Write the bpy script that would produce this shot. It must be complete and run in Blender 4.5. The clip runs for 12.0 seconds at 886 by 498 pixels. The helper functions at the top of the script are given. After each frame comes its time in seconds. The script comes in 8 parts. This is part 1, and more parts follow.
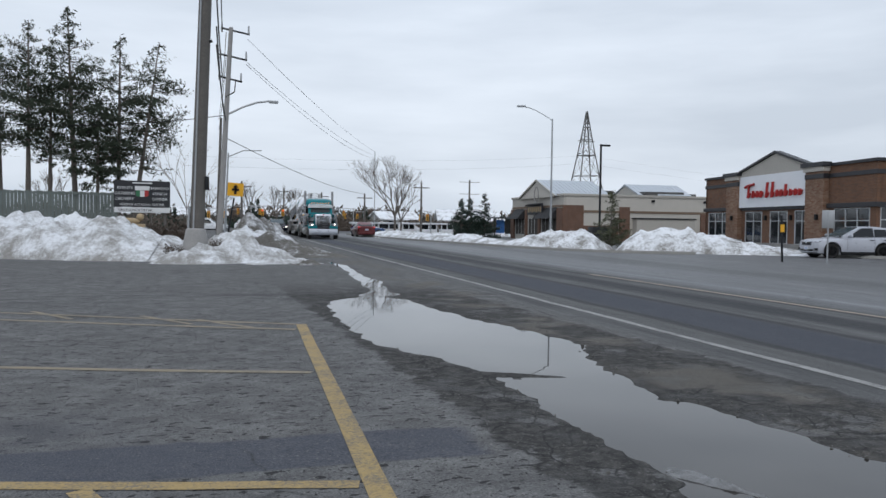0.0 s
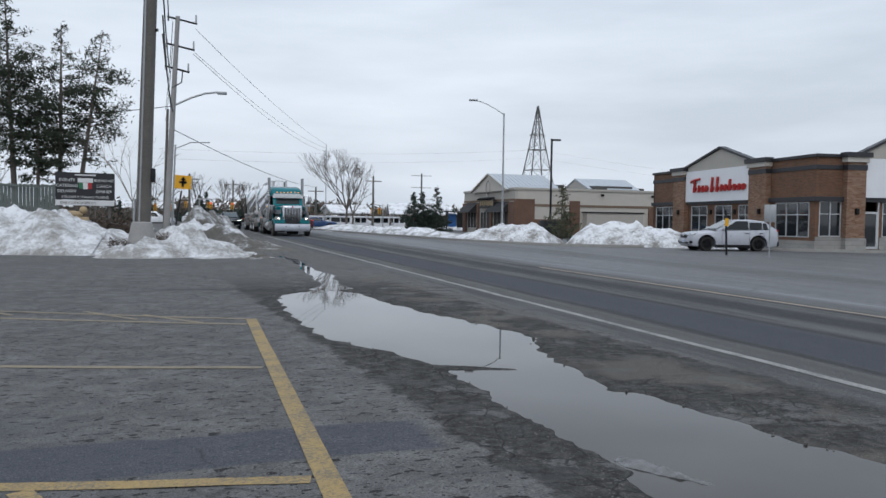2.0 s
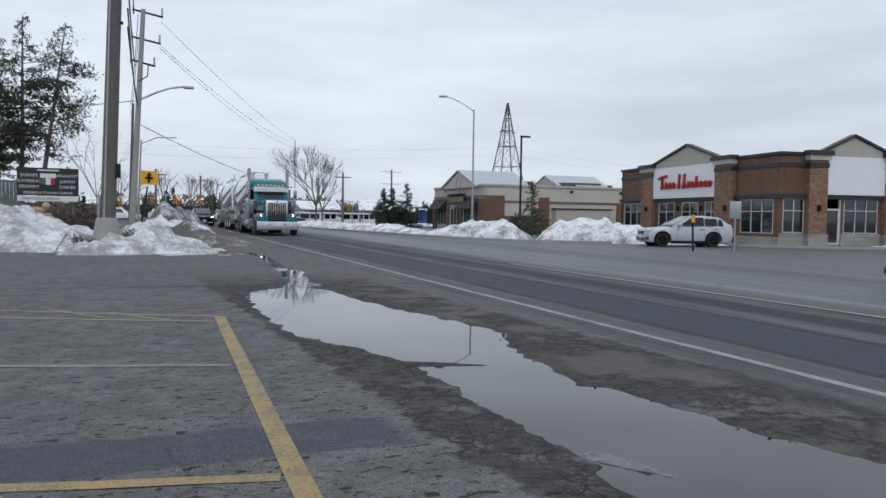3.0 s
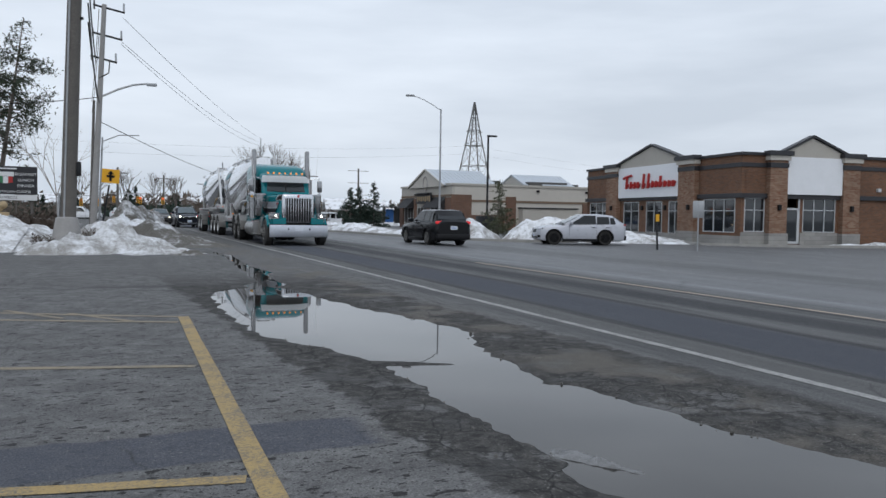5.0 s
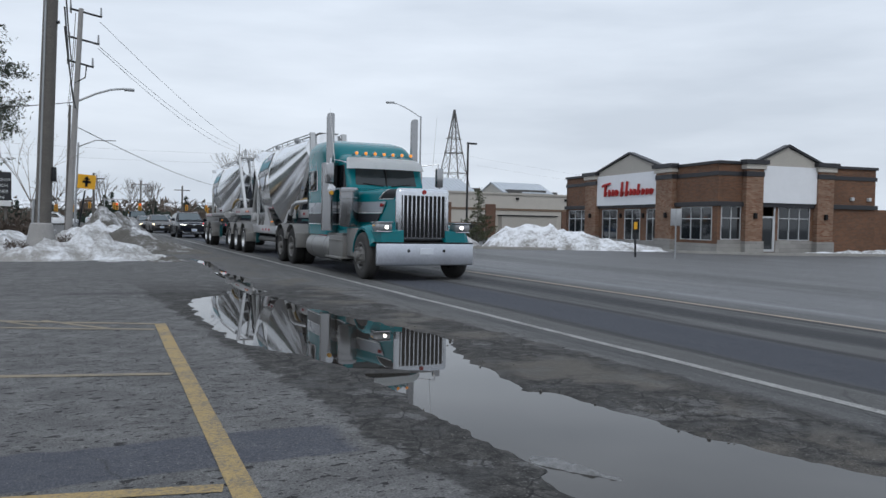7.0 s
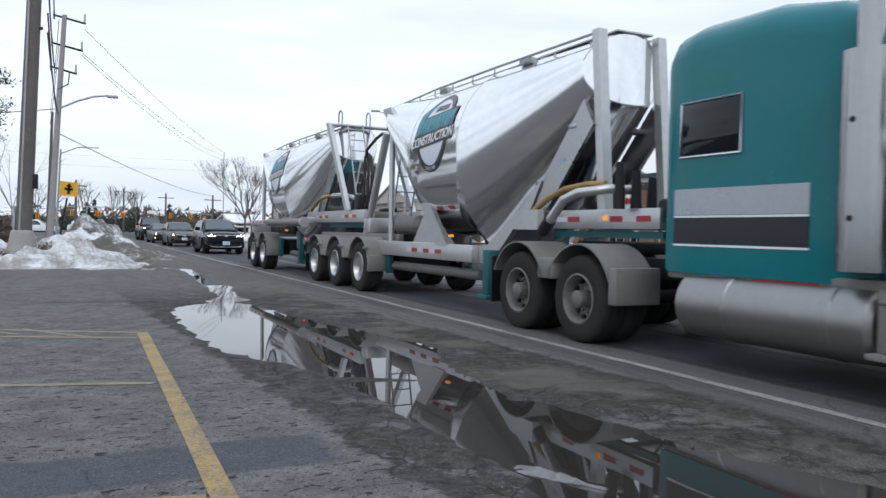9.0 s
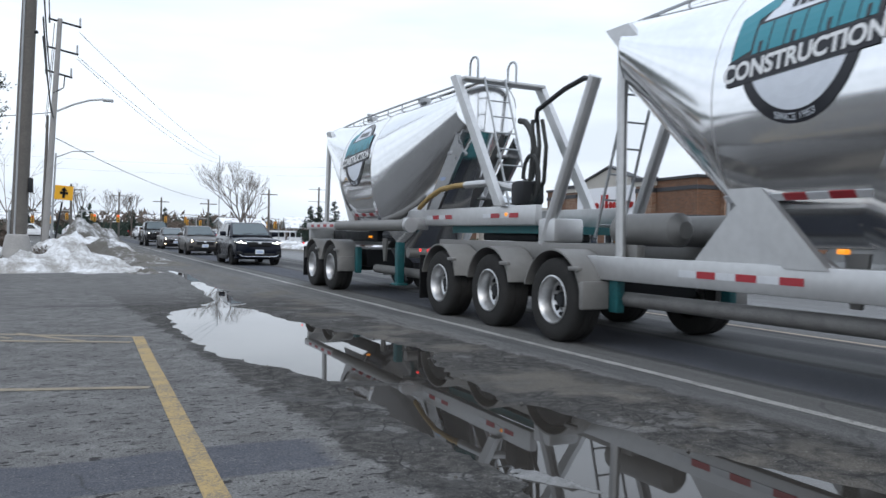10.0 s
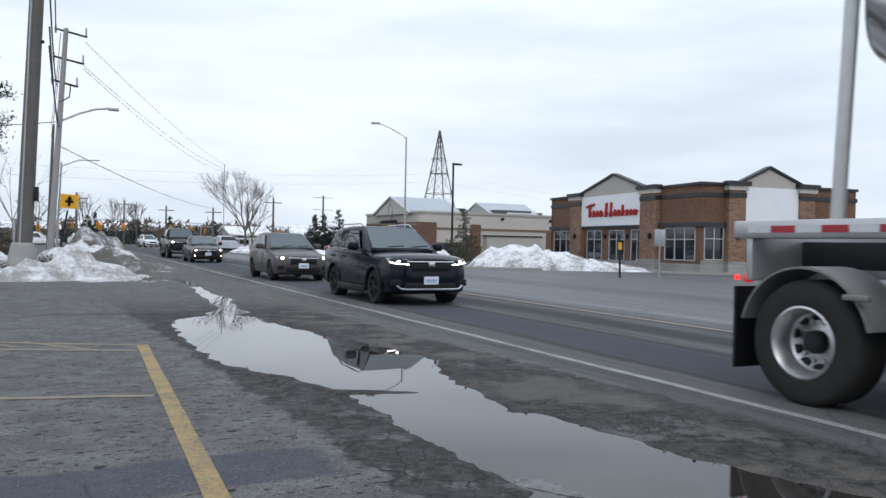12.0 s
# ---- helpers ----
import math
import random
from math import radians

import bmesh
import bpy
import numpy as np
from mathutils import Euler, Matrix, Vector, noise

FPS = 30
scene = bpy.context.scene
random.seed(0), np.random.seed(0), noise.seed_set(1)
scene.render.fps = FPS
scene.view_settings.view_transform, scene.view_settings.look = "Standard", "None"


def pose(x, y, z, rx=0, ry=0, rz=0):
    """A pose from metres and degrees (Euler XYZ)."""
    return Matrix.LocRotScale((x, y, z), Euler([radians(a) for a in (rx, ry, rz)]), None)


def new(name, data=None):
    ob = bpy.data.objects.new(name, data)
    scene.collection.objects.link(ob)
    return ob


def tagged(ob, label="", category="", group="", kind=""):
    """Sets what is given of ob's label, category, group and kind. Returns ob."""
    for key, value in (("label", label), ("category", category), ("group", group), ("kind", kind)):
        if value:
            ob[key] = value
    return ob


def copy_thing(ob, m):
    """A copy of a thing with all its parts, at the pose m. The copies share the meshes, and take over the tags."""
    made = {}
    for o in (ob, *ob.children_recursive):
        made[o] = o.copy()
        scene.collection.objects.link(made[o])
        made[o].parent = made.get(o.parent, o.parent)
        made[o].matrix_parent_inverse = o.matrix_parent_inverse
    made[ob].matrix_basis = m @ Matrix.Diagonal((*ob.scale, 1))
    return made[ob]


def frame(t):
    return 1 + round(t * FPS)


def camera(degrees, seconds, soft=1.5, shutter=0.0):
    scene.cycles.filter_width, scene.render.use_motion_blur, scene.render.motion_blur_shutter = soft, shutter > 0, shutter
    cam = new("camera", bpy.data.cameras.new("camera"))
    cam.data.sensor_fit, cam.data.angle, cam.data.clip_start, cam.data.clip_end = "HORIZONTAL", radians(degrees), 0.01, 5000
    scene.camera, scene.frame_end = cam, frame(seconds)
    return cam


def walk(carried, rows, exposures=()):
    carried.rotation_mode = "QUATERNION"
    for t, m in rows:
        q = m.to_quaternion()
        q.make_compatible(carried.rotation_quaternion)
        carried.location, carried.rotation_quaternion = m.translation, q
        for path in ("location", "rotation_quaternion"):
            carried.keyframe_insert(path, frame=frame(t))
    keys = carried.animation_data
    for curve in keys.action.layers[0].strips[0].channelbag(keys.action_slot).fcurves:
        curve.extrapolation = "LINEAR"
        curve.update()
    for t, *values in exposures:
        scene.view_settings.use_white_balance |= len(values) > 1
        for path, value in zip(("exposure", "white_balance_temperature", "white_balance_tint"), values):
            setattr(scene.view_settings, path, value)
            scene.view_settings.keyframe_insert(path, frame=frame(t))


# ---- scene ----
EYE = 1.28
PATH = [(0.0, -15.0, -1.8, -0.75), (0.5, -15.36, -1.79, -0.745), (1.0, -15.88, -1.9, -0.773), (1.5, -17.32, -2.06, -0.845),
        (2.0, -18.57, -2.23, -0.815), (2.5, -19.84, -2.36, -0.857), (3.0, -20.80, -2.47, -0.853), (5.0, -23.25, -2.495, -0.866),
        (5.5, -23.68, -2.345, -0.878), (6.0, -24.04, -2.22, -0.98), (6.5, -24.40, -2.09, -1.03), (8.5, -25.67, -1.452, -1.145),
        (9.0, -25.88, -1.278, -1.22), (9.5, -26.14, -1.103, -1.23), (10.0, -26.18, -0.986, -1.20), (10.5, -26.12, -0.88, -1.14),
        (11.0, -26.04, -0.775, -1.13), (11.5, -25.965, -0.563, -1.14), (12.0, -25.864, -0.405, -1.105)]
cam = camera(60.0, 12.0, shutter=0.14)
walk(cam, [(t, pose(0, 0, EYE, 90 + p, r, y)) for t, y, p, r in PATH],
     exposures=[(0.0, 0.0), (6.7, 0.0), (8.3, 0.2), (9.0, 0.36), (10.5, 0.46), (11.3, 0.38), (12.0, 0.3)])

# ---- light: an overcast winter sky with a faint sun behind the cloud ----
world = bpy.data.worlds.new("overcast")
scene.world = world
world.use_nodes = True
wn, wl = world.node_tree.nodes, world.node_tree.links
wn.clear()
sky = wn.new("ShaderNodeTexSky")
sky.sky_type = 'NISHITA'
sky.sun_disc = False
sky.sun_elevation, sky.sun_rotation = radians(48), radians(200)
sky.dust_density, sky.air_density = 4.0, 1.0
pale = wn.new("ShaderNodeHueSaturation")
pale.inputs["Saturation"].default_value = 0.12
pale.inputs["Value"].default_value = 0.07
wl.new(sky.outputs[0], pale.inputs["Color"])
crd = wn.new("ShaderNodeTexCoord")
stretch = wn.new("ShaderNodeMapping")
stretch.inputs["Scale"].default_value = (1.0, 1.0, 5.5)
cloud = wn.new("ShaderNodeTexNoise")
cloud.inputs["Scale"].default_value, cloud.inputs["Detail"].default_value, cloud.inputs["Roughness"].default_value = 2.2, 6.0, 0.5
wl.new(crd.outputs["Generated"], stretch.inputs["Vector"])
wl.new(stretch.outputs[0], cloud.inputs["Vector"])
deck = wn.new("ShaderNodeValToRGB")
deck.color_ramp.elements[0].position, deck.color_ramp.elements[1].position = 0.30, 0.72
deck.color_ramp.elements[0].color, deck.color_ramp.elements[1].color = (0.49, 0.55, 0.63, 1), (0.70, 0.765, 0.85, 1)
wl.new(cloud.outputs["Fac"], deck.inputs[0])
blend = wn.new("ShaderNodeMixRGB")
blend.inputs[0].default_value = 0.9
wl.new(pale.outputs[0], blend.inputs[1])
wl.new(deck.outputs[0], blend.inputs[2])
# an overcast deck is brighter overhead than at the horizon
up = wn.new("ShaderNodeSeparateXYZ")
wl.new(crd.outputs["Generated"], up.inputs[0])
gain = wn.new("ShaderNodeValToRGB")
gain.color_ramp.elements[0].position, gain.color_ramp.elements[1].position = 0.08, 0.8
gain.color_ramp.elements[0].color, gain.color_ramp.elements[1].color = (1, 1, 1, 1), (1.13, 1.165, 1.225, 1)
wl.new(up.outputs[2], gain.inputs[0])
lift = wn.new("ShaderNodeMixRGB")
lift.blend_type = 'MULTIPLY'
lift.inputs[0].default_value = 1.0
wl.new(blend.outputs[0], lift.inputs[1])
wl.new(gain.outputs[0], lift.inputs[2])
bg = wn.new("ShaderNodeBackground")
bg.inputs["Strength"].default_value = 1.25
wl.new(lift.outputs[0], bg.inputs["Color"])
wo = wn.new("ShaderNodeOutputWorld")
wl.new(bg.outputs[0], wo.inputs[0])
sun = bpy.data.lights.new("sun", 'SUN')
sun.energy, sun.angle, sun.color = 0.6, radians(35), (1.0, 0.97, 0.92)
new("sun", sun).matrix_world = pose(0, 0, 60, 42, 0, -20)


# ---- materials ----
def material(name, color, rough=0.6, metal=0.0, vary=0.15, scale=6.0, bump=0.0, bump_scale=None, spec=0.5, coat=0.0, emit=None, power=0.0):
    """A surface with two scales of colour change, uneven gloss and fine relief."""
    m = bpy.data.materials.new(name)
    m.use_nodes = True
    n, l = m.node_tree.nodes, m.node_tree.links
    b = n["Principled BSDF"]
    tc = n.new("ShaderNodeTexCoord")
    big = n.new("ShaderNodeTexNoise")
    big.inputs["Scale"].default_value, big.inputs["Detail"].default_value = scale, 8
    fine = n.new("ShaderNodeTexNoise")
    fine.inputs["Scale"].default_value, fine.inputs["Detail"].default_value = scale * 9, 4
    l.new(tc.outputs["Object"], big.inputs["Vector"])
    l.new(tc.outputs["Object"], fine.inputs["Vector"])
    add = n.new("ShaderNodeMath")
    add.operation = 'ADD'
    l.new(big.outputs["Fac"], add.inputs[0])
    l.new(fine.outputs["Fac"], add.inputs[1])
    ramp = n.new("ShaderNodeMapRange")
    ramp.inputs["From Min"].default_value, ramp.inputs["From Max"].default_value = 0.6, 1.4
    ramp.inputs["To Min"].default_value, ramp.inputs["To Max"].default_value = 1 - vary, 1 + vary
    l.new(add.outputs[0], ramp.inputs["Value"])
    mul = n.new("ShaderNodeMixRGB")
    mul.blend_type = 'MULTIPLY'
    mul.inputs[0].default_value = 1
    mul.inputs[1].default_value = (*color, 1)
    l.new(ramp.outputs[0], mul.inputs[2])
    l.new(mul.outputs[0], b.inputs["Base Color"])
    rr = n.new("ShaderNodeMapRange")
    rr.inputs["From Min"].default_value, rr.inputs["From Max"].default_value = 0.3, 0.7
    rr.inputs["To Min"].default_value, rr.inputs["To Max"].default_value = rough * 0.85, min(1, rough * 1.15)
    l.new(big.outputs["Fac"], rr.inputs["Value"])
    l.new(rr.outputs[0], b.inputs["Roughness"])
    b.inputs["Metallic"].default_value = metal
    b.inputs["Specular IOR Level"].default_value = spec
    b.inputs["Coat Weight"].default_value = coat
    b.inputs["Coat Roughness"].default_value = 0.06
    if bump:
        bn = n.new("ShaderNodeBump")
        bn.inputs["Strength"].default_value, bn.inputs["Distance"].default_value = bump, 0.02
        tex = fine
        if bump_scale:
            tex = n.new("ShaderNodeTexNoise")
            tex.inputs["Scale"].default_value, tex.inputs["Detail"].default_value = bump_scale, 5
            l.new(tc.outputs["Object"], tex.inputs["Vector"])
        l.new(tex.outputs["Fac"], bn.inputs["Height"])
        l.new(bn.outputs[0], b.inputs["Normal"])
    if emit:
        b.inputs["Emission Color"].default_value = (*emit, 1)
        b.inputs["Emission Strength"].default_value = power
    return m


class Net:
    """Short hand for a material's nodes."""
    def __init__(self, name):
        self.m = bpy.data.materials.new(name)
        self.m.use_nodes = True
        self.n, self.l = self.m.node_tree.nodes, self.m.node_tree.links
        self.b = self.n["Principled BSDF"]
        g = self.n.new("ShaderNodeNewGeometry")
        self.pos = g.outputs["Position"]
        s = self.n.new("ShaderNodeSeparateXYZ")
        self.l.new(self.pos, s.inputs[0])
        self.x, self.y, self.z = s.outputs

    def put(self, socket, v):
        if isinstance(v, bpy.types.NodeSocket):
            self.l.new(v, socket)
        elif isinstance(v, tuple) and len(v) == 3 and socket.type == 'RGBA':
            socket.default_value = (*v, 1)
        else:
            socket.default_value = v

    def math(self, op, a, b=0.0, clamp=False):
        k = self.n.new("ShaderNodeMath")
        k.operation, k.use_clamp = op, clamp
        self.put(k.inputs[0], a)
        self.put(k.inputs[1], b)
        return k.outputs[0]

    def noise(self, scale, detail=5, rough=0.55, vec=None, distort=0.0):
        k = self.n.new("ShaderNodeTexNoise")
        k.inputs["Scale"].default_value, k.inputs["Detail"].default_value, k.inputs["Roughness"].default_value = scale, detail, rough
        k.inputs["Distortion"].default_value = distort
        self.put(k.inputs["Vector"], vec or self.pos)
        return k.outputs["Fac"]

    def colour_noise(self, scale):
        k = self.n.new("ShaderNodeTexNoise")
        k.inputs["Scale"].default_value, k.inputs["Detail"].default_value = scale, 6
        self.l.new(self.pos, k.inputs["Vector"])
        return k.outputs["Color"]

    def stretched(self, sx, sy, sz):
        k = self.n.new("ShaderNodeMapping")
        k.inputs["Scale"].default_value = (sx, sy, sz)
        self.l.new(self.pos, k.inputs["Vector"])
        return k.outputs[0]

    def cracks(self, scale, width, vec=None):
        k = self.n.new("ShaderNodeTexVoronoi")
        k.feature = 'DISTANCE_TO_EDGE'
        k.inputs["Scale"].default_value = scale
        self.put(k.inputs["Vector"], vec or self.pos)
        return self.step(k.outputs["Distance"], width, 0.0)

    def step(self, v, lo, hi):
        k = self.n.new("ShaderNodeMapRange")
        k.interpolation_type = 'SMOOTHSTEP'
        self.put(k.inputs["Value"], v)
        k.inputs["From Min"].default_value, k.inputs["From Max"].default_value = (lo, hi) if lo < hi else (hi, lo)
        k.inputs["To Min"].default_value, k.inputs["To Max"].default_value = (0, 1) if lo < hi else (1, 0)
        return k.outputs[0]

    def band(self, v, lo, hi, soft):
        return self.math('MULTIPLY', self.step(v, lo - soft, lo + soft), self.step(v, hi + soft, hi - soft))

    def mix(self, f, a, b, mode='MIX'):
        k = self.n.new("ShaderNodeMixRGB")
        k.blend_type = mode
        self.put(k.inputs[0], f)
        self.put(k.inputs[1], a)
        self.put(k.inputs[2], b)
        return k.outputs[0]

    def done(self, color, rough, height=None, strength=0.4, distance=0.01, metal=0.0):
        self.put(self.b.inputs["Base Color"], color)
        self.put(self.b.inputs["Roughness"], rough)
        self.b.inputs["Metallic"].default_value = metal
        if height is not None:
            k = self.n.new("ShaderNodeBump")
            k.inputs["Strength"].default_value, k.inputs["Distance"].default_value = strength, distance
            self.put(k.inputs["Height"], height)
            self.l.new(k.outputs[0], self.b.inputs["Normal"])
        return self.m


def asphalt_material():
    k = Net("weathered asphalt")
    grain = k.noise(90, 3, 0.7)
    mid = k.noise(3.2, 7, 0.62)
    broad = k.noise(0.45, 5, 0.6)
    wob = k.math('MULTIPLY', k.math('SUBTRACT', k.noise(1.7, 8, 0.7), 0.5), 1.25)
    xw, yw = k.math('ADD', k.x, wob), k.math('ADD', k.y, wob)
    # old car park surface: brown grey, speckled with stones and small pits
    lot = k.mix(k.step(mid, 0.3, 0.7), (0.098, 0.096, 0.095), (0.164, 0.161, 0.158))
    lot = k.mix(k.math('MULTIPLY', k.step(broad, 0.42, 0.62), 0.28), lot, (0.084, 0.082, 0.08))
    pits = k.math('MAXIMUM', k.step(k.noise(11, 2, 0.5, k.stretched(0.8, 1.5, 1)), 0.615, 0.65), k.step(k.noise(34, 3, 0.55), 0.615, 0.65))
    blot = k.math('MULTIPLY', k.step(k.noise(6.5, 5, 0.62), 0.56, 0.66), 0.5)
    lot = k.mix(blot, lot, (0.06, 0.057, 0.053))
    lot = k.mix(k.math('MULTIPLY', k.step(k.noise(17, 4, 0.6), 0.6, 0.68), 0.5), lot, (0.235, 0.225, 0.21))
    lot = k.mix(k.math('MULTIPLY', pits, 0.92), lot, (0.022, 0.021, 0.021))
    # smooth bluish sealed trench across the bays
    trench = k.math('MULTIPLY', k.band(k.math('ADD', k.y, k.math('MULTIPLY', wob, 0.14)), 4.02, 4.62, 0.025), k.step(k.math('ADD', k.x, k.math('MULTIPLY', wob, 0.3)), 1.45, 1.3))
    damp = k.math('MULTIPLY', k.math('MULTIPLY', k.band(k.math('ADD', k.y, wob), 3.2, 5.6, 0.5), k.step(k.math('ADD', k.x, wob), 0.2, -1.6)), k.step(k.noise(1.1, 7, 0.65), 0.38, 0.6))
    lot = k.mix(k.math('MULTIPLY', damp, 0.6), lot, (0.062, 0.064, 0.074))
    lot = k.mix(k.math('MULTIPLY', trench, k.math('ADD', 0.55, k.math('MULTIPLY', k.noise(7, 6, 0.7), 0.6))), lot, (0.070, 0.074, 0.089))
    tar = k.math('MULTIPLY', k.band(k.math('ADD', k.y, k.math('MULTIPLY', wob, 0.5)), 12.9, 14.0, 0.25), k.step(k.noise(1.1, 5, 0.6, k.stretched(0.25, 1.6, 1)), 0.5, 0.6))
    lot = k.mix(k.math('MULTIPLY', tar, 0.8), lot, (0.05, 0.05, 0.05))
    # crumbled dark strip along the water
    crumble = k.band(k.math('ADD', k.math('ADD', k.x, k.math('MULTIPLY', wob, 0.55)), k.math('MULTIPLY', k.math('SUBTRACT', k.y, 5.0), 0.07)), 1.5, 4.6, 0.035)
    crumble = k.math('MULTIPLY', crumble, k.step(k.y, 17.5, 13.0))
    dark = k.mix(k.step(k.noise(9, 6, 0.7), 0.35, 0.7), (0.030, 0.029, 0.028), (0.082, 0.078, 0.073))
    stay = k.math('SUBTRACT', 1.0, k.math('MULTIPLY', k.step(k.noise(1.35, 8, 0.68), 0.565, 0.60), 0.85))
    base = k.mix(k.math('MULTIPLY', crumble, stay), lot, dark)
    base = k.mix(k.math('MULTIPLY', k.math('MULTIPLY', k.cracks(3.3, 0.035, k.mix(0.12, k.pos, k.colour_noise(4.0))), crumble), 0.8), base, (0.014, 0.014, 0.014))
    # dry worn tan strip between water and road
    tan = k.math('MULTIPLY', k.band(xw, 3.3, 4.3, 0.25), k.step(k.noise(0.8, 6, 0.62), 0.48, 0.58))
    base = k.mix(k.math('MULTIPLY', tan, 0.8), base, (0.118, 0.107, 0.093))
    # road: polished lanes, dark damp wheel lines, pale salt film on the far side
    road = k.mix(k.step(k.noise(3.2, 7, 0.68, k.stretched(1, 0.07, 1)), 0.3, 0.7), (0.066, 0.066, 0.067), (0.128, 0.127, 0.126))
    streak = k.math('MULTIPLY', k.math('SUBTRACT', k.noise(1.3, 4, 0.5, k.stretched(1, 0.06, 1)), 0.5), 0.35)
    xs = k.math('ADD', k.x, streak)
    road = k.mix(k.math('MULTIPLY', k.band(xs, 5.75, 7.0, 0.10), 0.9), road, (0.056, 0.060, 0.073))
    seams = k.math('MAXIMUM', k.band(xs, 5.58, 5.74, 0.04), k.math('MAXIMUM', k.band(xs, 7.0, 7.2, 0.05), k.band(xs, 9.0, 9.15, 0.05)))
    road = k.mix(k.math('MULTIPLY', seams, 0.75), road, (0.034, 0.034, 0.036))
    road = k.mix(k.math('MULTIPLY', k.band(xs, 7.75, 8.5, 0.2), 0.8), road, (0.036, 0.037, 0.040))
    road = k.mix(k.math('MULTIPLY', k.band(xs, 5.1, 5.6, 0.1), 0.4), road, (0.102, 0.10, 0.096))
    road = k.mix(k.math('MULTIPLY', k.band(xs, 10.0, 13.8, 0.6), 0.8), road, (0.225, 0.228, 0.236))
    road = k.mix(k.math('MULTIPLY', k.step(xs, 15.8, 17.0), 0.7), road, (0.19, 0.19, 0.192))
    road = k.mix(k.math('MULTIPLY', k.band(xs, 14.3, 15.6, 0.35), 0.4), road, (0.105, 0.105, 0.107))
    film = k.math('MULTIPLY', k.step(k.noise(1.7, 7, 0.7, k.stretched(1, 0.05, 1)), 0.45, 0.65), k.step(k.x, 8.8, 10.5))
    road = k.mix(k.math('MULTIPLY', film, 0.45), road, (0.30, 0.303, 0.31))
    film = k.math('MULTIPLY', k.step(k.noise(1.1, 6, 0.65, k.stretched(1, 0.08, 1)), 0.5, 0.7), k.step(k.x, 8.8, 10.5))
    road = k.mix(k.math('MULTIPLY', film, 0.4), road, (0.10, 0.10, 0.103))
    is_road = k.step(k.math('ADD', k.x, k.math('MULTIPLY', wob, 0.25)), 4.45, 4.75)
    base = k.mix(is_road, base, road)
    bent = k.mix(0.22, k.stretched(1, 0.45, 1), k.colour_noise(1.3))
    base = k.mix(k.math('MULTIPLY', k.math('MULTIPLY', k.cracks(0.5, 0.006, bent), k.step(broad, 0.4, 0.6)), 0.5), base, (0.035, 0.035, 0.035))
    base = k.mix(0.75, base, k.mix(k.step(grain, 0.3, 0.72), (0.5, 0.5, 0.5), (1.5, 1.5, 1.5)), 'MULTIPLY')
    base = k.mix(k.math('MULTIPLY', k.step(k.noise(55, 2, 0.5), 0.64, 0.72), 0.5), base, (0.26, 0.25, 0.235))
    wet = k.math('MAXIMUM', k.step(k.z, -0.004, -0.02), k.math('MULTIPLY', k.math('MULTIPLY', crumble, k.step(k.noise(2.2, 5), 0.5, 0.62)), 0.7))
    base = k.mix(k.math('MULTIPLY', wet, 0.5), base, (0.03, 0.029, 0.028))
    # wet ground under old snow, away from the road
    rough = k.math('SUBTRACT', 0.95, k.math('ADD', k.math('MULTIPLY', wet, 0.4), k.math('MULTIPLY', is_road, 0.06)))
    relief = k.math('ADD', k.math('MULTIPLY', grain, 0.6), k.math('ADD', mid, k.math('MULTIPLY', k.noise(28, 4, 0.6), 0.8)))
    k.b.inputs["Specular IOR Level"].default_value = 0.22
    return k.done(base, rough, relief, 0.8, 0.015)


def snow_material(name, dirt, grime=(0.16, 0.145, 0.125), bias=0.0):
    k = Net(name)
    d = k.noise(1.1, 8, 0.68)
    e = k.noise(7, 6, 0.7)
    low = k.step(k.z, 1.3, 0.0)
    amount = k.math('ADD', k.math('ADD', k.math('MULTIPLY', d, 0.75), k.math('MULTIPLY', e, 0.35)), k.math('MULTIPLY', low, 0.06))
    f = k.step(amount, 0.66 - dirt * 0.25 + bias, 0.86 - dirt * 0.2 + bias)
    col = k.mix(f, (0.80, 0.81, 0.83), grime)
    col = k.mix(k.math('MULTIPLY', k.step(k.noise(40, 3, 0.7), 0.62, 0.7), k.math('ADD', 0.1, k.math('MULTIPLY', f, 0.9))), col, (0.06, 0.055, 0.05))
    k.b.inputs["Subsurface Weight"].default_value = 0.0
    return k.done(col, 0.75, k.math('ADD', k.noise(5, 8, 0.7), k.math('MULTIPLY', k.noise(30, 4, 0.6), 0.3)), 0.8, 0.12)


def paint_line_material(name, color, wear):
    k = Net(name)
    worn = k.step(k.math('ADD', k.math('MULTIPLY', k.noise(48, 6, 0.8), 0.62), k.math('MULTIPLY', k.noise(3, 5, 0.6), 0.38)), 0.66 + wear, 0.46 + wear)
    col = k.mix(worn, (0.10, 0.096, 0.09), color)
    col = k.mix(0.35, col, k.mix(k.step(k.noise(60, 3), 0.3, 0.7), (0.5, 0.5, 0.5), (1.2, 1.2, 1.2)), 'MULTIPLY')
    return k.done(col, 0.75, k.noise(60, 3, 0.7), 0.4, 0.008)


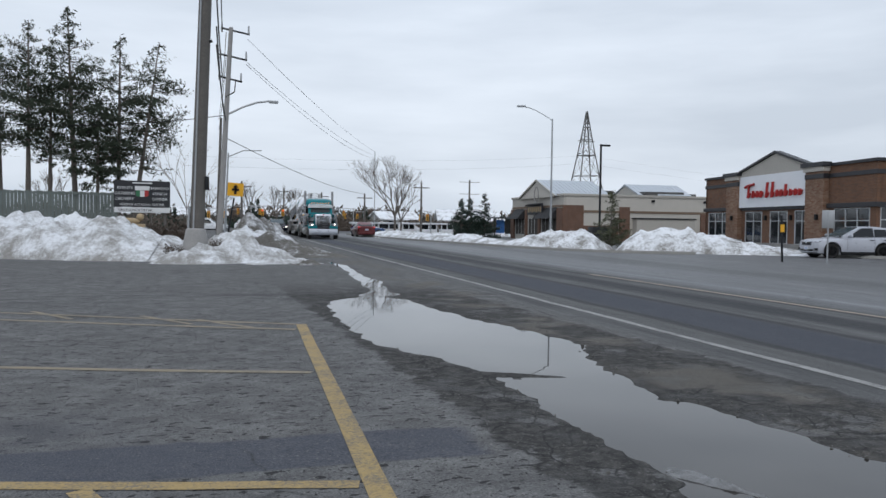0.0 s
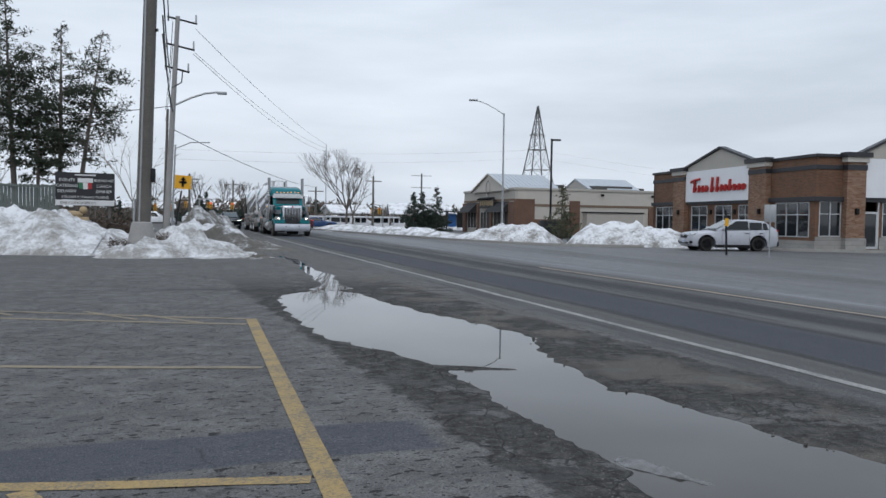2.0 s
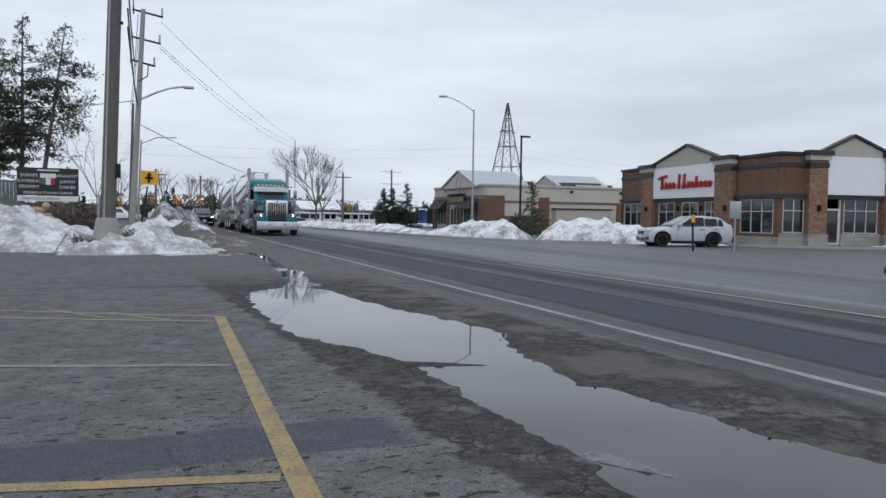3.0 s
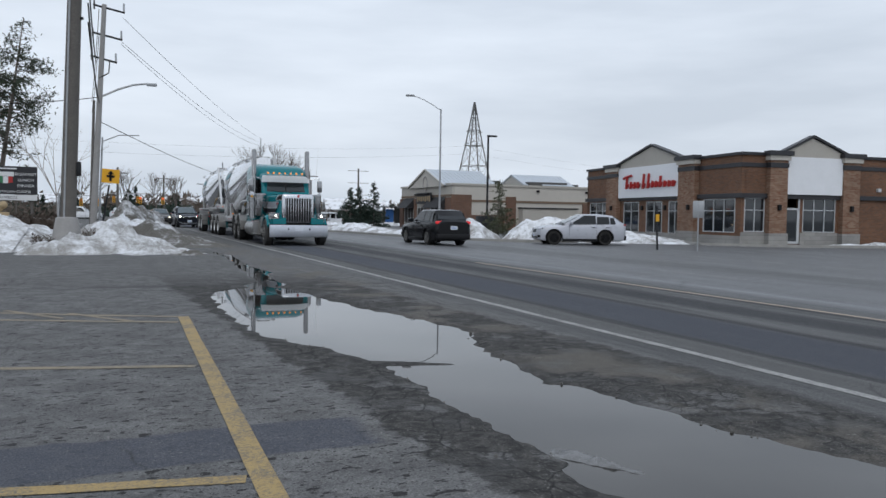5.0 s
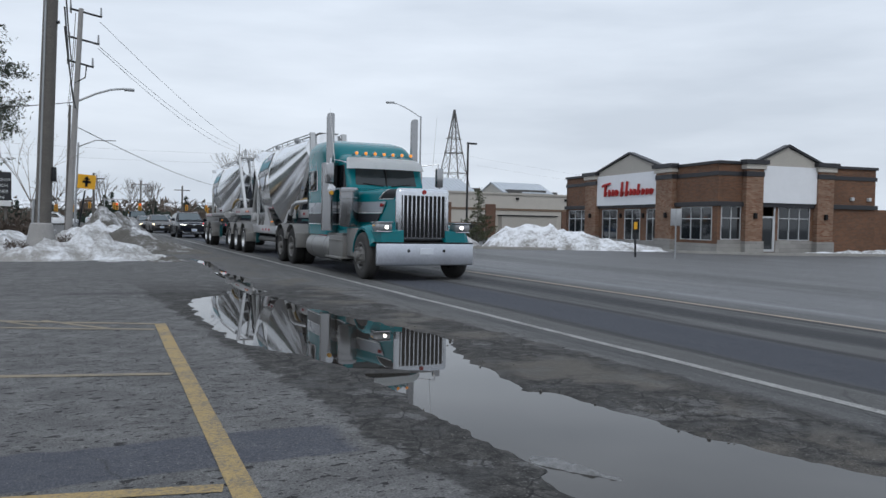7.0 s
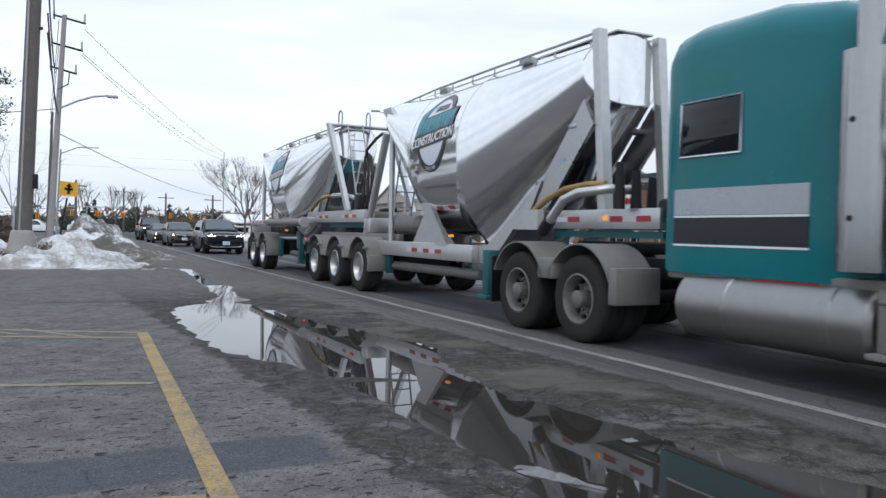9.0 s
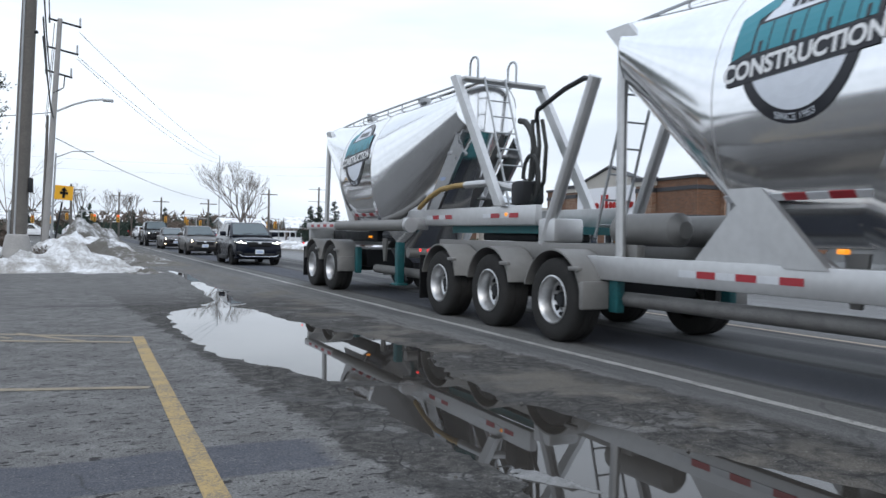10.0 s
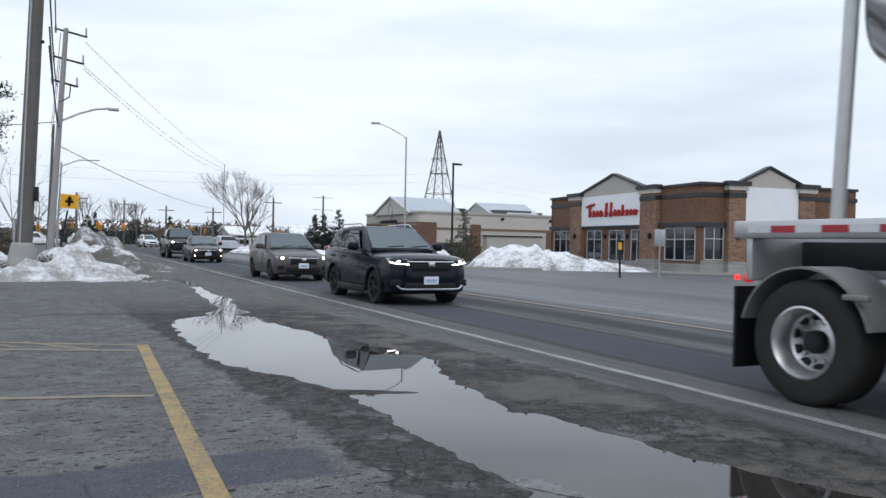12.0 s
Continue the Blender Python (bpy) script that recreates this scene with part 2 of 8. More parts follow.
def brick_material(name, a, b, mortar, sx=1.0):
    k = Net(name)
    tc = k.n.new("ShaderNodeTexCoord")
    s = k.n.new("ShaderNodeSeparateXYZ")
    k.l.new(tc.outputs["Object"], s.inputs[0])
    run = k.math('ADD', s.outputs[0], s.outputs[1])
    c = k.n.new("ShaderNodeCombineXYZ")
    k.l.new(run, c.inputs[0])
    k.l.new(s.outputs[2], c.inputs[1])
    t = k.n.new("ShaderNodeTexBrick")
    k.l.new(c.outputs[0], t.inputs["Vector"])
    t.inputs["Color1"].default_value, t.inputs["Color2"].default_value, t.inputs["Mortar"].default_value = (*a, 1), (*b, 1), (*mortar, 1)
    t.inputs["Scale"].default_value, t.inputs["Mortar Size"].default_value = 1.0, 0.008
    t.inputs["Brick Width"].default_value, t.inputs["Row Height"].default_value = 0.26 * sx, 0.085 * sx
    col = k.mix(0.5, t.outputs["Color"], k.mix(k.step(k.noise(0.7, 6), 0.3, 0.7), (0.75, 0.75, 0.75), (1.2, 1.2, 1.2)), 'MULTIPLY')
    return k.done(col, 0.85, t.outputs["Fac"], -0.3, 0.01)


def glass_material(name, tint, rough=0.03, spec=0.8):
    m = material(name, tint, rough, 0.0, 0.1, 2.0, spec=spec)
    return m


def water_material():
    m = bpy.data.materials.new("muddy puddle water")
    m.use_nodes = True
    n, l = m.node_tree.nodes, m.node_tree.links
    b = n["Principled BSDF"]
    b.inputs["Base Color"].default_value = (0.028, 0.025, 0.022, 1)
    b.inputs["Roughness"].default_value = 0.012
    b.inputs["IOR"].default_value = 1.333
    b.inputs["Specular IOR Level"].default_value = 0.5
    tc = n.new("ShaderNodeTexCoord")
    w = n.new("ShaderNodeTexNoise")
    w.inputs["Scale"].default_value, w.inputs["Detail"].default_value = 2.2, 2
    l.new(tc.outputs["Object"], w.inputs["Vector"])
    k = n.new("ShaderNodeBump")
    k.inputs["Strength"].default_value, k.inputs["Distance"].default_value = 0.02, 0.01
    l.new(w.outputs["Fac"], k.inputs["Height"])
    l.new(k.outputs[0], b.inputs["Normal"])
    return m


ASPHALT = asphalt_material()
SNOW = snow_material("old ploughed snow", 0.82, (0.30, 0.285, 0.265))
SNOW_DIRTY = snow_material("gritty grey snow", 0.9, (0.11, 0.10, 0.085), -0.08)
SNOW_FAR = snow_material("roadside snow", 0.62, (0.24, 0.225, 0.205))
WATER = water_material()
YELLOW_LINE = paint_line_material("worn yellow paint", (0.34, 0.235, 0.09), -0.02)
YELLOW_FAINT = paint_line_material("faded yellow paint", (0.235, 0.19, 0.125), 0.0)
WHITE_LINE = paint_line_material("worn white paint", (0.31, 0.305, 0.29), -0.02)
KERB = material("concrete kerb", (0.30, 0.29, 0.27), 0.9, 0, 0.25, 3, 0.4)
WOOD_POLE = material("weathered wood", (0.115, 0.105, 0.095), 0.9, 0, 0.35, 3, 0.5)
CONCRETE_POLE = material("grey concrete", (0.29, 0.28, 0.27), 0.85, 0, 0.2, 3, 0.3)
GALV = material("galvanised steel", (0.36, 0.37, 0.38), 0.5, 0.6, 0.15, 4)
DARK_STEEL = material("dark steel", (0.020, 0.021, 0.023), 0.55, 0.2, 0.2, 5, spec=0.25)
BLACK = material("black plastic", (0.007, 0.007, 0.008), 0.5, 0, 0.2, 8, spec=0.25)
RUBBER = material("dusty tyre rubber", (0.028, 0.027, 0.026), 0.9, 0, 0.35, 9, 0.3, spec=0.2)
RUBBER_DUSTY = material("dust-greyed tyre rubber", (0.055, 0.053, 0.051), 0.92, 0, 0.25, 7, 0.3, spec=0.2)
WINDSCREEN_DARK = glass_material("dark windscreen glass", (0.018, 0.024, 0.026), 0.02, 0.55)
TEAL = material("teal truck paint", (0.0, 0.140, 0.160), 0.24, 0.0, 0.05, 1.5, coat=0.25, spec=0.18)
STACK = material("smoked chrome stack", (0.34, 0.34, 0.345), 0.2, 1.0, 0.05, 2)
TEAL_DULL = material("road-dirty teal paint", (0.006, 0.085, 0.092), 0.6, 0, 0.35, 4)
STRIPE = material("silver grey stripe", (0.33, 0.35, 0.38), 0.3, 0.3, 0.08, 2, coat=0.5)
STRIPE_DARK = material("charcoal stripe", (0.020, 0.021, 0.026), 0.3, 0.0, 0.1, 2, coat=0.1, spec=0.25)
STRIPE_WHITE = material("white pinstripe", (0.75, 0.76, 0.76), 0.4, 0, 0.08, 3)
CHROME = material("salt-filmed chrome", (0.62, 0.63, 0.65), 0.22, 1.0, 0.12, 3)
CHROME_SHEET = material("hazy bumper chrome", (0.55, 0.57, 0.62), 0.34, 0.9, 0.12, 3)
POLISHED = material("polished aluminium", (0.80, 0.805, 0.815), 0.12, 1.0, 0.05, 0.9, 0.01, 1.3)
ALU = material("salt-stained aluminium", (0.50, 0.50, 0.50), 0.4, 0.75, 0.1, 1.2)
ALU_GREY = material("dusty grey aluminium", (0.185, 0.18, 0.172), 0.55, 0.25, 0.10, 1.3)
LEG_ALU = material("brushed aluminium plate", (0.38, 0.38, 0.385), 0.3, 0.95, 0.12, 2)
RIM = material("polished wheel aluminium", (0.50, 0.50, 0.50), 0.38, 0.9, 0.3, 7)
FUEL_TANK = material("scuffed brushed aluminium", (0.27, 0.268, 0.262), 0.36, 0.85, 0.09, 1.5)
RIM_GREY = material("dusty steel wheel", (0.16, 0.155, 0.148), 0.65, 0.3, 0.35, 7)
GLASS = glass_material("dark tinted glass", (0.005, 0.007, 0.009), 0.02, 0.38)
# base colour raised to stand in for reflected sky and the cabin behind
WINDSCREEN = glass_material("greenish glass with painted sky reflection", (0.055, 0.075, 0.082), 0.02, 0.9)
GLASS_SHOP = glass_material("shop window glass", (0.014, 0.017, 0.02), 0.04)
LAMP_ON = material("lit headlamp", (0.9, 0.9, 0.88), 0.3, 0, 0.0, 4, emit=(1.0, 0.95, 0.86), power=9)
LAMP_WARM = material("lit warm headlamp", (0.9, 0.9, 0.85), 0.3, 0, 0.0, 4, emit=(1.0, 0.80, 0.52), power=10)
LENS = material("clear lamp lens", (0.26, 0.265, 0.27), 0.12, 0.3, 0.25, 9, coat=0.6)
AMBER = material("lit amber lamp", (0.7, 0.24, 0.02), 0.3, 0, 0.0, 4, emit=(1.0, 0.33, 0.02), power=0.6)
RED_ON = material("lit red lamp", (0.6, 0.02, 0.02), 0.3, 0, 0.0, 4, emit=(1.0, 0.03, 0.03), power=1.0)
RED_DIM = material("dimly lit red lamp", (0.4, 0.02, 0.02), 0.3, 0, 0.0, 4, emit=(1.0, 0.03, 0.04), power=0.35)
RED_LENS = material("red lamp lens", (0.30, 0.015, 0.015), 0.2, 0, 0.1, 4)
RED_TAPE = material("red reflective tape", (0.33, 0.02, 0.03), 0.45, 0, 0.15, 9)
WHITE_TAPE = material("white reflective tape", (0.55, 0.56, 0.58), 0.45, 0, 0.1, 9)
PLATE = material("white number plate", (0.62, 0.65, 0.70), 0.5, 0, 0.08, 9)
PLATE_BLUE = material("blue plate bar", (0.30, 0.38, 0.55), 0.5, 0, 0.08, 9)
HOSE = material("black rubber hose", (0.022, 0.023, 0.022), 0.6, 0, 0.3, 9)
HOSE_TAN = material("tan discharge hose", (0.30, 0.20, 0.07), 0.7, 0, 0.25, 6)
BRICK = brick_material("brown brick", (0.165, 0.074, 0.036), (0.105, 0.050, 0.028), (0.14, 0.10, 0.075))
BRICK_MIX = brick_material("mottled brick", (0.16, 0.066, 0.034), (0.25, 0.16, 0.11), (0.2, 0.15, 0.11))
BRICK_HF = brick_material("red brown brick", (0.15, 0.075, 0.045), (0.11, 0.055, 0.035), (0.15, 0.11, 0.09))
STUCCO = material("taupe stucco", (0.40, 0.375, 0.335), 0.9, 0, 0.08, 1.2, 0.2)
STUCCO_PALE = material("cream stucco", (0.47, 0.44, 0.395), 0.9, 0, 0.08, 1.2, 0.2)
STUCCO_DARK = material("brown band", (0.17, 0.12, 0.085), 0.9, 0, 0.1, 1.2, 0.2)
STONE = brick_material("grey cast stone", (0.30, 0.29, 0.27), (0.23, 0.22, 0.21), (0.16, 0.155, 0.15), 3.2)
FASCIA = material("charcoal metal fascia", (0.030, 0.030, 0.034), 0.5, 0.2, 0.15, 2)
PANEL_WHITE = material("white sign panel", (0.72, 0.73, 0.75), 0.5, 0, 0.05, 2)
SIGN_RED = material("red sign letters", (0.38, 0.022, 0.02), 0.4, 0, 0.08, 3)
MULLION = material("pale window frame", (0.50, 0.51, 0.52), 0.5, 0.2, 0.08, 3)
ROOF_METAL = material("pale standing seam roof", (0.46, 0.49, 0.52), 0.45, 0.3, 0.1, 1.5)
ROOF_UNIT = material("weathered dark grey sheet", (0.085, 0.083, 0.08), 0.7, 0.1, 0.2, 2)
TOWER_STEEL = material("weathered lattice steel", (0.13, 0.128, 0.125), 0.7, 0.2, 0.2, 0.5)
AWNING = material("black canvas awning", (0.02, 0.02, 0.022), 0.8, 0, 0.2, 3)
# near-black brown: the shade of unlit rooms put into the colour
ROOM_SHADE = material("dark brown for room shade", (0.05, 0.045, 0.04), 0.9, 0, 0.3, 1)
BARK = material("grey bark", (0.115, 0.098, 0.085), 0.95, 0, 0.35, 6, 0.5)
BARK_PALE = material("pale bark", (0.20, 0.18, 0.165), 0.95, 0, 0.3, 6, 0.5)
NEEDLE = material("dark cedar foliage", (0.030, 0.042, 0.024), 0.8, 0, 0.5, 1.6)
NEEDLE_DRY = material("brown-green pine needles", (0.060, 0.066, 0.034), 0.8, 0, 0.5, 1.6)
SPRUCE = material("dark spruce foliage", (0.020, 0.036, 0.026), 0.8, 0, 0.5, 1.2)
TWIGS = material("bare brown twigs", (0.105, 0.082, 0.066), 0.9, 0, 0.4, 0.6)
HEDGE = material("dead brown scrub", (0.060, 0.044, 0.034), 0.95, 0, 0.4, 2.0)
FENCE = material("grey green boards", (0.135, 0.155, 0.145), 0.85, 0, 0.2, 1.5, 0.3)
BOARD_BLACK = material("black sign board", (0.016, 0.016, 0.020), 0.45, 0, 0.15, 3)
BOARD_WHITE = material("white sign print", (0.66, 0.66, 0.66), 0.5, 0, 0.06, 4)
BOARD_GREEN = material("green print", (0.03, 0.16, 0.07), 0.5, 0, 0.06, 4)
SIGN_YELLOW = material("yellow sign face", (0.72, 0.36, 0.01), 0.45, 0, 0.08, 4)
SIGNAL_YELLOW = material("yellow signal housing", (0.60, 0.30, 0.02), 0.5, 0, 0.1, 4)
HOUSE_WALL = material("pale siding", (0.40, 0.39, 0.37), 0.85, 0, 0.12, 1)
HOUSE_DARK = material("brown siding", (0.14, 0.105, 0.085), 0.85, 0, 0.15, 1)
WHITE_PAINT = material("white enamel", (0.68, 0.69, 0.71), 0.35, 0, 0.06, 2, coat=0.3)
BLUE_PAINT = material("blue paint", (0.03, 0.13, 0.38), 0.5, 0, 0.1, 2)
STONE_LION = material("tan cast stone", (0.36, 0.27, 0.16), 0.85, 0, 0.2, 5)
ICE = material("grey slush ice", (0.19, 0.19, 0.19), 0.55, 0, 0.6, 14, 0.8)
GRIT = material("dark road grit", (0.11, 0.105, 0.098), 0.9, 0, 0.4, 20)


# ---- building helpers ----
def part(name, bm, mat, parent, label="", smooth=32):
    me = bpy.data.meshes.new(name)
    bm.to_mesh(me)
    bm.free()
    me.materials.append(mat)
    if smooth:
        me.polygons.foreach_set("use_smooth", [True] * len(me.polygons))
        me.set_sharp_from_angle(angle=radians(smooth))
    ob = new(name, me)
    ob.parent = parent
    if label:
        ob["label"] = label
    return ob


def raw(name, verts, faces, mat, parent=None, label="", smooth=0):
    me = bpy.data.meshes.new(name)
    me.from_pydata(verts, [], faces)
    me.materials.append(mat)
    if smooth:
        me.polygons.foreach_set("use_smooth", [True] * len(me.polygons))
        me.set_sharp_from_angle(angle=radians(smooth))
    ob = new(name, me)
    ob.parent = parent
    if label:
        ob["label"] = label
    return ob


def thing(name, label, category, m=None, group="", kind=""):
    ob = new(name)
    ob.empty_display_size = 0.2
    if m is not None:
        ob.matrix_basis = m
    return tagged(ob, label, category, group, kind)


def box(x0, x1, y0, y1, z0, z1, bevel=0.0, bm=None, m=None, seg=2):
    own = bmesh.new()
    bmesh.ops.create_cube(own, size=1)
    for v in own.verts:
        v.co = Vector(((x0 + x1) / 2 + v.co.x * (x1 - x0), (y0 + y1) / 2 + v.co.y * (y1 - y0), (z0 + z1) / 2 + v.co.z * (z1 - z0)))
    if bevel:
        bmesh.ops.bevel(own, geom=own.edges[:], offset=bevel, segments=seg, profile=0.5, affect='EDGES')
    if m is not None:
        own.transform(m)
    if bm is None:
        return own
    return join(bm, own)


def join(bm, other):
    me = bpy.data.meshes.new("tmp")
    other.to_mesh(me)
    other.free()
    bm.from_mesh(me)
    bpy.data.meshes.remove(me)
    return bm


def tube(p, q, r0, r1=None, seg=12, bm=None, caps=True):
    """A round bar from p to q."""
    own = bm if bm is not None else bmesh.new()
    p, q = Vector(p), Vector(q)
    r1 = r0 if r1 is None else r1
    turn = (q - p).to_track_quat('Z', 'Y').to_matrix()
    rings = []
    for c, r in ((p, r0), (q, r1)):
        rings.append([own.verts.new(c + turn @ Vector((math.cos(a) * r, math.sin(a) * r, 0))) for a in [2 * math.pi * i / seg for i in range(seg)]])
    for i in range(seg):
        j = (i + 1) % seg
        own.faces.new((rings[0][i], rings[0][j], rings[1][j], rings[1][i]))
    if caps:
        own.faces.new(rings[0][::-1])
        own.faces.new(rings[1])
    return own


def pipe(points, r, seg=8, bm=None):
    """A round bar bent through the points, in one piece."""
    own = bm if bm is not None else bmesh.new()
    pts = [Vector(p) for p in points]
    ring, rows = None, []
    up = Vector((0.123, 0.456, 0.789)).normalized()
    for i, p in enumerate(pts):
        d = (pts[min(i + 1, len(pts) - 1)] - pts[max(i - 1, 0)]).normalized()
        u = (up - d * up.dot(d)).normalized()
        v = d.cross(u)
        up = u
        rows.append([own.verts.new(p + (u * math.cos(a) + v * math.sin(a)) * r) for a in [2 * math.pi * k / seg for k in range(seg)]])
    for A, B in zip(rows, rows[1:]):
        for k in range(seg):
            j = (k + 1) % seg
            own.faces.new((A[k], A[j], B[j], B[k]))
    own.faces.new(rows[0][::-1])
    own.faces.new(rows[-1])
    return own


def arc_points(a, b, sag, n=10):
    a, b = Vector(a), Vector(b)
    return [a.lerp(b, i / n) - Vector((0, 0, sag * 4 * (i / n) * (1 - i / n))) for i in range(n + 1)]


def lathe(profile, seg=32, axis='X', open_at=""):
    """Turns (radius, along) pairs round the x axis."""
    bm = bmesh.new()
    rings = []
    for r, x in profile:
        rings.append([bm.verts.new((x, math.cos(a) * r, math.sin(a) * r)) for a in [2 * math.pi * i / seg for i in range(seg)]])
    for A, B in zip(rings, rings[1:]):
        for i in range(seg):
            j = (i + 1) % seg
            bm.faces.new((A[i], A[j], B[j], B[i]))
    if 'a' not in open_at:
        bm.faces.new(rings[0][::-1])
    if 'b' not in open_at:
        bm.faces.new(rings[-1])
    bmesh.ops.recalc_face_normals(bm, faces=bm.faces[:])
    if axis == 'Z':
        bm.transform(Matrix.Rotation(radians(-90), 4, 'Y'))
    return bm


def loft(sections, bm=None, closed=True, caps=True):
    own = bm if bm is not None else bmesh.new()
    rows = [[own.verts.new(p) for p in s] for s in sections]
    n = len(rows[0])
    for A, B in zip(rows, rows[1:]):
        for i in range(n if closed else n - 1):
            j = (i + 1) % n
            own.faces.new((A[i], A[j], B[j], B[i]))
    if caps and closed:
        own.faces.new(rows[0][::-1])
        own.faces.new(rows[-1])
    bmesh.ops.recalc_face_normals(own, faces=own.faces[:])
    return own


def prism(outline, lo, hi, axis='X', bm=None):
    """A flat outline (two coordinates) drawn out along an axis."""
    put = {'X': lambda a, b, c: (c, a, b), 'Y': lambda a, b, c: (a, c, b), 'Z': lambda a, b, c: (a, b, c)}[axis]
    return loft([[put(a, b, lo) for a, b in outline], [put(a, b, hi) for a, b in outline]], bm)


def lettering(name, body, size, mat, m, parent=None, depth=0.004, align='CENTER', wrap=None, squeeze=1.0, bold=0.0):
    cu = bpy.data.curves.new(name, 'FONT')
    cu.body, cu.size, cu.extrude = body, size, depth
    cu.align_x, cu.align_y = align, 'CENTER'
    cu.offset = bold
    tmp = bpy.data.objects.new("tmp_text", cu)
    scene.collection.objects.link(tmp)
    bpy.context.view_layer.update()
    me = bpy.data.meshes.new_from_object(tmp.evaluated_get(bpy.context.evaluated_depsgraph_get()))
    bpy.data.objects.remove(tmp)
    me.name = name
    me.transform(Matrix.Diagonal((squeeze, 1, 1, 1)))
    if wrap:
        for v in me.vertices:
            v.co = wrap(v.co)
    else:
        me.transform(m)
    me.materials.clear()
    me.materials.append(mat)
    ob = new(name, me)
    ob.parent = parent
    return ob


def ground_z(x):
    """The far half of the road falls gently away from the crown."""
    return -0.2 * min(1.0, max(0.0, (x - 10) / 12))


# ---- ground: one sheet, with the water's hollow beside the road ----
HOLLOW_Y = [0.0, 2.5, 3.0, 3.6, 4.0, 4.85, 5.1, 5.5, 6.1, 6.5, 7.1, 7.5, 8.0, 8.5, 9.2, 10.0, 11.4, 12.3, 12.9, 13.3, 13.8, 14.6, 15.3, 16.0, 16.7, 18.5, 20.5, 23.5, 25.0]
HOLLOW_L = [3.2, 2.3, 2.05, 2.13, 2.08, 2.11, 2.12, 2.06, 2.05, 2.02, 1.82, 1.62, 1.48, 1.31, 1.27, 1.31, 1.29, 1.40, 1.54, 2.05, 2.15, 2.45, 2.5, 2.5, 2.6, 2.62, 2.85, 2.9, 2.85]
HOLLOW_R = [4.3, 3.85, 3.72, 3.48, 3.48, 3.26, 3.15, 3.2, 3.26, 3.29, 3.47, 3.66, 3.62, 3.56, 3.38, 3.18, 2.97, 2.88, 2.82, 2.62, 2.9, 2.85, 3.0, 2.95, 3.2, 3.05, 3.12, 3.3, 3.1]


def height(x, y):
    z = ground_z(x)
    if 0 < x < 6 and 0 < y < 26:
        jag = noise.fractal(Vector((x * 2.6, y * 2.6, 3.3)), 0.9, 2.1, 5) * (0.10 if y < 14 else 0.035)
        left, right = np.interp(y, HOLLOW_Y, HOLLOW_L), np.interp(y, HOLLOW_Y, HOLLOW_R)
        inside = min(x - left, right - x) + jag
        spit = 0.30 - math.hypot((x - 1.98) * 0.44, (y - 6.32 + 0.42 * (x - 1.98)) * 3.0)
        if x < 2.85:
            inside = min(inside, -spit * 0.6 + jag * 0.3)
        z += -0.06 * max(-0.12, min(1.0, inside / 0.4)) if inside > -0.05 else 0.006
    if -4 < x < 6 and 0 < y < 26:
        z += noise.fractal(Vector((x * 0.8, y * 0.8, 0.0)), 1.0, 2.0, 3) * 0.006
    return z


def make_ground():
    xs = np.concatenate([[-2500, -800, -250, -90, -45, -25, -16, -10, -7], np.arange(-5, 0.6, 0.35), np.arange(0.6, 4.6, 0.05), np.arange(4.6, 10, 0.45), np.arange(10, 30, 2.0), [32, 40, 60, 90, 200, 600, 2500]])
    ys = np.concatenate([[-2500, -600, -150, -50, -20, -8, -3, -1], np.arange(0, 2, 0.25), np.arange(2, 17, 0.05), np.arange(17, 26, 0.12), np.arange(26, 60, 2.0), [62, 75, 100, 150, 300, 800, 2500]])
    verts = [(float(x), float(y), height(float(x), float(y))) for y in ys for x in xs]
    n = len(xs)
    faces = [(j * n + i, j * n + i + 1, (j + 1) * n + i + 1, (j + 1) * n + i) for j in range(len(ys) - 1) for i in range(n - 1)]
    ob = raw("ground", verts, faces, ASPHALT, None, "", 60)
    return tagged(ob, "cracked grey asphalt car park and road, damp and salt-stained", "ground", kind="structure")


make_ground()
water = raw("water", [(0.8, 0.2, -0.006), (4.7, 0.2, -0.006), (4.7, 25.5, -0.006), (0.8, 25.5, -0.006)], [(0, 1, 2, 3)], WATER)
tagged(water, "still muddy meltwater puddle mirroring the grey sky", "puddle", kind="structure")


def line_strip(name, a, b, width, mat, label, parent=None, n=1):
    """A painted stripe that lies on the ground."""
    a, b = Vector((*a, 0)), Vector((*b, 0))
    side = (b - a).normalized().cross(Vector((0, 0, 1))) * (width / 2)
    n = max(n, int((b - a).length / 0.4))
    verts, faces = [], []
    for i in range(n + 1):
        p = a.lerp(b, i / n)
        for q in (p - side, p + side):
            verts.append((q.x, q.y, max(ground_z(q.x), height(q.x, q.y)) + 0.004))
    for i in range(n):
        faces.append((2 * i, 2 * i + 1, 2 * i + 3, 2 * i + 2))
    ob = raw(name, verts, faces, mat)
    return tagged(ob, label, "road marking", kind="structure")


line_strip("parking_line", (0.62, 1.4), (0.78, 9.75), 0.125, YELLOW_LINE, "worn yellow stripe at the head of the parking bays")
line_strip("parking_line", (-4.2, 4.75), (0.58, 3.68), 0.11, YELLOW_LINE, "worn yellow parking bay stripe on asphalt")
line_strip("parking_line", (-7.0, 8.85), (0.62, 6.55), 0.10, YELLOW_FAINT, "faded yellow parking bay stripe on asphalt")
line_strip("parking_line", (-9.0, 13.5), (0.68, 9.25), 0.10, YELLOW_FAINT, "faded yellow parking bay stripe on asphalt")
line_strip("parking_line", (-9.0, 14.6), (0.72, 9.75), 0.09, YELLOW_FAINT, "faded yellow parking bay stripe on asphalt")
line_strip("parking_line", (-0.72, 3.9), (-0.42, 3.3), 0.11, YELLOW_LINE, "worn yellow hatching stripe on asphalt")
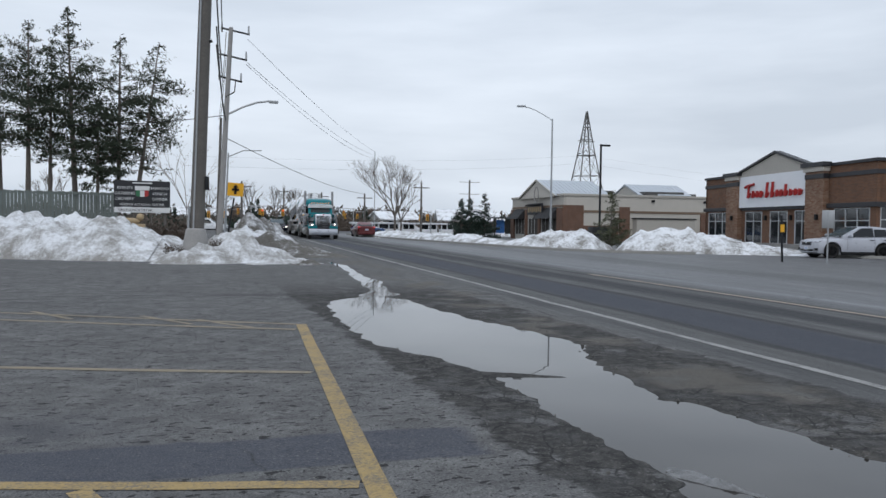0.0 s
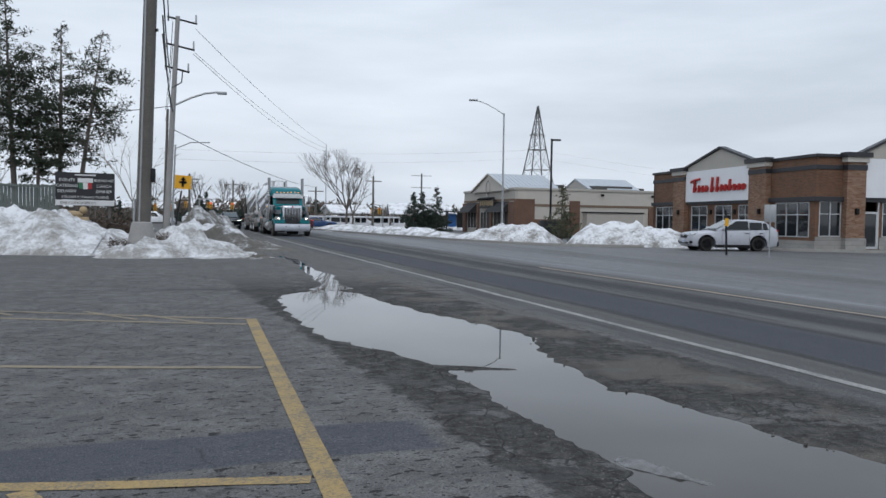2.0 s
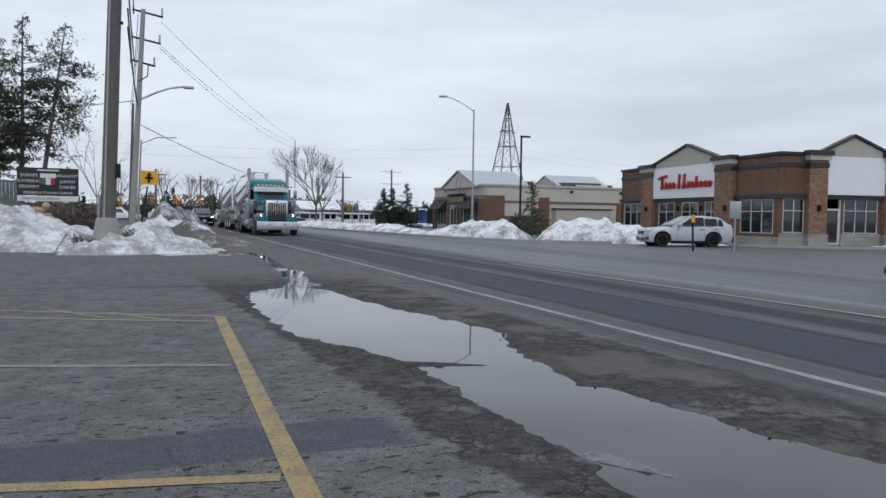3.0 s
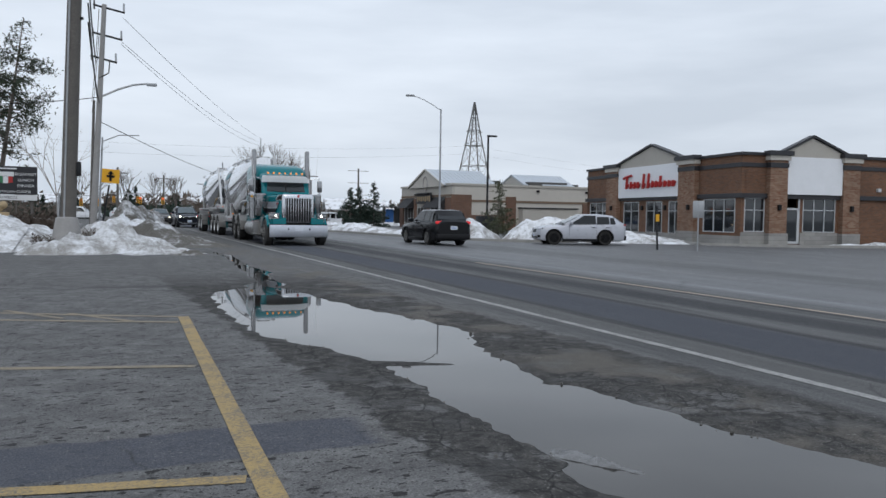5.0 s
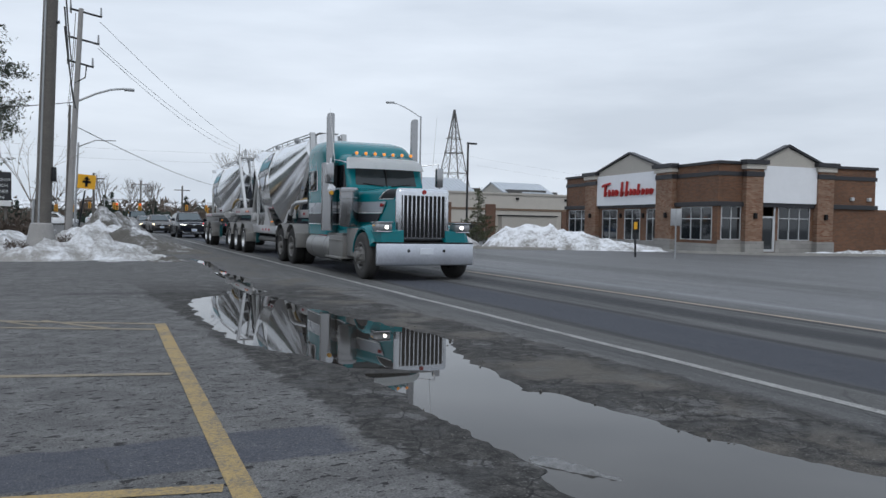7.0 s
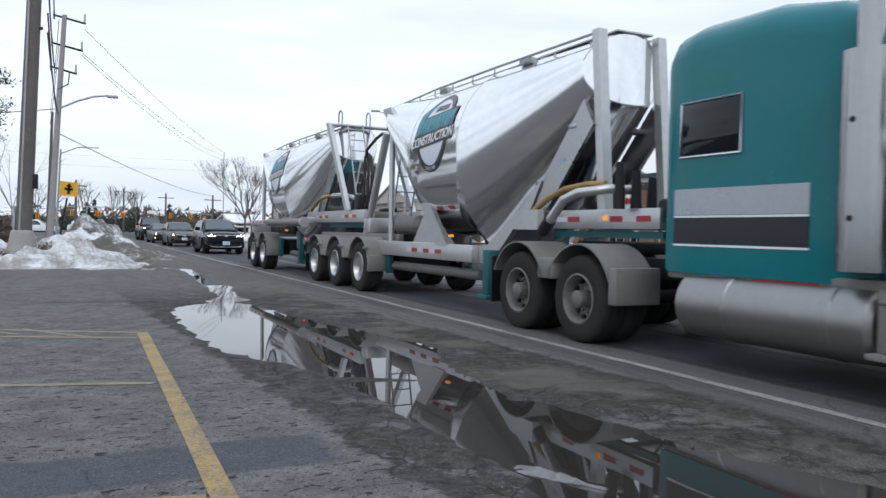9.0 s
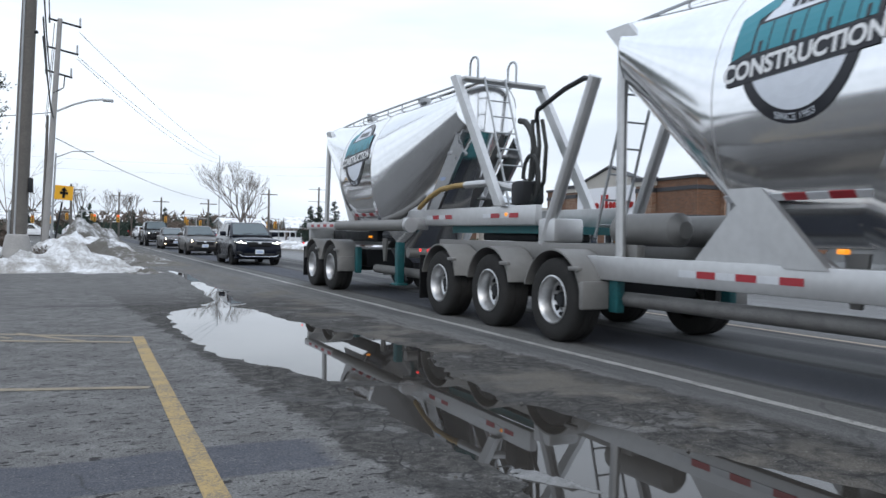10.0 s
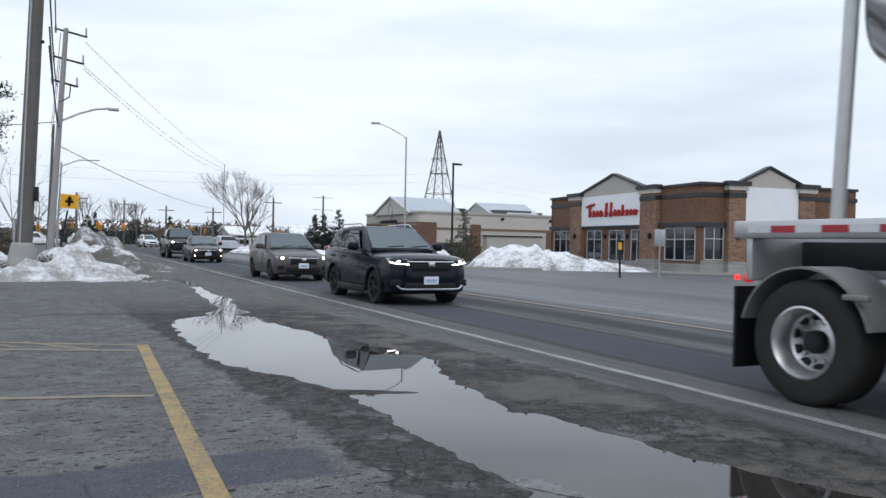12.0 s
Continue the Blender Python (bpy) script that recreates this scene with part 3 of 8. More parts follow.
for hx, hy in ((-2.05, 11.0), (-0.55, 10.25), (0.2, 9.75)):
    line_strip("parking_line", (hx - 0.7, hy + 0.75), (hx, hy - 0.25), 0.08, YELLOW_FAINT, "faded yellow hatching stripe between bays")
line_strip("edge_line", (5.06, -30), (5.06, 60), 0.11, WHITE_LINE, "long white road edge line, slightly worn")
line_strip("edge_line", (5.06, 60), (3.4, 85), 0.11, WHITE_LINE, "long white road edge line, slightly worn")
line_strip("centre_line", (9.28, -30), (9.2, 19), 0.11, paint_line_material("pale orange road paint", (0.36, 0.29, 0.22), 0.03), "faded orange road centre line")
for i in range(10):
    line_strip("lane_dash", (13.0, -14 + i * 9), (13.0, -11 + i * 9), 0.10, WHITE_LINE, "short white lane dash on the road")
    line_strip("lane_dash", (16.9, -12 + i * 6.2), (16.9, -9.2 + i * 6.2), 0.10, WHITE_LINE, "short white lane dash on the road")
for i in range(12):
    line_strip("lane_dash", (20.9 + 0.05 * i, 4 + i * 3.1), (20.95 + 0.05 * i, 5.6 + i * 3.1), 0.14, WHITE_LINE, "short white lane dash on the road")


# ---- snow ----
def mound(name, spine, width, tall, mat, label, seed, lump=0.35, step=0.22, base=None, power=0.8):
    """A ploughed heap along a spine of (x, y, height factor) points."""
    spine = [Vector(p) for p in spine]
    seg = [(b.xy - a.xy).length for a, b in zip(spine, spine[1:])]
    total = sum(seg)
    nu, nv = max(6, int(total / step)), max(8, int(width / step))
    rows = []
    for i in range(nu + 1):
        d = total * i / nu
        k = 0
        while k < len(seg) - 1 and d > seg[k]:
            d -= seg[k]
            k += 1
        f = d / seg[k]
        p = spine[k].lerp(spine[k + 1], f)
        along = (spine[k + 1].xy - spine[k].xy).normalized()
        side = Vector((along.y, -along.x))
        end = min(1.0, min(i, nu - i) / max(1, nu * 0.06))
        row = []
        for j in range(nv + 1):
            s = j / nv * 2 - 1
            q = p.xy + side * (s * width / 2 * (0.8 + 0.2 * end))
            prof = max(0.0, 1 - abs(s) ** 2.2) ** power
            w = Vector((q.x, q.y, seed * 7.1))
            rough = noise.fractal(w * 0.9, 0.8, 2.0, 6) * lump + abs(noise.fractal(w * 2.7, 0.9, 2.0, 4)) * lump * 0.45
            h = tall * p.z * prof * end * (1 + rough) + rough * 0.12 * prof
            z0 = ground_z(q.x) if base is None else base
            row.append((q.x, q.y, z0 + max(-0.03, h - 0.03)))
        rows.append(row)
    verts = [v for r in rows for v in r]
    n = nv + 1
    faces = [(i * n + j, i * n + j + 1, (i + 1) * n + j + 1, (i + 1) * n + j) for i in range(nu) for j in range(nv)]
    ob = raw(name, verts, faces, mat, None, "", 70)
    return tagged(ob, label, "snowbank", group="ploughed snow", kind="stuff")


mound("snow_bank", [(-30, 38, 0.9), (-14, 33.5, 1.0), (-7.5, 30.6, 1.0), (-5.4, 29.4, 1.05), (-3.6, 28.5, 0.85), (-2.2, 28.2, 0.55), (-0.5, 27.6, 0.42)], 5.2, 1.3, SNOW, "tall old ploughed snowbank with grey crust", 1, 0.3, 0.12)
mound("snow_bank", [(-2.4, 25.6, 0.35), (-1.2, 25.2, 0.62), (0.1, 25.9, 1.0), (0.7, 26.3, 0.95), (1.2, 25.1, 0.4), (1.6, 23.6, 0.07)], 2.6, 0.5, SNOW, "lumpy clean snow heap beside the utility pole", 2, 0.75, 0.09)
mound("snow_bank", [(-0.6, 33.0, 0.9), (0.2, 34.5, 1.0), (1.2, 36, 0.9), (1.6, 40, 0.7), (1.2, 47, 0.5)], 3.4, 0.85, SNOW, "ploughed snow ridge along the road edge", 3, 0.4, 0.16)
mound("dirty_snow_bank", [(0.5, 33.6, 0.7), (1.2, 32.2, 1.0), (2.1, 31.0, 0.75), (3.0, 29.6, 0.25), (3.4, 28.5, 0.05)], 2.3, 0.72, SNOW_DIRTY, "dirty melting snow heap full of road grit", 4, 0.4, 0.11)
mound("dirty_snow_bank", [(0.2, 41, 0.8), (0.8, 43, 1.0), (1.6, 46, 0.9), (2.4, 52, 0.5)], 2.6, 1.35, SNOW_DIRTY, "dirty grey snow ridge along the road edge", 5, 0.4, 0.18)
mound("slush", [(1.2, 25.4, 0.5), (1.9, 24.4, 1.0), (2.1, 23.4, 0.6)], 1.2, 0.10, SNOW_DIRTY, "thin dirty slush at the lot's edge", 6, 0.9, 0.07)
mound("snow_bank", [(14.2, 76, 0.5), (15.6, 66, 0.7), (17.2, 56, 0.75), (18.2, 50, 0.35), (19.0, 46, 0.9)], 3.2, 0.85, SNOW_FAR, "low roadside snowbank along the far kerb", 7, 0.35, 0.3)
mound("snow_bank", [(18.6, 49.5, 0.4), (20.0, 47.2, 0.95), (21.6, 45.4, 1.0), (22.6, 44.2, 0.35)], 3.8, 1.1, SNOW_FAR, "rounded ploughed snow mound at the road corner", 8, 0.3, 0.2)
mound("snow_bank", [(22.4, 43.0, 0.3), (24.2, 42.0, 0.9), (26.2, 40.8, 1.0), (28.3, 39.3, 0.55), (30.8, 38.0, 0.26), (32.3, 36.9, 0.12)], 4.2, 1.35, SNOW_FAR, "large ploughed snow mound outside the coffee shop", 9, 0.3, 0.2)
mound("snow_bank", [(37, 31.9, 0.5), (42, 30.5, 0.8), (52, 29.5, 0.7)], 1.8, 0.3, SNOW_FAR, "thin snow strip on the verge", 10, 0.5, 0.3)
mound("snow_bank", [(15.5, 93, 0.5), (18, 94, 0.9), (24, 97, 0.7), (40, 104, 0.7)], 5.0, 0.6, SNOW_FAR, "far roadside snowbank", 11, 0.4, 0.7)
mound("snow_field", [(-60, 66, 0.4), (-30, 57, 0.5), (-15, 60, 0.5), (-14, 84, 0.5)], 24, 0.5, SNOW_FAR, "snow-covered ground behind the snowbank", 12, 0.3, 1.2)


# ---- kerbs ----
def kerb(points, label):
    out = bmesh.new()
    secs = []
    for i, (x, y) in enumerate(points):
        a, b = Vector(points[max(0, i - 1)]), Vector(points[min(len(points) - 1, i + 1)])
        side = Vector(((b - a).y, -(b - a).x)).normalized()
        z = ground_z(x)
        secs.append([(x, y, z - 0.05), (x, y, z + 0.13), (x + side.x * 0.03, y + side.y * 0.03, z + 0.15), (x + side.x * 0.2, y + side.y * 0.2, z + 0.15), (x + side.x * 0.2, y + side.y * 0.2, z - 0.05)])
    loft(secs, out)
    return tagged(part("kerb", out, KERB, None), label, "kerb", kind="structure")


kerb([(12.6, 90), (13.4, 72), (15.2, 58), (17.0, 46), (18.6, 41.5), (21, 39.6), (25, 38.2)], "grey concrete kerb of the far roadside")
kerb([(33.6, 42), (31.8, 36.5), (31.2, 34.6), (32.4, 33.0), (35, 31.2), (45, 29.2), (60, 28)], "grey concrete kerb before the coffee shop")


# ---- coffee shop ----
BASE = -0.2


def window_unit(parent, face, a, b, z0, z1, cols, rows, transom=None):
    """Glazing set in a wall. face 'A' runs along y at x=0, 'B' along x at y=0; each light is a pane of its own."""
    bm = bmesh.new()

    def bar(u0, u1, w0, w1, d0, d1):
        if face == 'A':
            box(d0, d1, u0, u1, w0, w1, 0, bm)
        else:
            box(u0, u1, d0, d1, w0, w1, 0, bm)
    t = 0.05
    for u in np.linspace(a, b, cols + 1):
        bar(u - t / 2, u + t / 2, z0, z1, -0.035, 0.05)
    for w in ([z0, z1] + ([transom] if transom else [])):
        bar(a, b, w - t / 2, w + t / 2, -0.030, 0.045)
    win = part("window_frame", bm, MULLION, parent, "pale grey aluminium window frame", 0)
    us = np.linspace(a, b, cols + 1)
    ws = [z0] + ([transom] if transom else []) + [z1]
    for u0, u1 in zip(us, us[1:]):
        for w0, w1 in zip(ws, ws[1:]):
            if face == 'A':
                part("pane", box(0.02, 0.035, u0 + 0.03, u1 - 0.03, w0 + 0.03, w1 - 0.03), GLASS_SHOP, win, "", 0)
            else:
                part("pane", box(u0 + 0.03, u1 - 0.03, 0.02, 0.035, w0 + 0.03, w1 - 0.03), GLASS_SHOP, win, "", 0)


def wall_with_holes(parent, name, mat, label, face, u0, u1, z0, z1, holes, d0, d1):
    """Solid wall pieces round a row of openings."""
    edge = u0

    def put_piece(a, b, w0, w1):
        if b - a > 0.01 and w1 - w0 > 0.01:
            part(name, box(d0, d1, a, b, w0, w1) if face == 'A' else box(a, b, d0, d1, w0, w1), mat, parent, label, 0)
    for a, b, h0, h1 in sorted(holes):
        put_piece(edge, a, z0, z1)
        put_piece(a, b, z0, h0)
        put_piece(a, b, h1, z1)
        edge = b
    put_piece(edge, u1, z0, z1)


def coffee_shop():
    shop = thing("coffee_shop", "single-storey brown brick coffee shop with white gabled sign panels", "building", pose(35.0, 35.7, BASE, 0, 0, -7.47))
    top = 5.5
    winA = [(0.55, 3.75, 0.72, 2.78), (6.3, 7.85, 0.5, 2.72), (8.75, 10.85, 0.5, 2.72), (11.95, 14.2, 0.45, 2.72), (16.6, 20.0, 0.42, 2.72)]
    winB = [(0.25, 1.65, 0.8, 2.82), (3.1, 4.25, 0.05, 2.85), (4.5, 6.9, 0.8, 2.85)]
    wall_with_holes(shop, "wall", BRICK, "brown brick wall", 'A', 0.0, 20.6, 0.45, top, winA, 0.0, 0.3)
    wall_with_holes(shop, "wall", BRICK, "brown brick wall", 'B', 0.3, 12.2, 0.0, top - 0.05, winB, 0.0, 0.3)
    part("wall", box(0, 16, 20.3, 20.6, 0, top), BRICK, shop, "", 0)
    part("wall", box(11.9, 12.2, 0.3, 20.3, 0, top), BRICK, shop, "", 0)
    part("wall", box(12.2, 24, 1.2, 1.5, 0, 2.9), BRICK, shop, "low brick yard wall", 0)
    # solid block, coloured dark to stand in for the shaded room
    part("interior", box(2.4, 11, 2.2, 19.5, 0, 3.0), ROOM_SHADE, shop, "", 0)
    part("roof", box(0.3, 11.9, 0.3, 20.3, 5.0, 5.1), ROOF_METAL, shop, "", 0)
    wall_with_holes(shop, "base_course", STONE, "grey stone base", 'A', -0.06, 20.66, 0.0, 0.5, [], -0.06, 0.0)
    wall_with_holes(shop, "base_course", STONE, "grey stone base", 'B', 0.0, 3.05, 0.0, 0.75, [], -0.06, -0.002)
    wall_with_holes(shop, "base_course", STONE, "grey stone base", 'B', 4.3, 8.6, 0.0, 0.75, [], -0.06, -0.002)
    # dark metal bands
    for z0, z1, d in ((2.84, 3.12, 0.16), (4.72, 4.98, 0.05), (top - 0.06, top + 0.12, 0.12)):
        part("fascia", box(-d, 0.0, -d, 20.7, z0, z1, 0.01), FASCIA, shop, "charcoal metal band", 0)
        part("fascia", box(0.0, 12.3, -d, -0.002, z0, z1, 0.01), FASCIA, shop, "charcoal metal band", 0)
    # two gabled sign bays
    for face, u0, u1, peak, p0, p1 in (('A', 4.35, 16.5, 10.0, 6.25, 14.75), ('B', 1.75, 8.45, 4.9, 3.02, 7.2)):
        rise = 6.74 if face == 'A' else 6.6
        d = -0.22
        e0, e1 = p0 - 0.35, p1 + 0.35
        out = [(e0, 5.55), (e1, 5.55), (peak, rise)]
        if face == 'A':
            part("gable", prism([(a, b) for a, b in out], d, 0.1, 'X'), STUCCO, shop, "taupe stucco gable", 0)
            part("gable", box(d, 0.0, p0, p1, 5.1, 5.55), STUCCO, shop, "", 0)
            part("sign_panel", box(d - 0.05, 0, p0, p1, 3.05, 5.35, 0.01), PANEL_WHITE, shop, "blank white sign panel", 0)
        else:
            part("gable", prism([(a, b) for a, b in out], d, 0.1, 'Y'), STUCCO, shop, "taupe stucco gable", 0)
            part("gable", box(p0, p1, d, -0.002, 5.1, 5.55), STUCCO, shop, "", 0)
            part("sign_panel", box(p0, p1, d - 0.05, -0.002, 3.1, 5.4, 0.01), PANEL_WHITE, shop, "blank white sign panel", 0)
        for a, b in ((e0 - 0.25, peak), (e1 + 0.25, peak)):
            q, r = (a, 5.50), (b, rise + 0.05)
            run = [q, r, (r[0], r[1] + 0.14), (q[0], q[1] + 0.14)]
            part("gable_trim", prism(run, d - 0.14, 0.14, 'X' if face == 'A' else 'Y'), FASCIA, shop, "dark gable trim", 0)
        for a, b in ((u0, p0), (p1, u1)):
            pier = (lambda s0, s1, d0, z0, z1: box(d0, 0, s0, s1, z0, z1, 0.01)) if face == 'A' else (lambda s0, s1, d0, z0, z1: box(s0, s1, d0, -0.002, z0, z1, 0.01))
            part("pier", pier(a, b, -0.38, 0.7, 5.15), BRICK_MIX, shop, "mottled brick pier", 0)
            part("pier_base", pier(a - 0.06, b + 0.06, -0.46, 0, 0.7), STONE, shop, "grey stone pier base", 0)
            part("pier_cap", pier(a - 0.1, b + 0.1, -0.5, 5.15, 5.45), STUCCO_PALE, shop, "pale pier cap", 0)
            part("pier_cap", pier(a - 0.22, b + 0.22, -0.62, 5.45, 5.72), FASCIA, shop, "dark pier coping", 0)
            part("pier_band", pier(a - 0.03, b + 0.03, -0.42, 4.7, 5.0), FASCIA, shop, "", 0)
    for a, b, z0, z1 in winA:
        window_unit(shop, 'A', a, b, z0, z1, 3 if b - a > 2.5 else 2, 2, 2.05)
    window_unit(shop, 'B', *winB[0], 2, 2, 2.1)
    window_unit(shop, 'B', *winB[2], 3, 2, 2.15)
    door = part("door", box(3.12, 4.22, 0.02, 0.07, 0.05, 2.2), GLASS_SHOP, shop, "glass entrance door", 0)
    bm = bmesh.new()
    for a, b, w0, w1 in ((3.1, 3.2, 0.05, 2.85), (4.15, 4.25, 0.05, 2.85), (3.1, 4.25, 2.15, 2.27), (3.1, 4.25, 0.05, 0.2), (3.2, 3.28, 0.2, 2.15), (4.07, 4.15, 0.2, 2.15)):
        box(a, b, -0.03, 0.05, w0, w1, 0, bm)
    part("door_frame", bm, MULLION, door, "pale aluminium door frame", 0)
    for u in (4.9, 15.5, 8.3, 11.4):
        part("wall_lamp", box(-0.55 if u in (4.9, 15.5) else -0.16, -0.38 if u in (4.9, 15.5) else -0.002, u - 0.1, u + 0.1, 2.1, 2.45, 0.02), BLACK, shop, "black wall lantern", 0)
    for u in (2.4, 7.8):
        part("wall_lamp", box(u - 0.1, u + 0.1, -0.55, -0.38, 2.1, 2.45, 0.02), BLACK, shop, "black wall lantern", 0)
    for u in (10.2, 11.6):
        part("wall_lamp", box(u - 0.12, u + 0.12, -0.2, -0.002, 3.4, 3.62, 0.03), MULLION, shop, "small flood lamp", 0)
    # red script sign drawn as plain strokes
    sign = bmesh.new()
    x0 = -0.36

    def stroke(points, r):
        for (a, b), (c, d) in zip(points, points[1:]):
            tube((x0, 13.75 - a * 0.92, 3.66 + b * 0.8), (x0, 13.75 - c * 0.92, 3.66 + d * 0.8), r * 0.8, r * 0.8, 8, sign)
    for a, low, high in ((0.45, 0.1, 1.3), (1.15, 0.1, 0.75), (1.75, 0.1, 0.72), (2.3, 0.1, 0.7), (3.1, 0.05, 1.4), (3.85, 0.05, 1.4), (4.5, 0.1, 0.7), (5.05, 0.1, 0.68), (5.6, 0.1, 1.1), (6.25, 0.1, 0.66), (6.85, 0.1, 0.66), (7.4, 0.1, 0.64)):
        stroke([(a, low), (a + 0.12 * high, high)], 0.12)
        stroke([(a + 0.2, low + 0.08), (a + 0.36, low + 0.45)], 0.08)
    stroke([(0.0, 1.1), (0.5, 1.25), (1.3, 1.32)], 0.12)
    part("sign_marks", sign, SIGN_RED, shop, "row of raised red sign marks")
    return shop


coffee_shop()


# ---- restaurant with metal roofs behind ----
def restaurant():
    r = thing("restaurant", "low taupe stucco restaurant with brick piers and pale metal gable roofs", "building", pose(32.4, 73.1, BASE))
    top = 4.75
    part("wall", box(0, 0.3, 0, 15.2, 0, top), STUCCO, r, "taupe stucco wall", 0)
    part("wall", box(0.3, 22, 0, 0.3, 0, top), STUCCO_PALE, r, "cream stucco wall", 0)
    part("wall", box(0.3, 22, 14.9, 15.2, 0, top), STUCCO, r, "", 0)
    part("roof", box(0.3, 22, 0.3, 14.9, 4.4, 4.5), ROOF_METAL, r, "", 0)
    part("coping", box(-0.12, 22, -0.12, 0.0, top - 0.1, top + 0.14, 0.02), STUCCO, r, "", 0)
    part("coping", box(-0.12, 0.0, 0.0, 15.3, top - 0.1, top + 0.14, 0.02), STUCCO, r, "", 0)
    part("band", box(0.3, 22, -0.06, -0.002, 2.95, 3.2, 0.01), STUCCO_DARK, r, "brown trim band", 0)
    part("band", box(-0.06, -0.002, 0, 15.2, 3.5, 3.72, 0.01), STUCCO_DARK, r, "", 0)
    for x0, x1, z1 in ((-0.1, 2.2, 3.7), (6.3, 7.5, 3.6), (16.0, 18.2, 3.0)):
        part("pier", box(x0, x1, -0.14, -0.003, 0, z1), BRICK_HF, r, "red brown brick pier", 0)
    part("base_wall", box(2.2, 6.2, -0.10, -0.003, 0, 1.6), BRICK_HF, r, "", 0)
    part("service_wall", box(7.9, 14.8, -0.9, -0.003, 0, 2.35), STUCCO, r, "plain grey service enclosure", 0)
    part("service_cap", box(7.8, 14.9, -1.0, 0, 2.35, 2.48), DARK_STEEL, r, "", 0)
    for y0, y1 in ((-0.1, 1.4), (6.0, 6.6), (10.0, 10.6), (14.2, 15.3)):
        part("pier", box(-0.18, -0.003, y0, y1, 0, 3.4), BRICK_HF, r, "red brown brick pier", 0)
    for y0, y1, cols in ((1.7, 5.7, 4), (6.9, 9.7, 3), (11.0, 13.9, 3)):
        window_unit(r, 'A', y0, y1, 0.5, 2.35, cols, 1)
        # dark sheet on the solid wall imitates the shade of a window opening
        part("window_shade_sheet", box(-0.02, -0.004, y0, y1, 0.5, 2.35), ROOM_SHADE, r, "", 0)
    for y0, y1 in ((1.5, 5.9), (10.8, 14.1)):
        part("awning", prism([(-1.1, 2.3), (-0.01, 2.3), (-0.01, 3.45)], y0, y1, 'Y'), AWNING, r, "black sloping canvas awning", 0)
    # gable front with clock-like medallion and its roof running back
    gable = [(1.8, 4.6), (11.4, 4.6), (11.4, 4.7), (6.6, 6.45), (1.8, 4.7)]
    part("gable", prism(gable, -0.35, 0.3, 'X'), STUCCO_PALE, r, "cream stucco gable", 0)
    bm = prism([(1.5, 4.62), (6.6, 6.52), (6.6, 6.62), (1.3, 4.7)], -0.5, 6.3, 'X')
    prism([(11.7, 4.62), (6.6, 6.52), (6.6, 6.62), (11.9, 4.7)], -0.5, 6.3, 'X', bm)
    gr = part("gable_roof", bm, ROOF_METAL, r, "pale standing seam metal roof", 0)
    for i in range(14):
        x = -0.4 + i * 0.5
        part("seam", prism([(1.35, 4.72), (6.6, 6.62), (6.6, 6.66), (1.35, 4.77)], x, x + 0.04, 'X'), ROOF_METAL, gr, "", 0)
    part("gable_end", prism([(1.9, 4.6), (11.3, 4.6), (6.6, 6.5)], 5.9, 6.1, 'X'), STUCCO, r, "", 0)
    part("trim", prism([(1.3, 4.55), (6.6, 6.46), (6.6, 6.64), (1.2, 4.72)], -0.52, -0.36, 'X'), STUCCO, r, "", 0)
    part("trim", prism([(11.9, 4.55), (6.6, 6.46), (6.6, 6.64), (12.0, 4.72)], -0.52, -0.36, 'X'), STUCCO, r, "", 0)
    bm = bmesh.new()
    for i in range(24):
        a, b = 2 * math.pi * i / 24, 2 * math.pi * (i + 1) / 24
        tube((-0.38, 6.6 + math.cos(a) * 0.6, 4.9 + math.sin(a) * 0.9), (-0.38, 6.6 + math.cos(b) * 0.6, 4.9 + math.sin(b) * 0.9), 0.05, 0.05, 6, bm)
    part("medallion", bm, CONCRETE_POLE, r, "oval plaster medallion")
    board = part("name_board", box(-0.5, -0.36, 4.6, 9.0, 2.75, 4.0, 0.03), BOARD_BLACK, r, "dark name board with gold marks", 0)
    for i in range(7):
        y = 8.5 - i * 0.58
        part("gold_bar", box(-0.53, -0.505, y - 0.15, y + 0.15, 3.0 + 0.1 * (i % 2), 3.6), STONE_LION, board, "", 0)
    for i in range(6):
        part("sign_lamp", tube((-0.36, 5 + i * 0.7, 3.9), (-0.9, 5 + i * 0.7, 3.75), 0.06, 0.1), BLACK, r, "")
    # second roof and plant on top
    bm = prism([(0.8, 4.9), (3.8, 6.1), (3.8, 6.22), (0.6, 4.95)], 8.9, 15.3, 'X')
    prism([(6.8, 4.9), (3.8, 6.1), (3.8, 6.22), (7.0, 4.95)], 8.9, 15.3, 'X', bm)
    gr = part("upper_roof", bm, ROOF_METAL, r, "pale standing seam metal roof", 0)
    for i in range(13):
        part("seam", prism([(0.7, 4.95), (3.8, 6.22), (3.8, 6.26), (0.7, 5.0)], 8.9 + i * 0.53, 8.94 + i * 0.53, 'X'), ROOF_METAL, gr, "", 0)
    part("upper_gable", prism([(0.9, 4.6), (6.7, 4.6), (6.7, 4.9), (3.8, 6.06), (0.9, 4.9)], 9.0, 15.1, 'X'), STUCCO, r, "", 0)
    for x0, x1, y0, z1 in ((5.0, 7.3, 3.0, 5.35), (9.4, 11.0, -0.1, 5.2), (11.4, 14.6, 0.6, 5.25), (14.9, 17.0, 2.0, 5.15)):
        part("roof_unit", box(x0, x1, y0 + 0.4, y0 + 2.2, 4.5, z1 + 0.1, 0.04), ROOF_UNIT, r, "grey rooftop ventilation unit", 0)
    for x in (10.2, 16.5, 19.8):
        part("wall_lamp", box(x - 0.15, x + 0.15, -0.25, -0.002, 4.15, 4.4, 0.03), BLACK, r, "", 0)
    return r


restaurant()


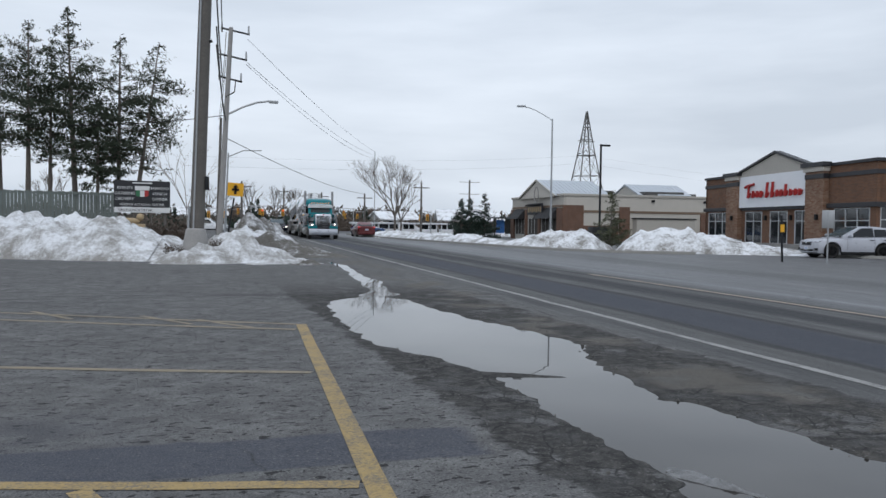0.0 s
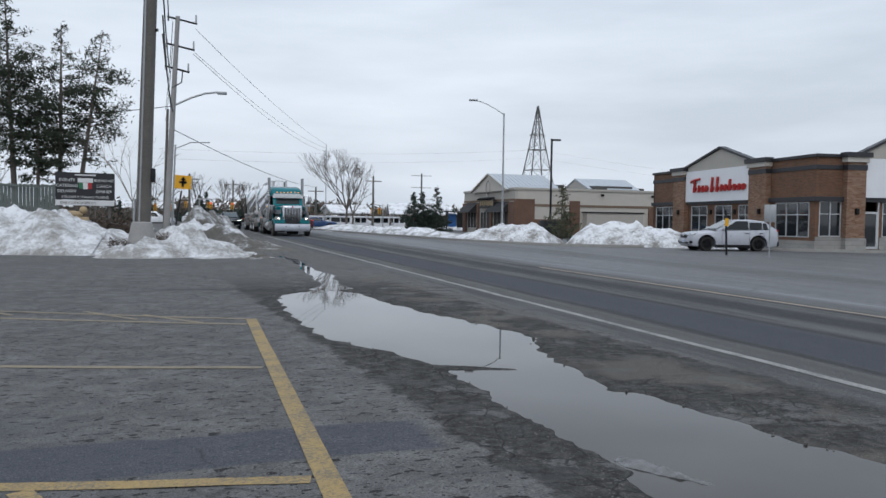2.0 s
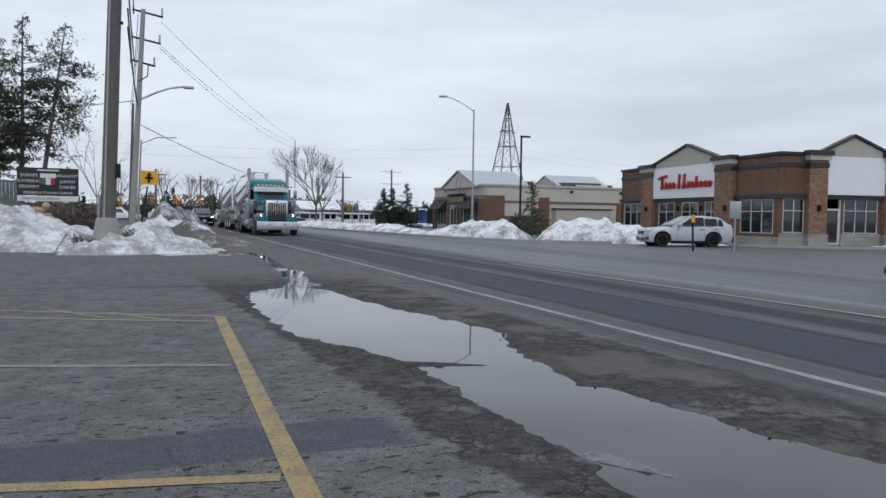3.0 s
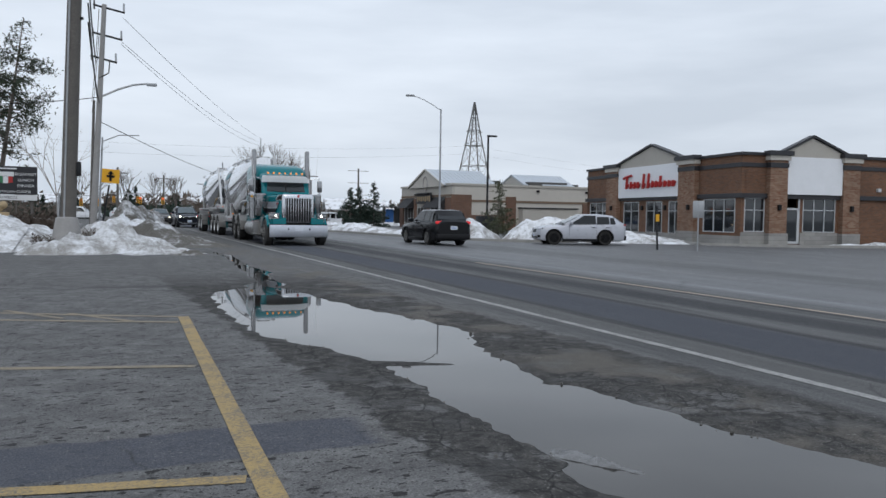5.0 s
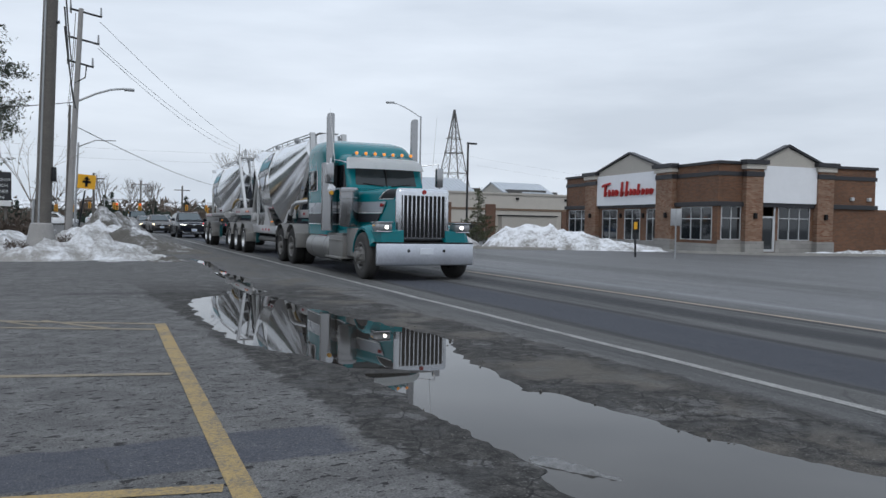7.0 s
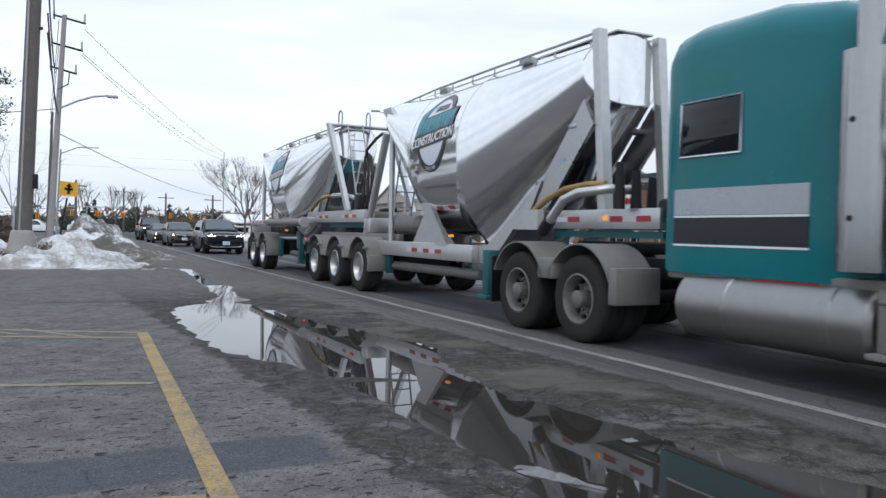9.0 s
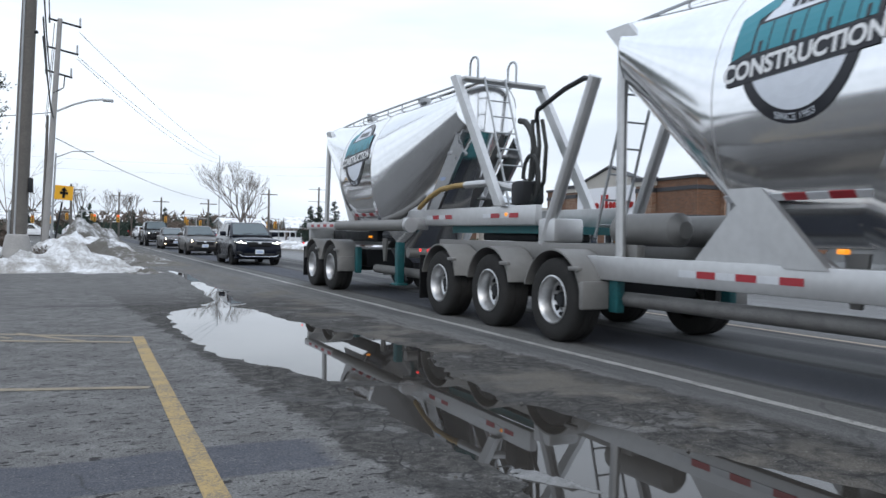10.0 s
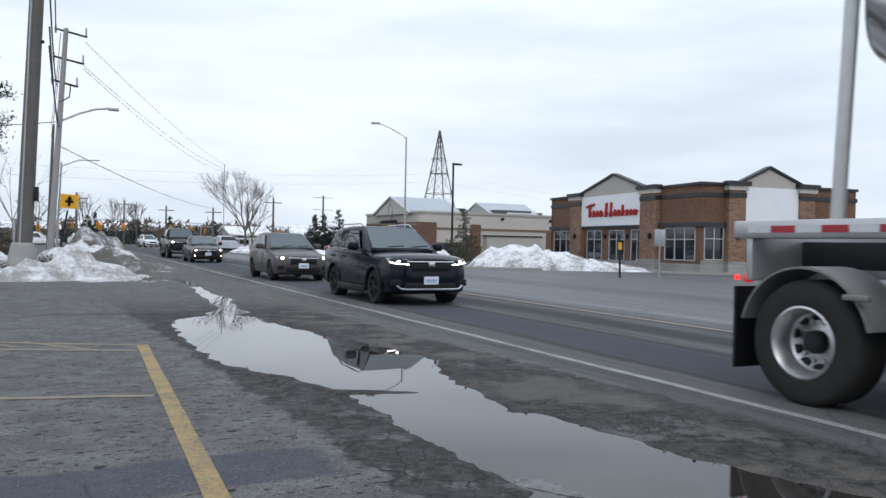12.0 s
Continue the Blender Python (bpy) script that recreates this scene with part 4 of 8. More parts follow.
# ---- poles, lamps, signs ----
def lean_pole(name, base, tip, r0, r1, mat, label):
    p = thing(name, label, "utility pole", Matrix.Translation(base), "utility poles")
    d = Vector(tip) - Vector(base)
    n = 10
    bm = loft([[tuple(d * (i / n) + Vector((math.cos(2 * math.pi * k / 14), math.sin(2 * math.pi * k / 14), 0)) * (r0 + (r1 - r0) * i / n)) for k in range(14)] for i in range(n + 1)])
    part("shaft", bm, mat, p)
    return p, d


p1, d1 = lean_pole("utility_pole", (-1.34, 27.0, -0.1), (-0.94, 27.0, 12.5), 0.24, 0.19, WOOD_POLE, "thick weathered wooden utility pole leaning slightly")
part("footing", lathe([(0.34, -0.2), (0.46, 0.0), (0.42, 0.6), (0.32, 1.12), (0.25, 1.16)], 16, 'Z'), CONCRETE_POLE, p1, "pale concrete collar at the pole's foot")
part("conduit", pipe([(-0.10, -0.21, 0.1), (0.17, -0.18, 9.5)], 0.03, 8), GALV, p1, "grey cable conduit strapped to the pole")
part("conduit", pipe([(-0.25, -0.08, 0.6), (-0.21, -0.08, 1.9)], 0.04, 8), GALV, p1, "short pale conduit")
part("meter_box", box(0.28, 0.42, -0.15, 0.1, 2.45, 2.9, 0.02), DARK_STEEL, p1, "small dark box on the pole")
part("insulator_bracket", tube((0.25, 0, 7.35), (0.5, -0.1, 7.4), 0.05), DARK_STEEL, p1)
part("cable_clamp", box(0.26, 0.42, -0.1, 0.1, 7.2, 7.5, 0.03), BLACK, p1)

p2, d2 = lean_pole("utility_pole", (-0.92, 42.0, 0.2), (-0.36, 42.0, 11.45), 0.165, 0.11, CONCRETE_POLE, "pale grey utility pole with cross-arms and a street lamp")
for z, out in ((11.1, 0.95), (9.75, 0.9), (8.6, 0.7)):
    part("cross_arm", tube(d2 * (z / 11.25) + Vector((-0.5, 0, 0.1)), d2 * (z / 11.25) + Vector((out, 0, -0.15)), 0.05, 0.05, 8), DARK_STEEL, p2, "dark line bracket")
    for e in (-0.45, out - 0.05):
        part("insulator", tube(d2 * (z / 11.25) + Vector((e, 0, -0.1)), d2 * (z / 11.25) + Vector((e, 0, 0.3)), 0.05, 0.04, 8), GALV, p2)
arm = [Vector((0.45, 0, 6.75)), Vector((1.2, 0, 7.15)), Vector((1.9, 0, 7.42)), Vector((2.5, 0, 7.52)), Vector((2.72, 0, 7.52))]
part("lamp_arm", pipe(arm, 0.05, 8), GALV, p2, "curved grey lamp arm")
part("lamp_head", box(2.5, 3.0, -0.12, 0.12, 7.42, 7.56, 0.04), GALV, p2, "flat street lamp head")
part("transformer_drop", pipe([(0.3, -0.1, 7.6), (0.75, -0.1, 7.9), (0.8, -0.1, 8.5)], 0.03, 6), DARK_STEEL, p2)

for (bx, by), tip, r in (((-1.5, 62.0), 9.3, 0.13), ((-0.9, 58.0), 6.3, 0.08)):
    q, _ = lean_pole("utility_pole", (bx, by, 0), (bx + 0.25, by, tip), r, r * 0.7, WOOD_POLE if r > 0.1 else GALV, "thin distant grey utility pole")
    if r < 0.1:
        part("lamp_arm", pipe([(0.2, 0, 6.0), (1.3, 0, 6.5), (2.6, 0, 6.55)], 0.04, 6), GALV, q, "curved grey lamp arm")
for bx, by, tip in ((23.1, 97.3, 6.7), (17.5, 108.6, 5.6), (12.4, 118, 6.0), (8.0, 140, 7.5), (64.1, 210.5, 14.2), (0.5, 95, 6.2)):
    q, _ = lean_pole("utility_pole", (bx, by, -0.2), (bx, by, tip), 0.16 if by < 150 else 0.3, 0.11 if by < 150 else 0.22, WOOD_POLE, "distant wooden utility pole with cross-arms")
    for k in range(3 if by > 150 else 1):
        w = 1.1 if by < 150 else 3.0
        part("cross_arm", box(-w, w, -0.06, 0.06, tip - 0.5 - k * 3.4, tip - 0.38 - k * 3.4), WOOD_POLE, q, "", 0)


def street_lamp(x, y):
    s = thing("street_lamp", "tall galvanised street lamp with a curved arm", "street lamp", pose(x, y, ground_z(x)))
    part("pole", tube((0, 0, 0), (0, 0, 9.45), 0.085, 0.055, 14), GALV, s)
    part("base_plate", box(-0.2, 0.2, -0.2, 0.2, 0, 0.06, 0.01), GALV, s)
    pts = [(0, 0, 9.35), (-0.55, 0.25, 9.75), (-1.15, 0.52, 10.12), (-1.6, 0.72, 10.32), (-2.0, 0.88, 10.4)]
    part("lamp_arm", pipe(pts, 0.032, 8), GALV, s, "curved arm")
    part("lamp_head", box(-0.35, 0.3, -0.13, 0.13, -0.06, 0.08, 0.04, None, pose(-2.1, 0.92, 10.42, 0, 0, -24)), GALV, s, "flat lamp head")
    return s


street_lamp(22.6, 53.3)
s = thing("car_park_lamp", "slim black car park lamp post with a flat head", "street lamp", pose(27.7, 55.5, -0.2))
part("pole", tube((0, 0, 0), (0, 0, 8.0), 0.09, 0.08, 10), DARK_STEEL, s)
part("lamp_head", box(-0.05, 0.75, -0.15, 0.15, 7.85, 7.98, 0.02), DARK_STEEL, s, "flat black lamp head")
s = thing("pole_box", "dark electrical cabinet beside the lamp post", "cabinet", pose(27.0, 54.2, -0.2))
part("body", box(-0.7, 0.7, -0.5, 0.5, 0, 1.5, 0.03), DARK_STEEL, s)

s = thing("warning_sign", "yellow diamond-symbol warning sign on a leaning steel post", "road sign", pose(-0.5, 34.0, 0.0))
part("post", tube((0, 0, 0), (0.36, 0, 2.3), 0.035, 0.035, 8), DARK_STEEL, s)
face = part("face", box(-0.33, 0.33, -0.012, 0.012, -0.28, 0.28, 0.01, None, pose(0.42, -0.05, 2.67, 0, 4, 0)), SIGN_YELLOW, s, "yellow sign face", 0)
bm = box(-0.05, 0.05, -0.004, 0.004, -0.2, 0.12)
box(-0.15, 0.15, -0.004, 0.004, -0.06, 0.04, 0, bm)
prism([(-0.12, 0.08), (0.12, 0.08), (0.0, 0.23)], -0.004, 0.004, 'Y', bm)
bm.transform(pose(0.42, -0.07, 2.67, 0, 4, 0))
part("symbol", bm, BLACK, face, "black symbol", 0)

s = thing("street_sign", "pale blank-backed sign on a steel post", "road sign", pose(25.25, 28.4, -0.2))
part("post", tube((0, 0, 0), (0, 0, 2.3), 0.035, 0.035, 8), GALV, s)
part("face", box(-0.25, 0.25, -0.02, 0.02, 1.55, 2.35, 0.01, None, pose(0, 0, 0, 0, 0, -40)), GALV, s, "pale grey sign back")
s = thing("marker_post", "short dark post with a yellow tag", "post", pose(23.8, 29.6, -0.2))
part("post", tube((0.08, 0, 0), (-0.02, 0, 2.1), 0.05, 0.05, 8), DARK_STEEL, s)
part("tag", box(-0.1, 0.1, -0.07, -0.05, 1.35, 1.7), SIGN_YELLOW, s, "yellow tag", 0)

# restaurant advertising board on its posts
s = thing("sign_board", "black roadside board advertising meals, with a green, white and red crest", "sign", pose(-4.45, 39.75, 0, 0, 0, 4.5))
part("post", box(-1.1, -0.98, 0.06, 0.16, 0, 2.0), WOOD_POLE, s, "", 0)
part("post", box(0.98, 1.1, 0.06, 0.16, 0, 2.0), WOOD_POLE, s, "", 0)
part("panel", box(-1.27, 1.27, -0.04, 0.05, 1.95, 3.22, 0.01), BOARD_BLACK, s, "black printed panel", 0)
part("lower_panel", box(-1.25, 1.25, -0.05, 0.04, 1.68, 1.93, 0.01), BOARD_WHITE, s, "white lower strip", 0)
for words, x, z, size, mat in (("EVENTS", -0.78, 2.86, 0.2, BOARD_WHITE), ("CATERING", -0.78, 2.6, 0.19, BOARD_WHITE), ("DELIVERY", -0.78, 2.34, 0.19, BOARD_WHITE),
                               ("BREAKFAST", 0.8, 2.86, 0.17, BOARD_WHITE), ("LUNCH", 0.8, 2.6, 0.19, BOARD_WHITE), ("DINNER", 0.8, 2.34, 0.19, BOARD_WHITE),
                               ("PERSIAN & ITALIAN CUISINE", 0, 2.07, 0.16, BOARD_WHITE), ("DAILY LUNCH SPECIAL", -0.3, 1.8, 0.15, BOARD_BLACK)):
    lettering("lettering", words, size, mat, pose(x, -0.056, z, 90, 0, 0), s)
part("bar", box(-0.45, 0.45, -0.05, -0.042, 3.08, 3.14), BOARD_WHITE, s, "unreadable small heading", 0)
for x0, x1, mat in ((-0.28, -0.1, BOARD_GREEN), (-0.1, 0.1, BOARD_WHITE), (0.1, 0.28, SIGN_RED)):
    part("crest_stripe", prism([(x0, 2.75), (x1, 2.75), (x1, 2.42 + 0.25 * abs(x1)), (x0, 2.42 + 0.25 * abs(x0))], -0.056, -0.042, 'Y'), mat, s, "", 0)
part("crest_banner", box(-0.33, 0.33, -0.062, -0.045, 2.76, 2.96, 0.005), BOARD_WHITE, s, "", 0)

# fence of vertical boards
s = thing("board_fence", "grey-green vertical board fence behind the snowbank", "fence")
me = box(-0.075, 0.075, -0.012, 0.012, -0.9, 1.85)
first = part("board", me, FENCE, s, "", 0)
first.matrix_basis = pose(-6.2, 43.6, 0.9)
for i in range(1, 95):
    o = new("board", first.data)
    o.parent = s
    o.matrix_basis = pose(-6.2 - i * 0.162, 43.6 - i * 0.03, 0.9 + 0.02 * math.sin(i * 2.1), 0, 0, 10)
part("rail", box(-21.8, -6.1, 43.1, 43.2, 2.6, 2.7), FENCE, s, "", 0)

# stone lion lying by the board: plain low statue
bm = bmesh.new()
bmesh.ops.create_uvsphere(bm, u_segments=14, v_segments=9, radius=0.3, matrix=Matrix.Translation((0, 0, 0.35)) @ Matrix.Diagonal((2.2, 0.8, 0.75, 1)))
bmesh.ops.create_uvsphere(bm, u_segments=12, v_segments=8, radius=0.24, matrix=Matrix.Translation((0.65, 0, 0.62)))
box(-0.75, 0.95, -0.3, 0.3, -0.4, 0.18, 0.03, bm)
lion = part("statue", bm, STONE_LION, None)
lion.matrix_basis = pose(-4.2, 33.2, 1.05) @ Matrix.Diagonal((0.62, 0.62, 0.62, 1))
tagged(lion, "reclining tan stone animal statue beside the snowbank", "statue")


# ---- overhead lines ----
def cable(points, r, label):
    c = thing("overhead_cable", label, "cable", None, "overhead lines")
    for a, b, sag in points:
        part("strand", pipe(arc_points(a, b, sag, 12), r, 5), BLACK, c)
    return c


T1, T2 = Vector((-1.0, 27, 12.4)), Vector((-0.4, 42, 11.2))
cable([(T1 + Vector((0.35, -0.2, -0.2)), T2 + Vector((-0.4, 0, 0.0)), 0.4), (T1 + Vector((0.3, 0, -3.6)), T2 + Vector((-0.35, 0, -2.6)), 0.35), (T1 + Vector((0.3, 0, -4.6)), T2 + Vector((-0.3, 0, -4.3)), 0.3), (T1 + Vector((0.3, 0, -5.2)), T2 + Vector((-0.2, 0, -4.6)), 0.3)], 0.028, "bundle of black overhead lines between the poles")
lean_pole("utility_pole", (17.6, 101.0, -0.2), (17.6, 101.0, 10.9), 0.06, 0.05, GALV, "slim distant pole behind the bare tree")
cable([(T2 + Vector((0.9, 0, -0.3)), (17.7, 101, 10.8), 0.5), (T2 + Vector((0.85, 0, -1.5)), (17.6, 101, 10.4), 0.7), (T2 + Vector((0.8, 0, -1.6)), (17.5, 101, 9.9), 0.8)], 0.012, "thin black overhead lines crossing the road")
cable([((-0.6, 42, 5.7), (17.5, 108.6, 5.55), 0.55)], 0.02, "black service cable slung across the road")
cable([((-90, 150, 17), (107, 226, 24), 4.0), ((-90, 150, 15), (107, 226, 21.5), 4.0), ((107, 226, 24), (420, 330, 24), 5.0), ((107, 226, 21.5), (420, 330, 21), 5.0)], 0.013, "thin distant high-voltage lines")
cable([(T2 + Vector((-0.2, 0, 0)), (-1.4, 62, 9.2), 0.4), (T2 + Vector((-0.2, 0, -1.2)), (-1.4, 62, 8.4), 0.4)], 0.018, "thin black overhead lines beyond the pole")
cable([((-0.5, 42, 6.9), (-14, 46, 6.5), 0.4)], 0.02, "thin service line to the yard")


# ---- transmission tower ----
def pylon():
    p = thing("transmission_tower", "grey steel lattice transmission tower", "tower", pose(107.5, 225.7, 0))
    h = 38.0

    def half(z):
        return 6.2 * (1 - z / h) * (0.8 + 0.2 * (1 - z / h)) + 0.12
    levels = [0, 8.5, 17.5, 24, 29, 33, 36, 38]
    for sx in (-1, 1):
        for sy in (-1, 1):
            part("leg", pipe([(sx * half(z), sy * half(z), z) for z in levels], 0.19, 5), TOWER_STEEL, p)
    for z0, z1 in zip(levels, levels[1:]):
        a, b = half(z0), half(z1)
        bm = bmesh.new()
        for s in (-1, 1):
            for q, r in (((-a, s * a, z0), (b, s * b, z1)), ((a, s * a, z0), (-b, s * b, z1)), ((s * a, -a, z0), (s * b, b, z1)), ((s * a, a, z0), (s * b, -b, z1))):
                tube(q, r, 0.06, 0.06, 4, bm)
            tube((-a, s * a, z0), (a, s * a, z0), 0.1, 0.1, 4, bm)
            tube((s * a, -a, z0), (s * a, a, z0), 0.1, 0.1, 4, bm)
        part("lattice", bm, TOWER_STEEL, p, "", 0)
    for z, w in ((24, 3.4), (28.5, 2.8)):
        part("cross_arm", pipe([(-w, 0, z), (0, 0, z + 1.6), (w, 0, z), (-w, 0, z)], 0.12, 4), TOWER_STEEL, p)
    return p


pylon()


# ---- trees ----
def leaf_cloud(centres, radii, count, size, rng, flat=0.6):
    """Many small leaf blades scattered in clumps."""
    verts, faces = [], []
    w = np.array(radii) ** 2
    w = w / w.sum()
    pick = rng.choice(len(centres), count, p=w)
    for i in pick:
        c, r = centres[i], radii[i]
        d = rng.normal(0, 0.5, 3) * r
        d[2] *= flat
        q = np.array(c) + d
        a, b = rng.normal(0, 1, 3), rng.normal(0, 1, 3)
        a = a / np.linalg.norm(a) * size * rng.uniform(0.5, 1.4)
        b = b / np.linalg.norm(b) * size * rng.uniform(0.2, 0.5)
        k = len(verts)
        verts += [tuple(q - a), tuple(q + b), tuple(q + a), tuple(q - b)]
        faces.append((k, k + 1, k + 2, k + 3))
    return verts, faces


def conifer(name, x, y, z, h, spread, bare, seed, mat, label, lean=0.0, count=5200, size=0.13, limbs=60, taper=0.8):
    """A needle tree: trunk, drooping limbs and ragged clumps of foliage."""
    rng = np.random.default_rng(seed)
    t = thing(name, label, "tree", pose(x, y, z), "trees")
    bend = lambda f: Vector((lean * f, 0.1 * math.sin(f * 3 + seed), h * f))
    bm = bmesh.new()
    for i in range(9):
        tube(bend(i / 9), bend((i + 1) / 9), 0.02 * h ** 0.85 * (1 - i / 9.3) + 0.015, 0.02 * h ** 0.85 * (1 - (i + 1) / 9.3) + 0.012, 8, bm)
    part("trunk", bm, BARK, t)
    bm = bmesh.new()
    cs, rs = [], []
    for i in range(limbs):
        f = bare + (1 - bare) * (i + rng.uniform(0, 1)) / limbs
        f = min(f, 0.985)
        g = (f - bare) / (1 - bare)
        reach = spread * (1 - g ** taper) * min(1.0, 0.5 + 1.6 * g if bare > 0.2 else 1.0) * rng.uniform(0.45, 1.15) + 0.12
        a = rng.uniform(0, 2 * math.pi)
        p = bend(f)
        tip = p + Vector((math.cos(a) * reach, math.sin(a) * reach, reach * rng.uniform(-0.25, 0.35)))
        tube(p, tip, 0.03 * (1 - f) + 0.014, 0.006, 4, bm)
        for s in (0.35, 0.6, 0.8, 1.0):
            if rng.uniform() < 0.85:
                cs.append(tuple(p.lerp(tip, s) + Vector(rng.normal(0, 0.08, 3))))
                rs.append(max(0.12, reach * 0.24 * rng.uniform(0.6, 1.3)))
    part("branch", bm, BARK, t)
    v, fc = leaf_cloud(cs, rs, count, size, rng)
    raw("crown", v, fc, mat, t)
    return t


conifer("cedar_tree", -11.6, 48.6, 0.3, 12.3, 2.6, 0.42, 1, NEEDLE, "tall dark ragged cedar with a bare lower trunk", 0.1, 6800, 0.11, 100, 2.0)
conifer("cedar_tree", -13.2, 49.5, 0.3, 11.5, 2.5, 0.42, 7, NEEDLE, "tall dark ragged cedar with a bare lower trunk", -0.2, 5400, 0.11, 95, 2.0)
conifer("cedar_tree", -14.8, 48.0, 0.3, 12.6, 2.3, 0.38, 8, NEEDLE, "tall dark ragged cedar with a bare lower trunk", 0.3, 4600, 0.11, 85, 2.0)
conifer("cedar_tree", -10.6, 49.2, 0.3, 10.6, 1.7, 0.40, 2, NEEDLE, "slim ragged cedar with a thin pale trunk", 0.2, 3600, 0.11, 80, 1.7)
conifer("cedar_tree", -9.1, 49.2, 0.3, 13.4, 2.6, 0.33, 3, NEEDLE, "tallest ragged cedar with dense middle crown", -0.5, 8600, 0.11, 115, 1.8)
conifer("cedar_tree", -8.0, 49.4, 0.3, 8.2, 1.9, 0.36, 4, NEEDLE, "short dense dark cedar", 0.0, 5500, 0.12, 80, 2.4)
conifer("cedar_tree", -6.9, 49.5, 0.3, 12.0, 2.1, 0.38, 5, NEEDLE, "slender airy dark cedar", 0.1, 4200, 0.11, 95, 1.7)
conifer("cedar_tree", -6.2, 49.7, 0.3, 11.8, 2.7, 0.34, 6, NEEDLE, "leaning airy cedar with open crown", 1.6, 5600, 0.12, 110, 2.0)
conifer("spruce_tree", 26.2, 89.3, -0.2, 4.6, 1.9, 0.03, 11, SPRUCE, "small dark green roadside spruce", 0, 6500, 0.13, 80, 1.0)
conifer("spruce_tree", 27.7, 90.2, -0.2, 4.7, 1.9, 0.03, 12, SPRUCE, "small dark green roadside spruce", 0, 6500, 0.13, 80, 1.0)
conifer("spruce_tree", 28.9, 88.4, -0.2, 5.3, 2.2, 0.03, 13, SPRUCE, "small dark green roadside spruce", 0, 5600, 0.13, 70, 0.8)
conifer("pine_tree", 23.9, 46.2, -0.2, 3.8, 1.6, 0.05, 14, NEEDLE_DRY, "small open pine at the lot's corner", 0, 3600, 0.085, 70, 0.85)


def bare_tree(name, x, y, z, h, seed, label, mat=BARK_PALE, depth=7, thin=1.0):
    rng = random.Random(seed)
    t = thing(name, label, "tree", pose(x, y, z), "trees")
    trunk, twigs = bmesh.new(), bmesh.new()

    def grow(p, d, length, r, level):
        q = p + d * length
        tube(p, q, r, r * 0.72, 7 if level < 2 else (4 if level < 4 else 3), trunk if level < 2 else twigs, level < 2)
        if level >= depth:
            return
        for _ in range(rng.choice((2, 3, 3)) if level else 4):
            e = (d + Vector((rng.gauss(0, 0.36), rng.gauss(0, 0.36), rng.gauss(0.20, 0.22)))).normalized()
            grow(q, e, length * rng.uniform(0.66, 0.9), r * 0.62, level + 1)
    grow(Vector((0, 0, 0)), Vector((0, 0, 1)), h * 0.25, 0.017 * h * thin, 0)
    part("trunk", trunk, mat, t)
    part("crown", twigs, mat, t, "", 0)
    return t


bare_tree("bare_tree", 19.4, 96.1, -0.2, 10.0, 5, "tall leafless tree with fine grey branches", BARK, 7)
bare_tree("bare_tree", 20.3, 96.6, -0.2, 7.6, 9, "leafless tree with fine grey branches", BARK, 5)
bare_tree("bare_sapling", -2.2, 36.5, 0.2, 6.5, 21, "thin pale leafless weeping sapling", BARK_PALE, 4, 0.3)


def scrub(name, spans, count, size, mat, label, seed, z0=0.0):
    """A belt of bare bushes: many thin upright blades."""
    rng = np.random.default_rng(seed)
    verts, faces = [], []
    for x0, x1, y0, y1, h in spans:
        for _ in range(count):
            x, y = rng.uniform(x0, x1), rng.uniform(y0, y1)
            top = h * (0.55 + 0.45 * noise.noise(Vector((x * 0.13, y * 0.05, seed)))) * rng.uniform(0.5, 1.15)
            z = z0 + rng.uniform(0, max(0.1, top))
            a = Vector((rng.normal(0, 0.6), rng.normal(0, 0.3), rng.uniform(0.3, 1))) * size
            b = Vector((rng.normal(0, 1), 0, rng.normal(0, 0.3))) * size * 0.16
            p = Vector((x, y, z))
            k = len(verts)
            verts += [tuple(p - b), tuple(p + b), tuple(p + a)]
            faces.append((k, k + 1, k + 2))
    return tagged(raw(name, verts, faces, mat), label, "bushes", kind="stuff")


scrub("dead_hedge", [(-6.5, -1.6, 33.5, 37.0, 1.75)], 9000, 0.22, HEDGE, "dead brown hedge behind the snowbank", 3)
scrub("pole_brush", [(-2.3, -1.7, 26.2, 26.9, 1.1), (-0.9, -0.5, 26.4, 26.9, 1.3)], 700, 0.10, HEDGE, "dry weeds round the pole's foot", 4)
scrub("far_woods", [(-160, -5, 190, 235, 9), (-5, 40, 175, 215, 7.5), (35, 140, 185, 230, 7.0)], 9000, 1.5, TWIGS, "bare brown woods along the horizon", 5)
scrub("far_woods", [(-160, 0, 160, 180, 5), (0, 60, 150, 165, 4.0), (50, 140, 160, 180, 5.0)], 6500, 0.9, SPRUCE, "dark evergreen belt along the horizon", 6)
scrub("far_brush", [(-70, -2, 128, 150, 4.6), (12, 24, 124, 132, 3.4), (24, 75, 112, 124, 3.3)], 9000, 0.55, TWIGS, "brown leafless brush behind the lots", 8)
scrub("far_brush", [(-70, -2, 140, 155, 4.2), (10, 80, 126, 140, 3.6)], 6000, 0.5, SPRUCE, "dark evergreen brush behind the lots", 9)
rng = random.Random(77)
for i in range(16):
    x = rng.choice((rng.uniform(-30, 12), rng.uniform(14, 60)))
    conifer("spruce_tree", x, rng.uniform(135, 165), -0.2, rng.uniform(3.4, 5.6), rng.uniform(1.2, 1.8), 0.05, 40 + i, SPRUCE, "distant dark green spruce tree", 0, 500, 0.35, 24, 0.8)
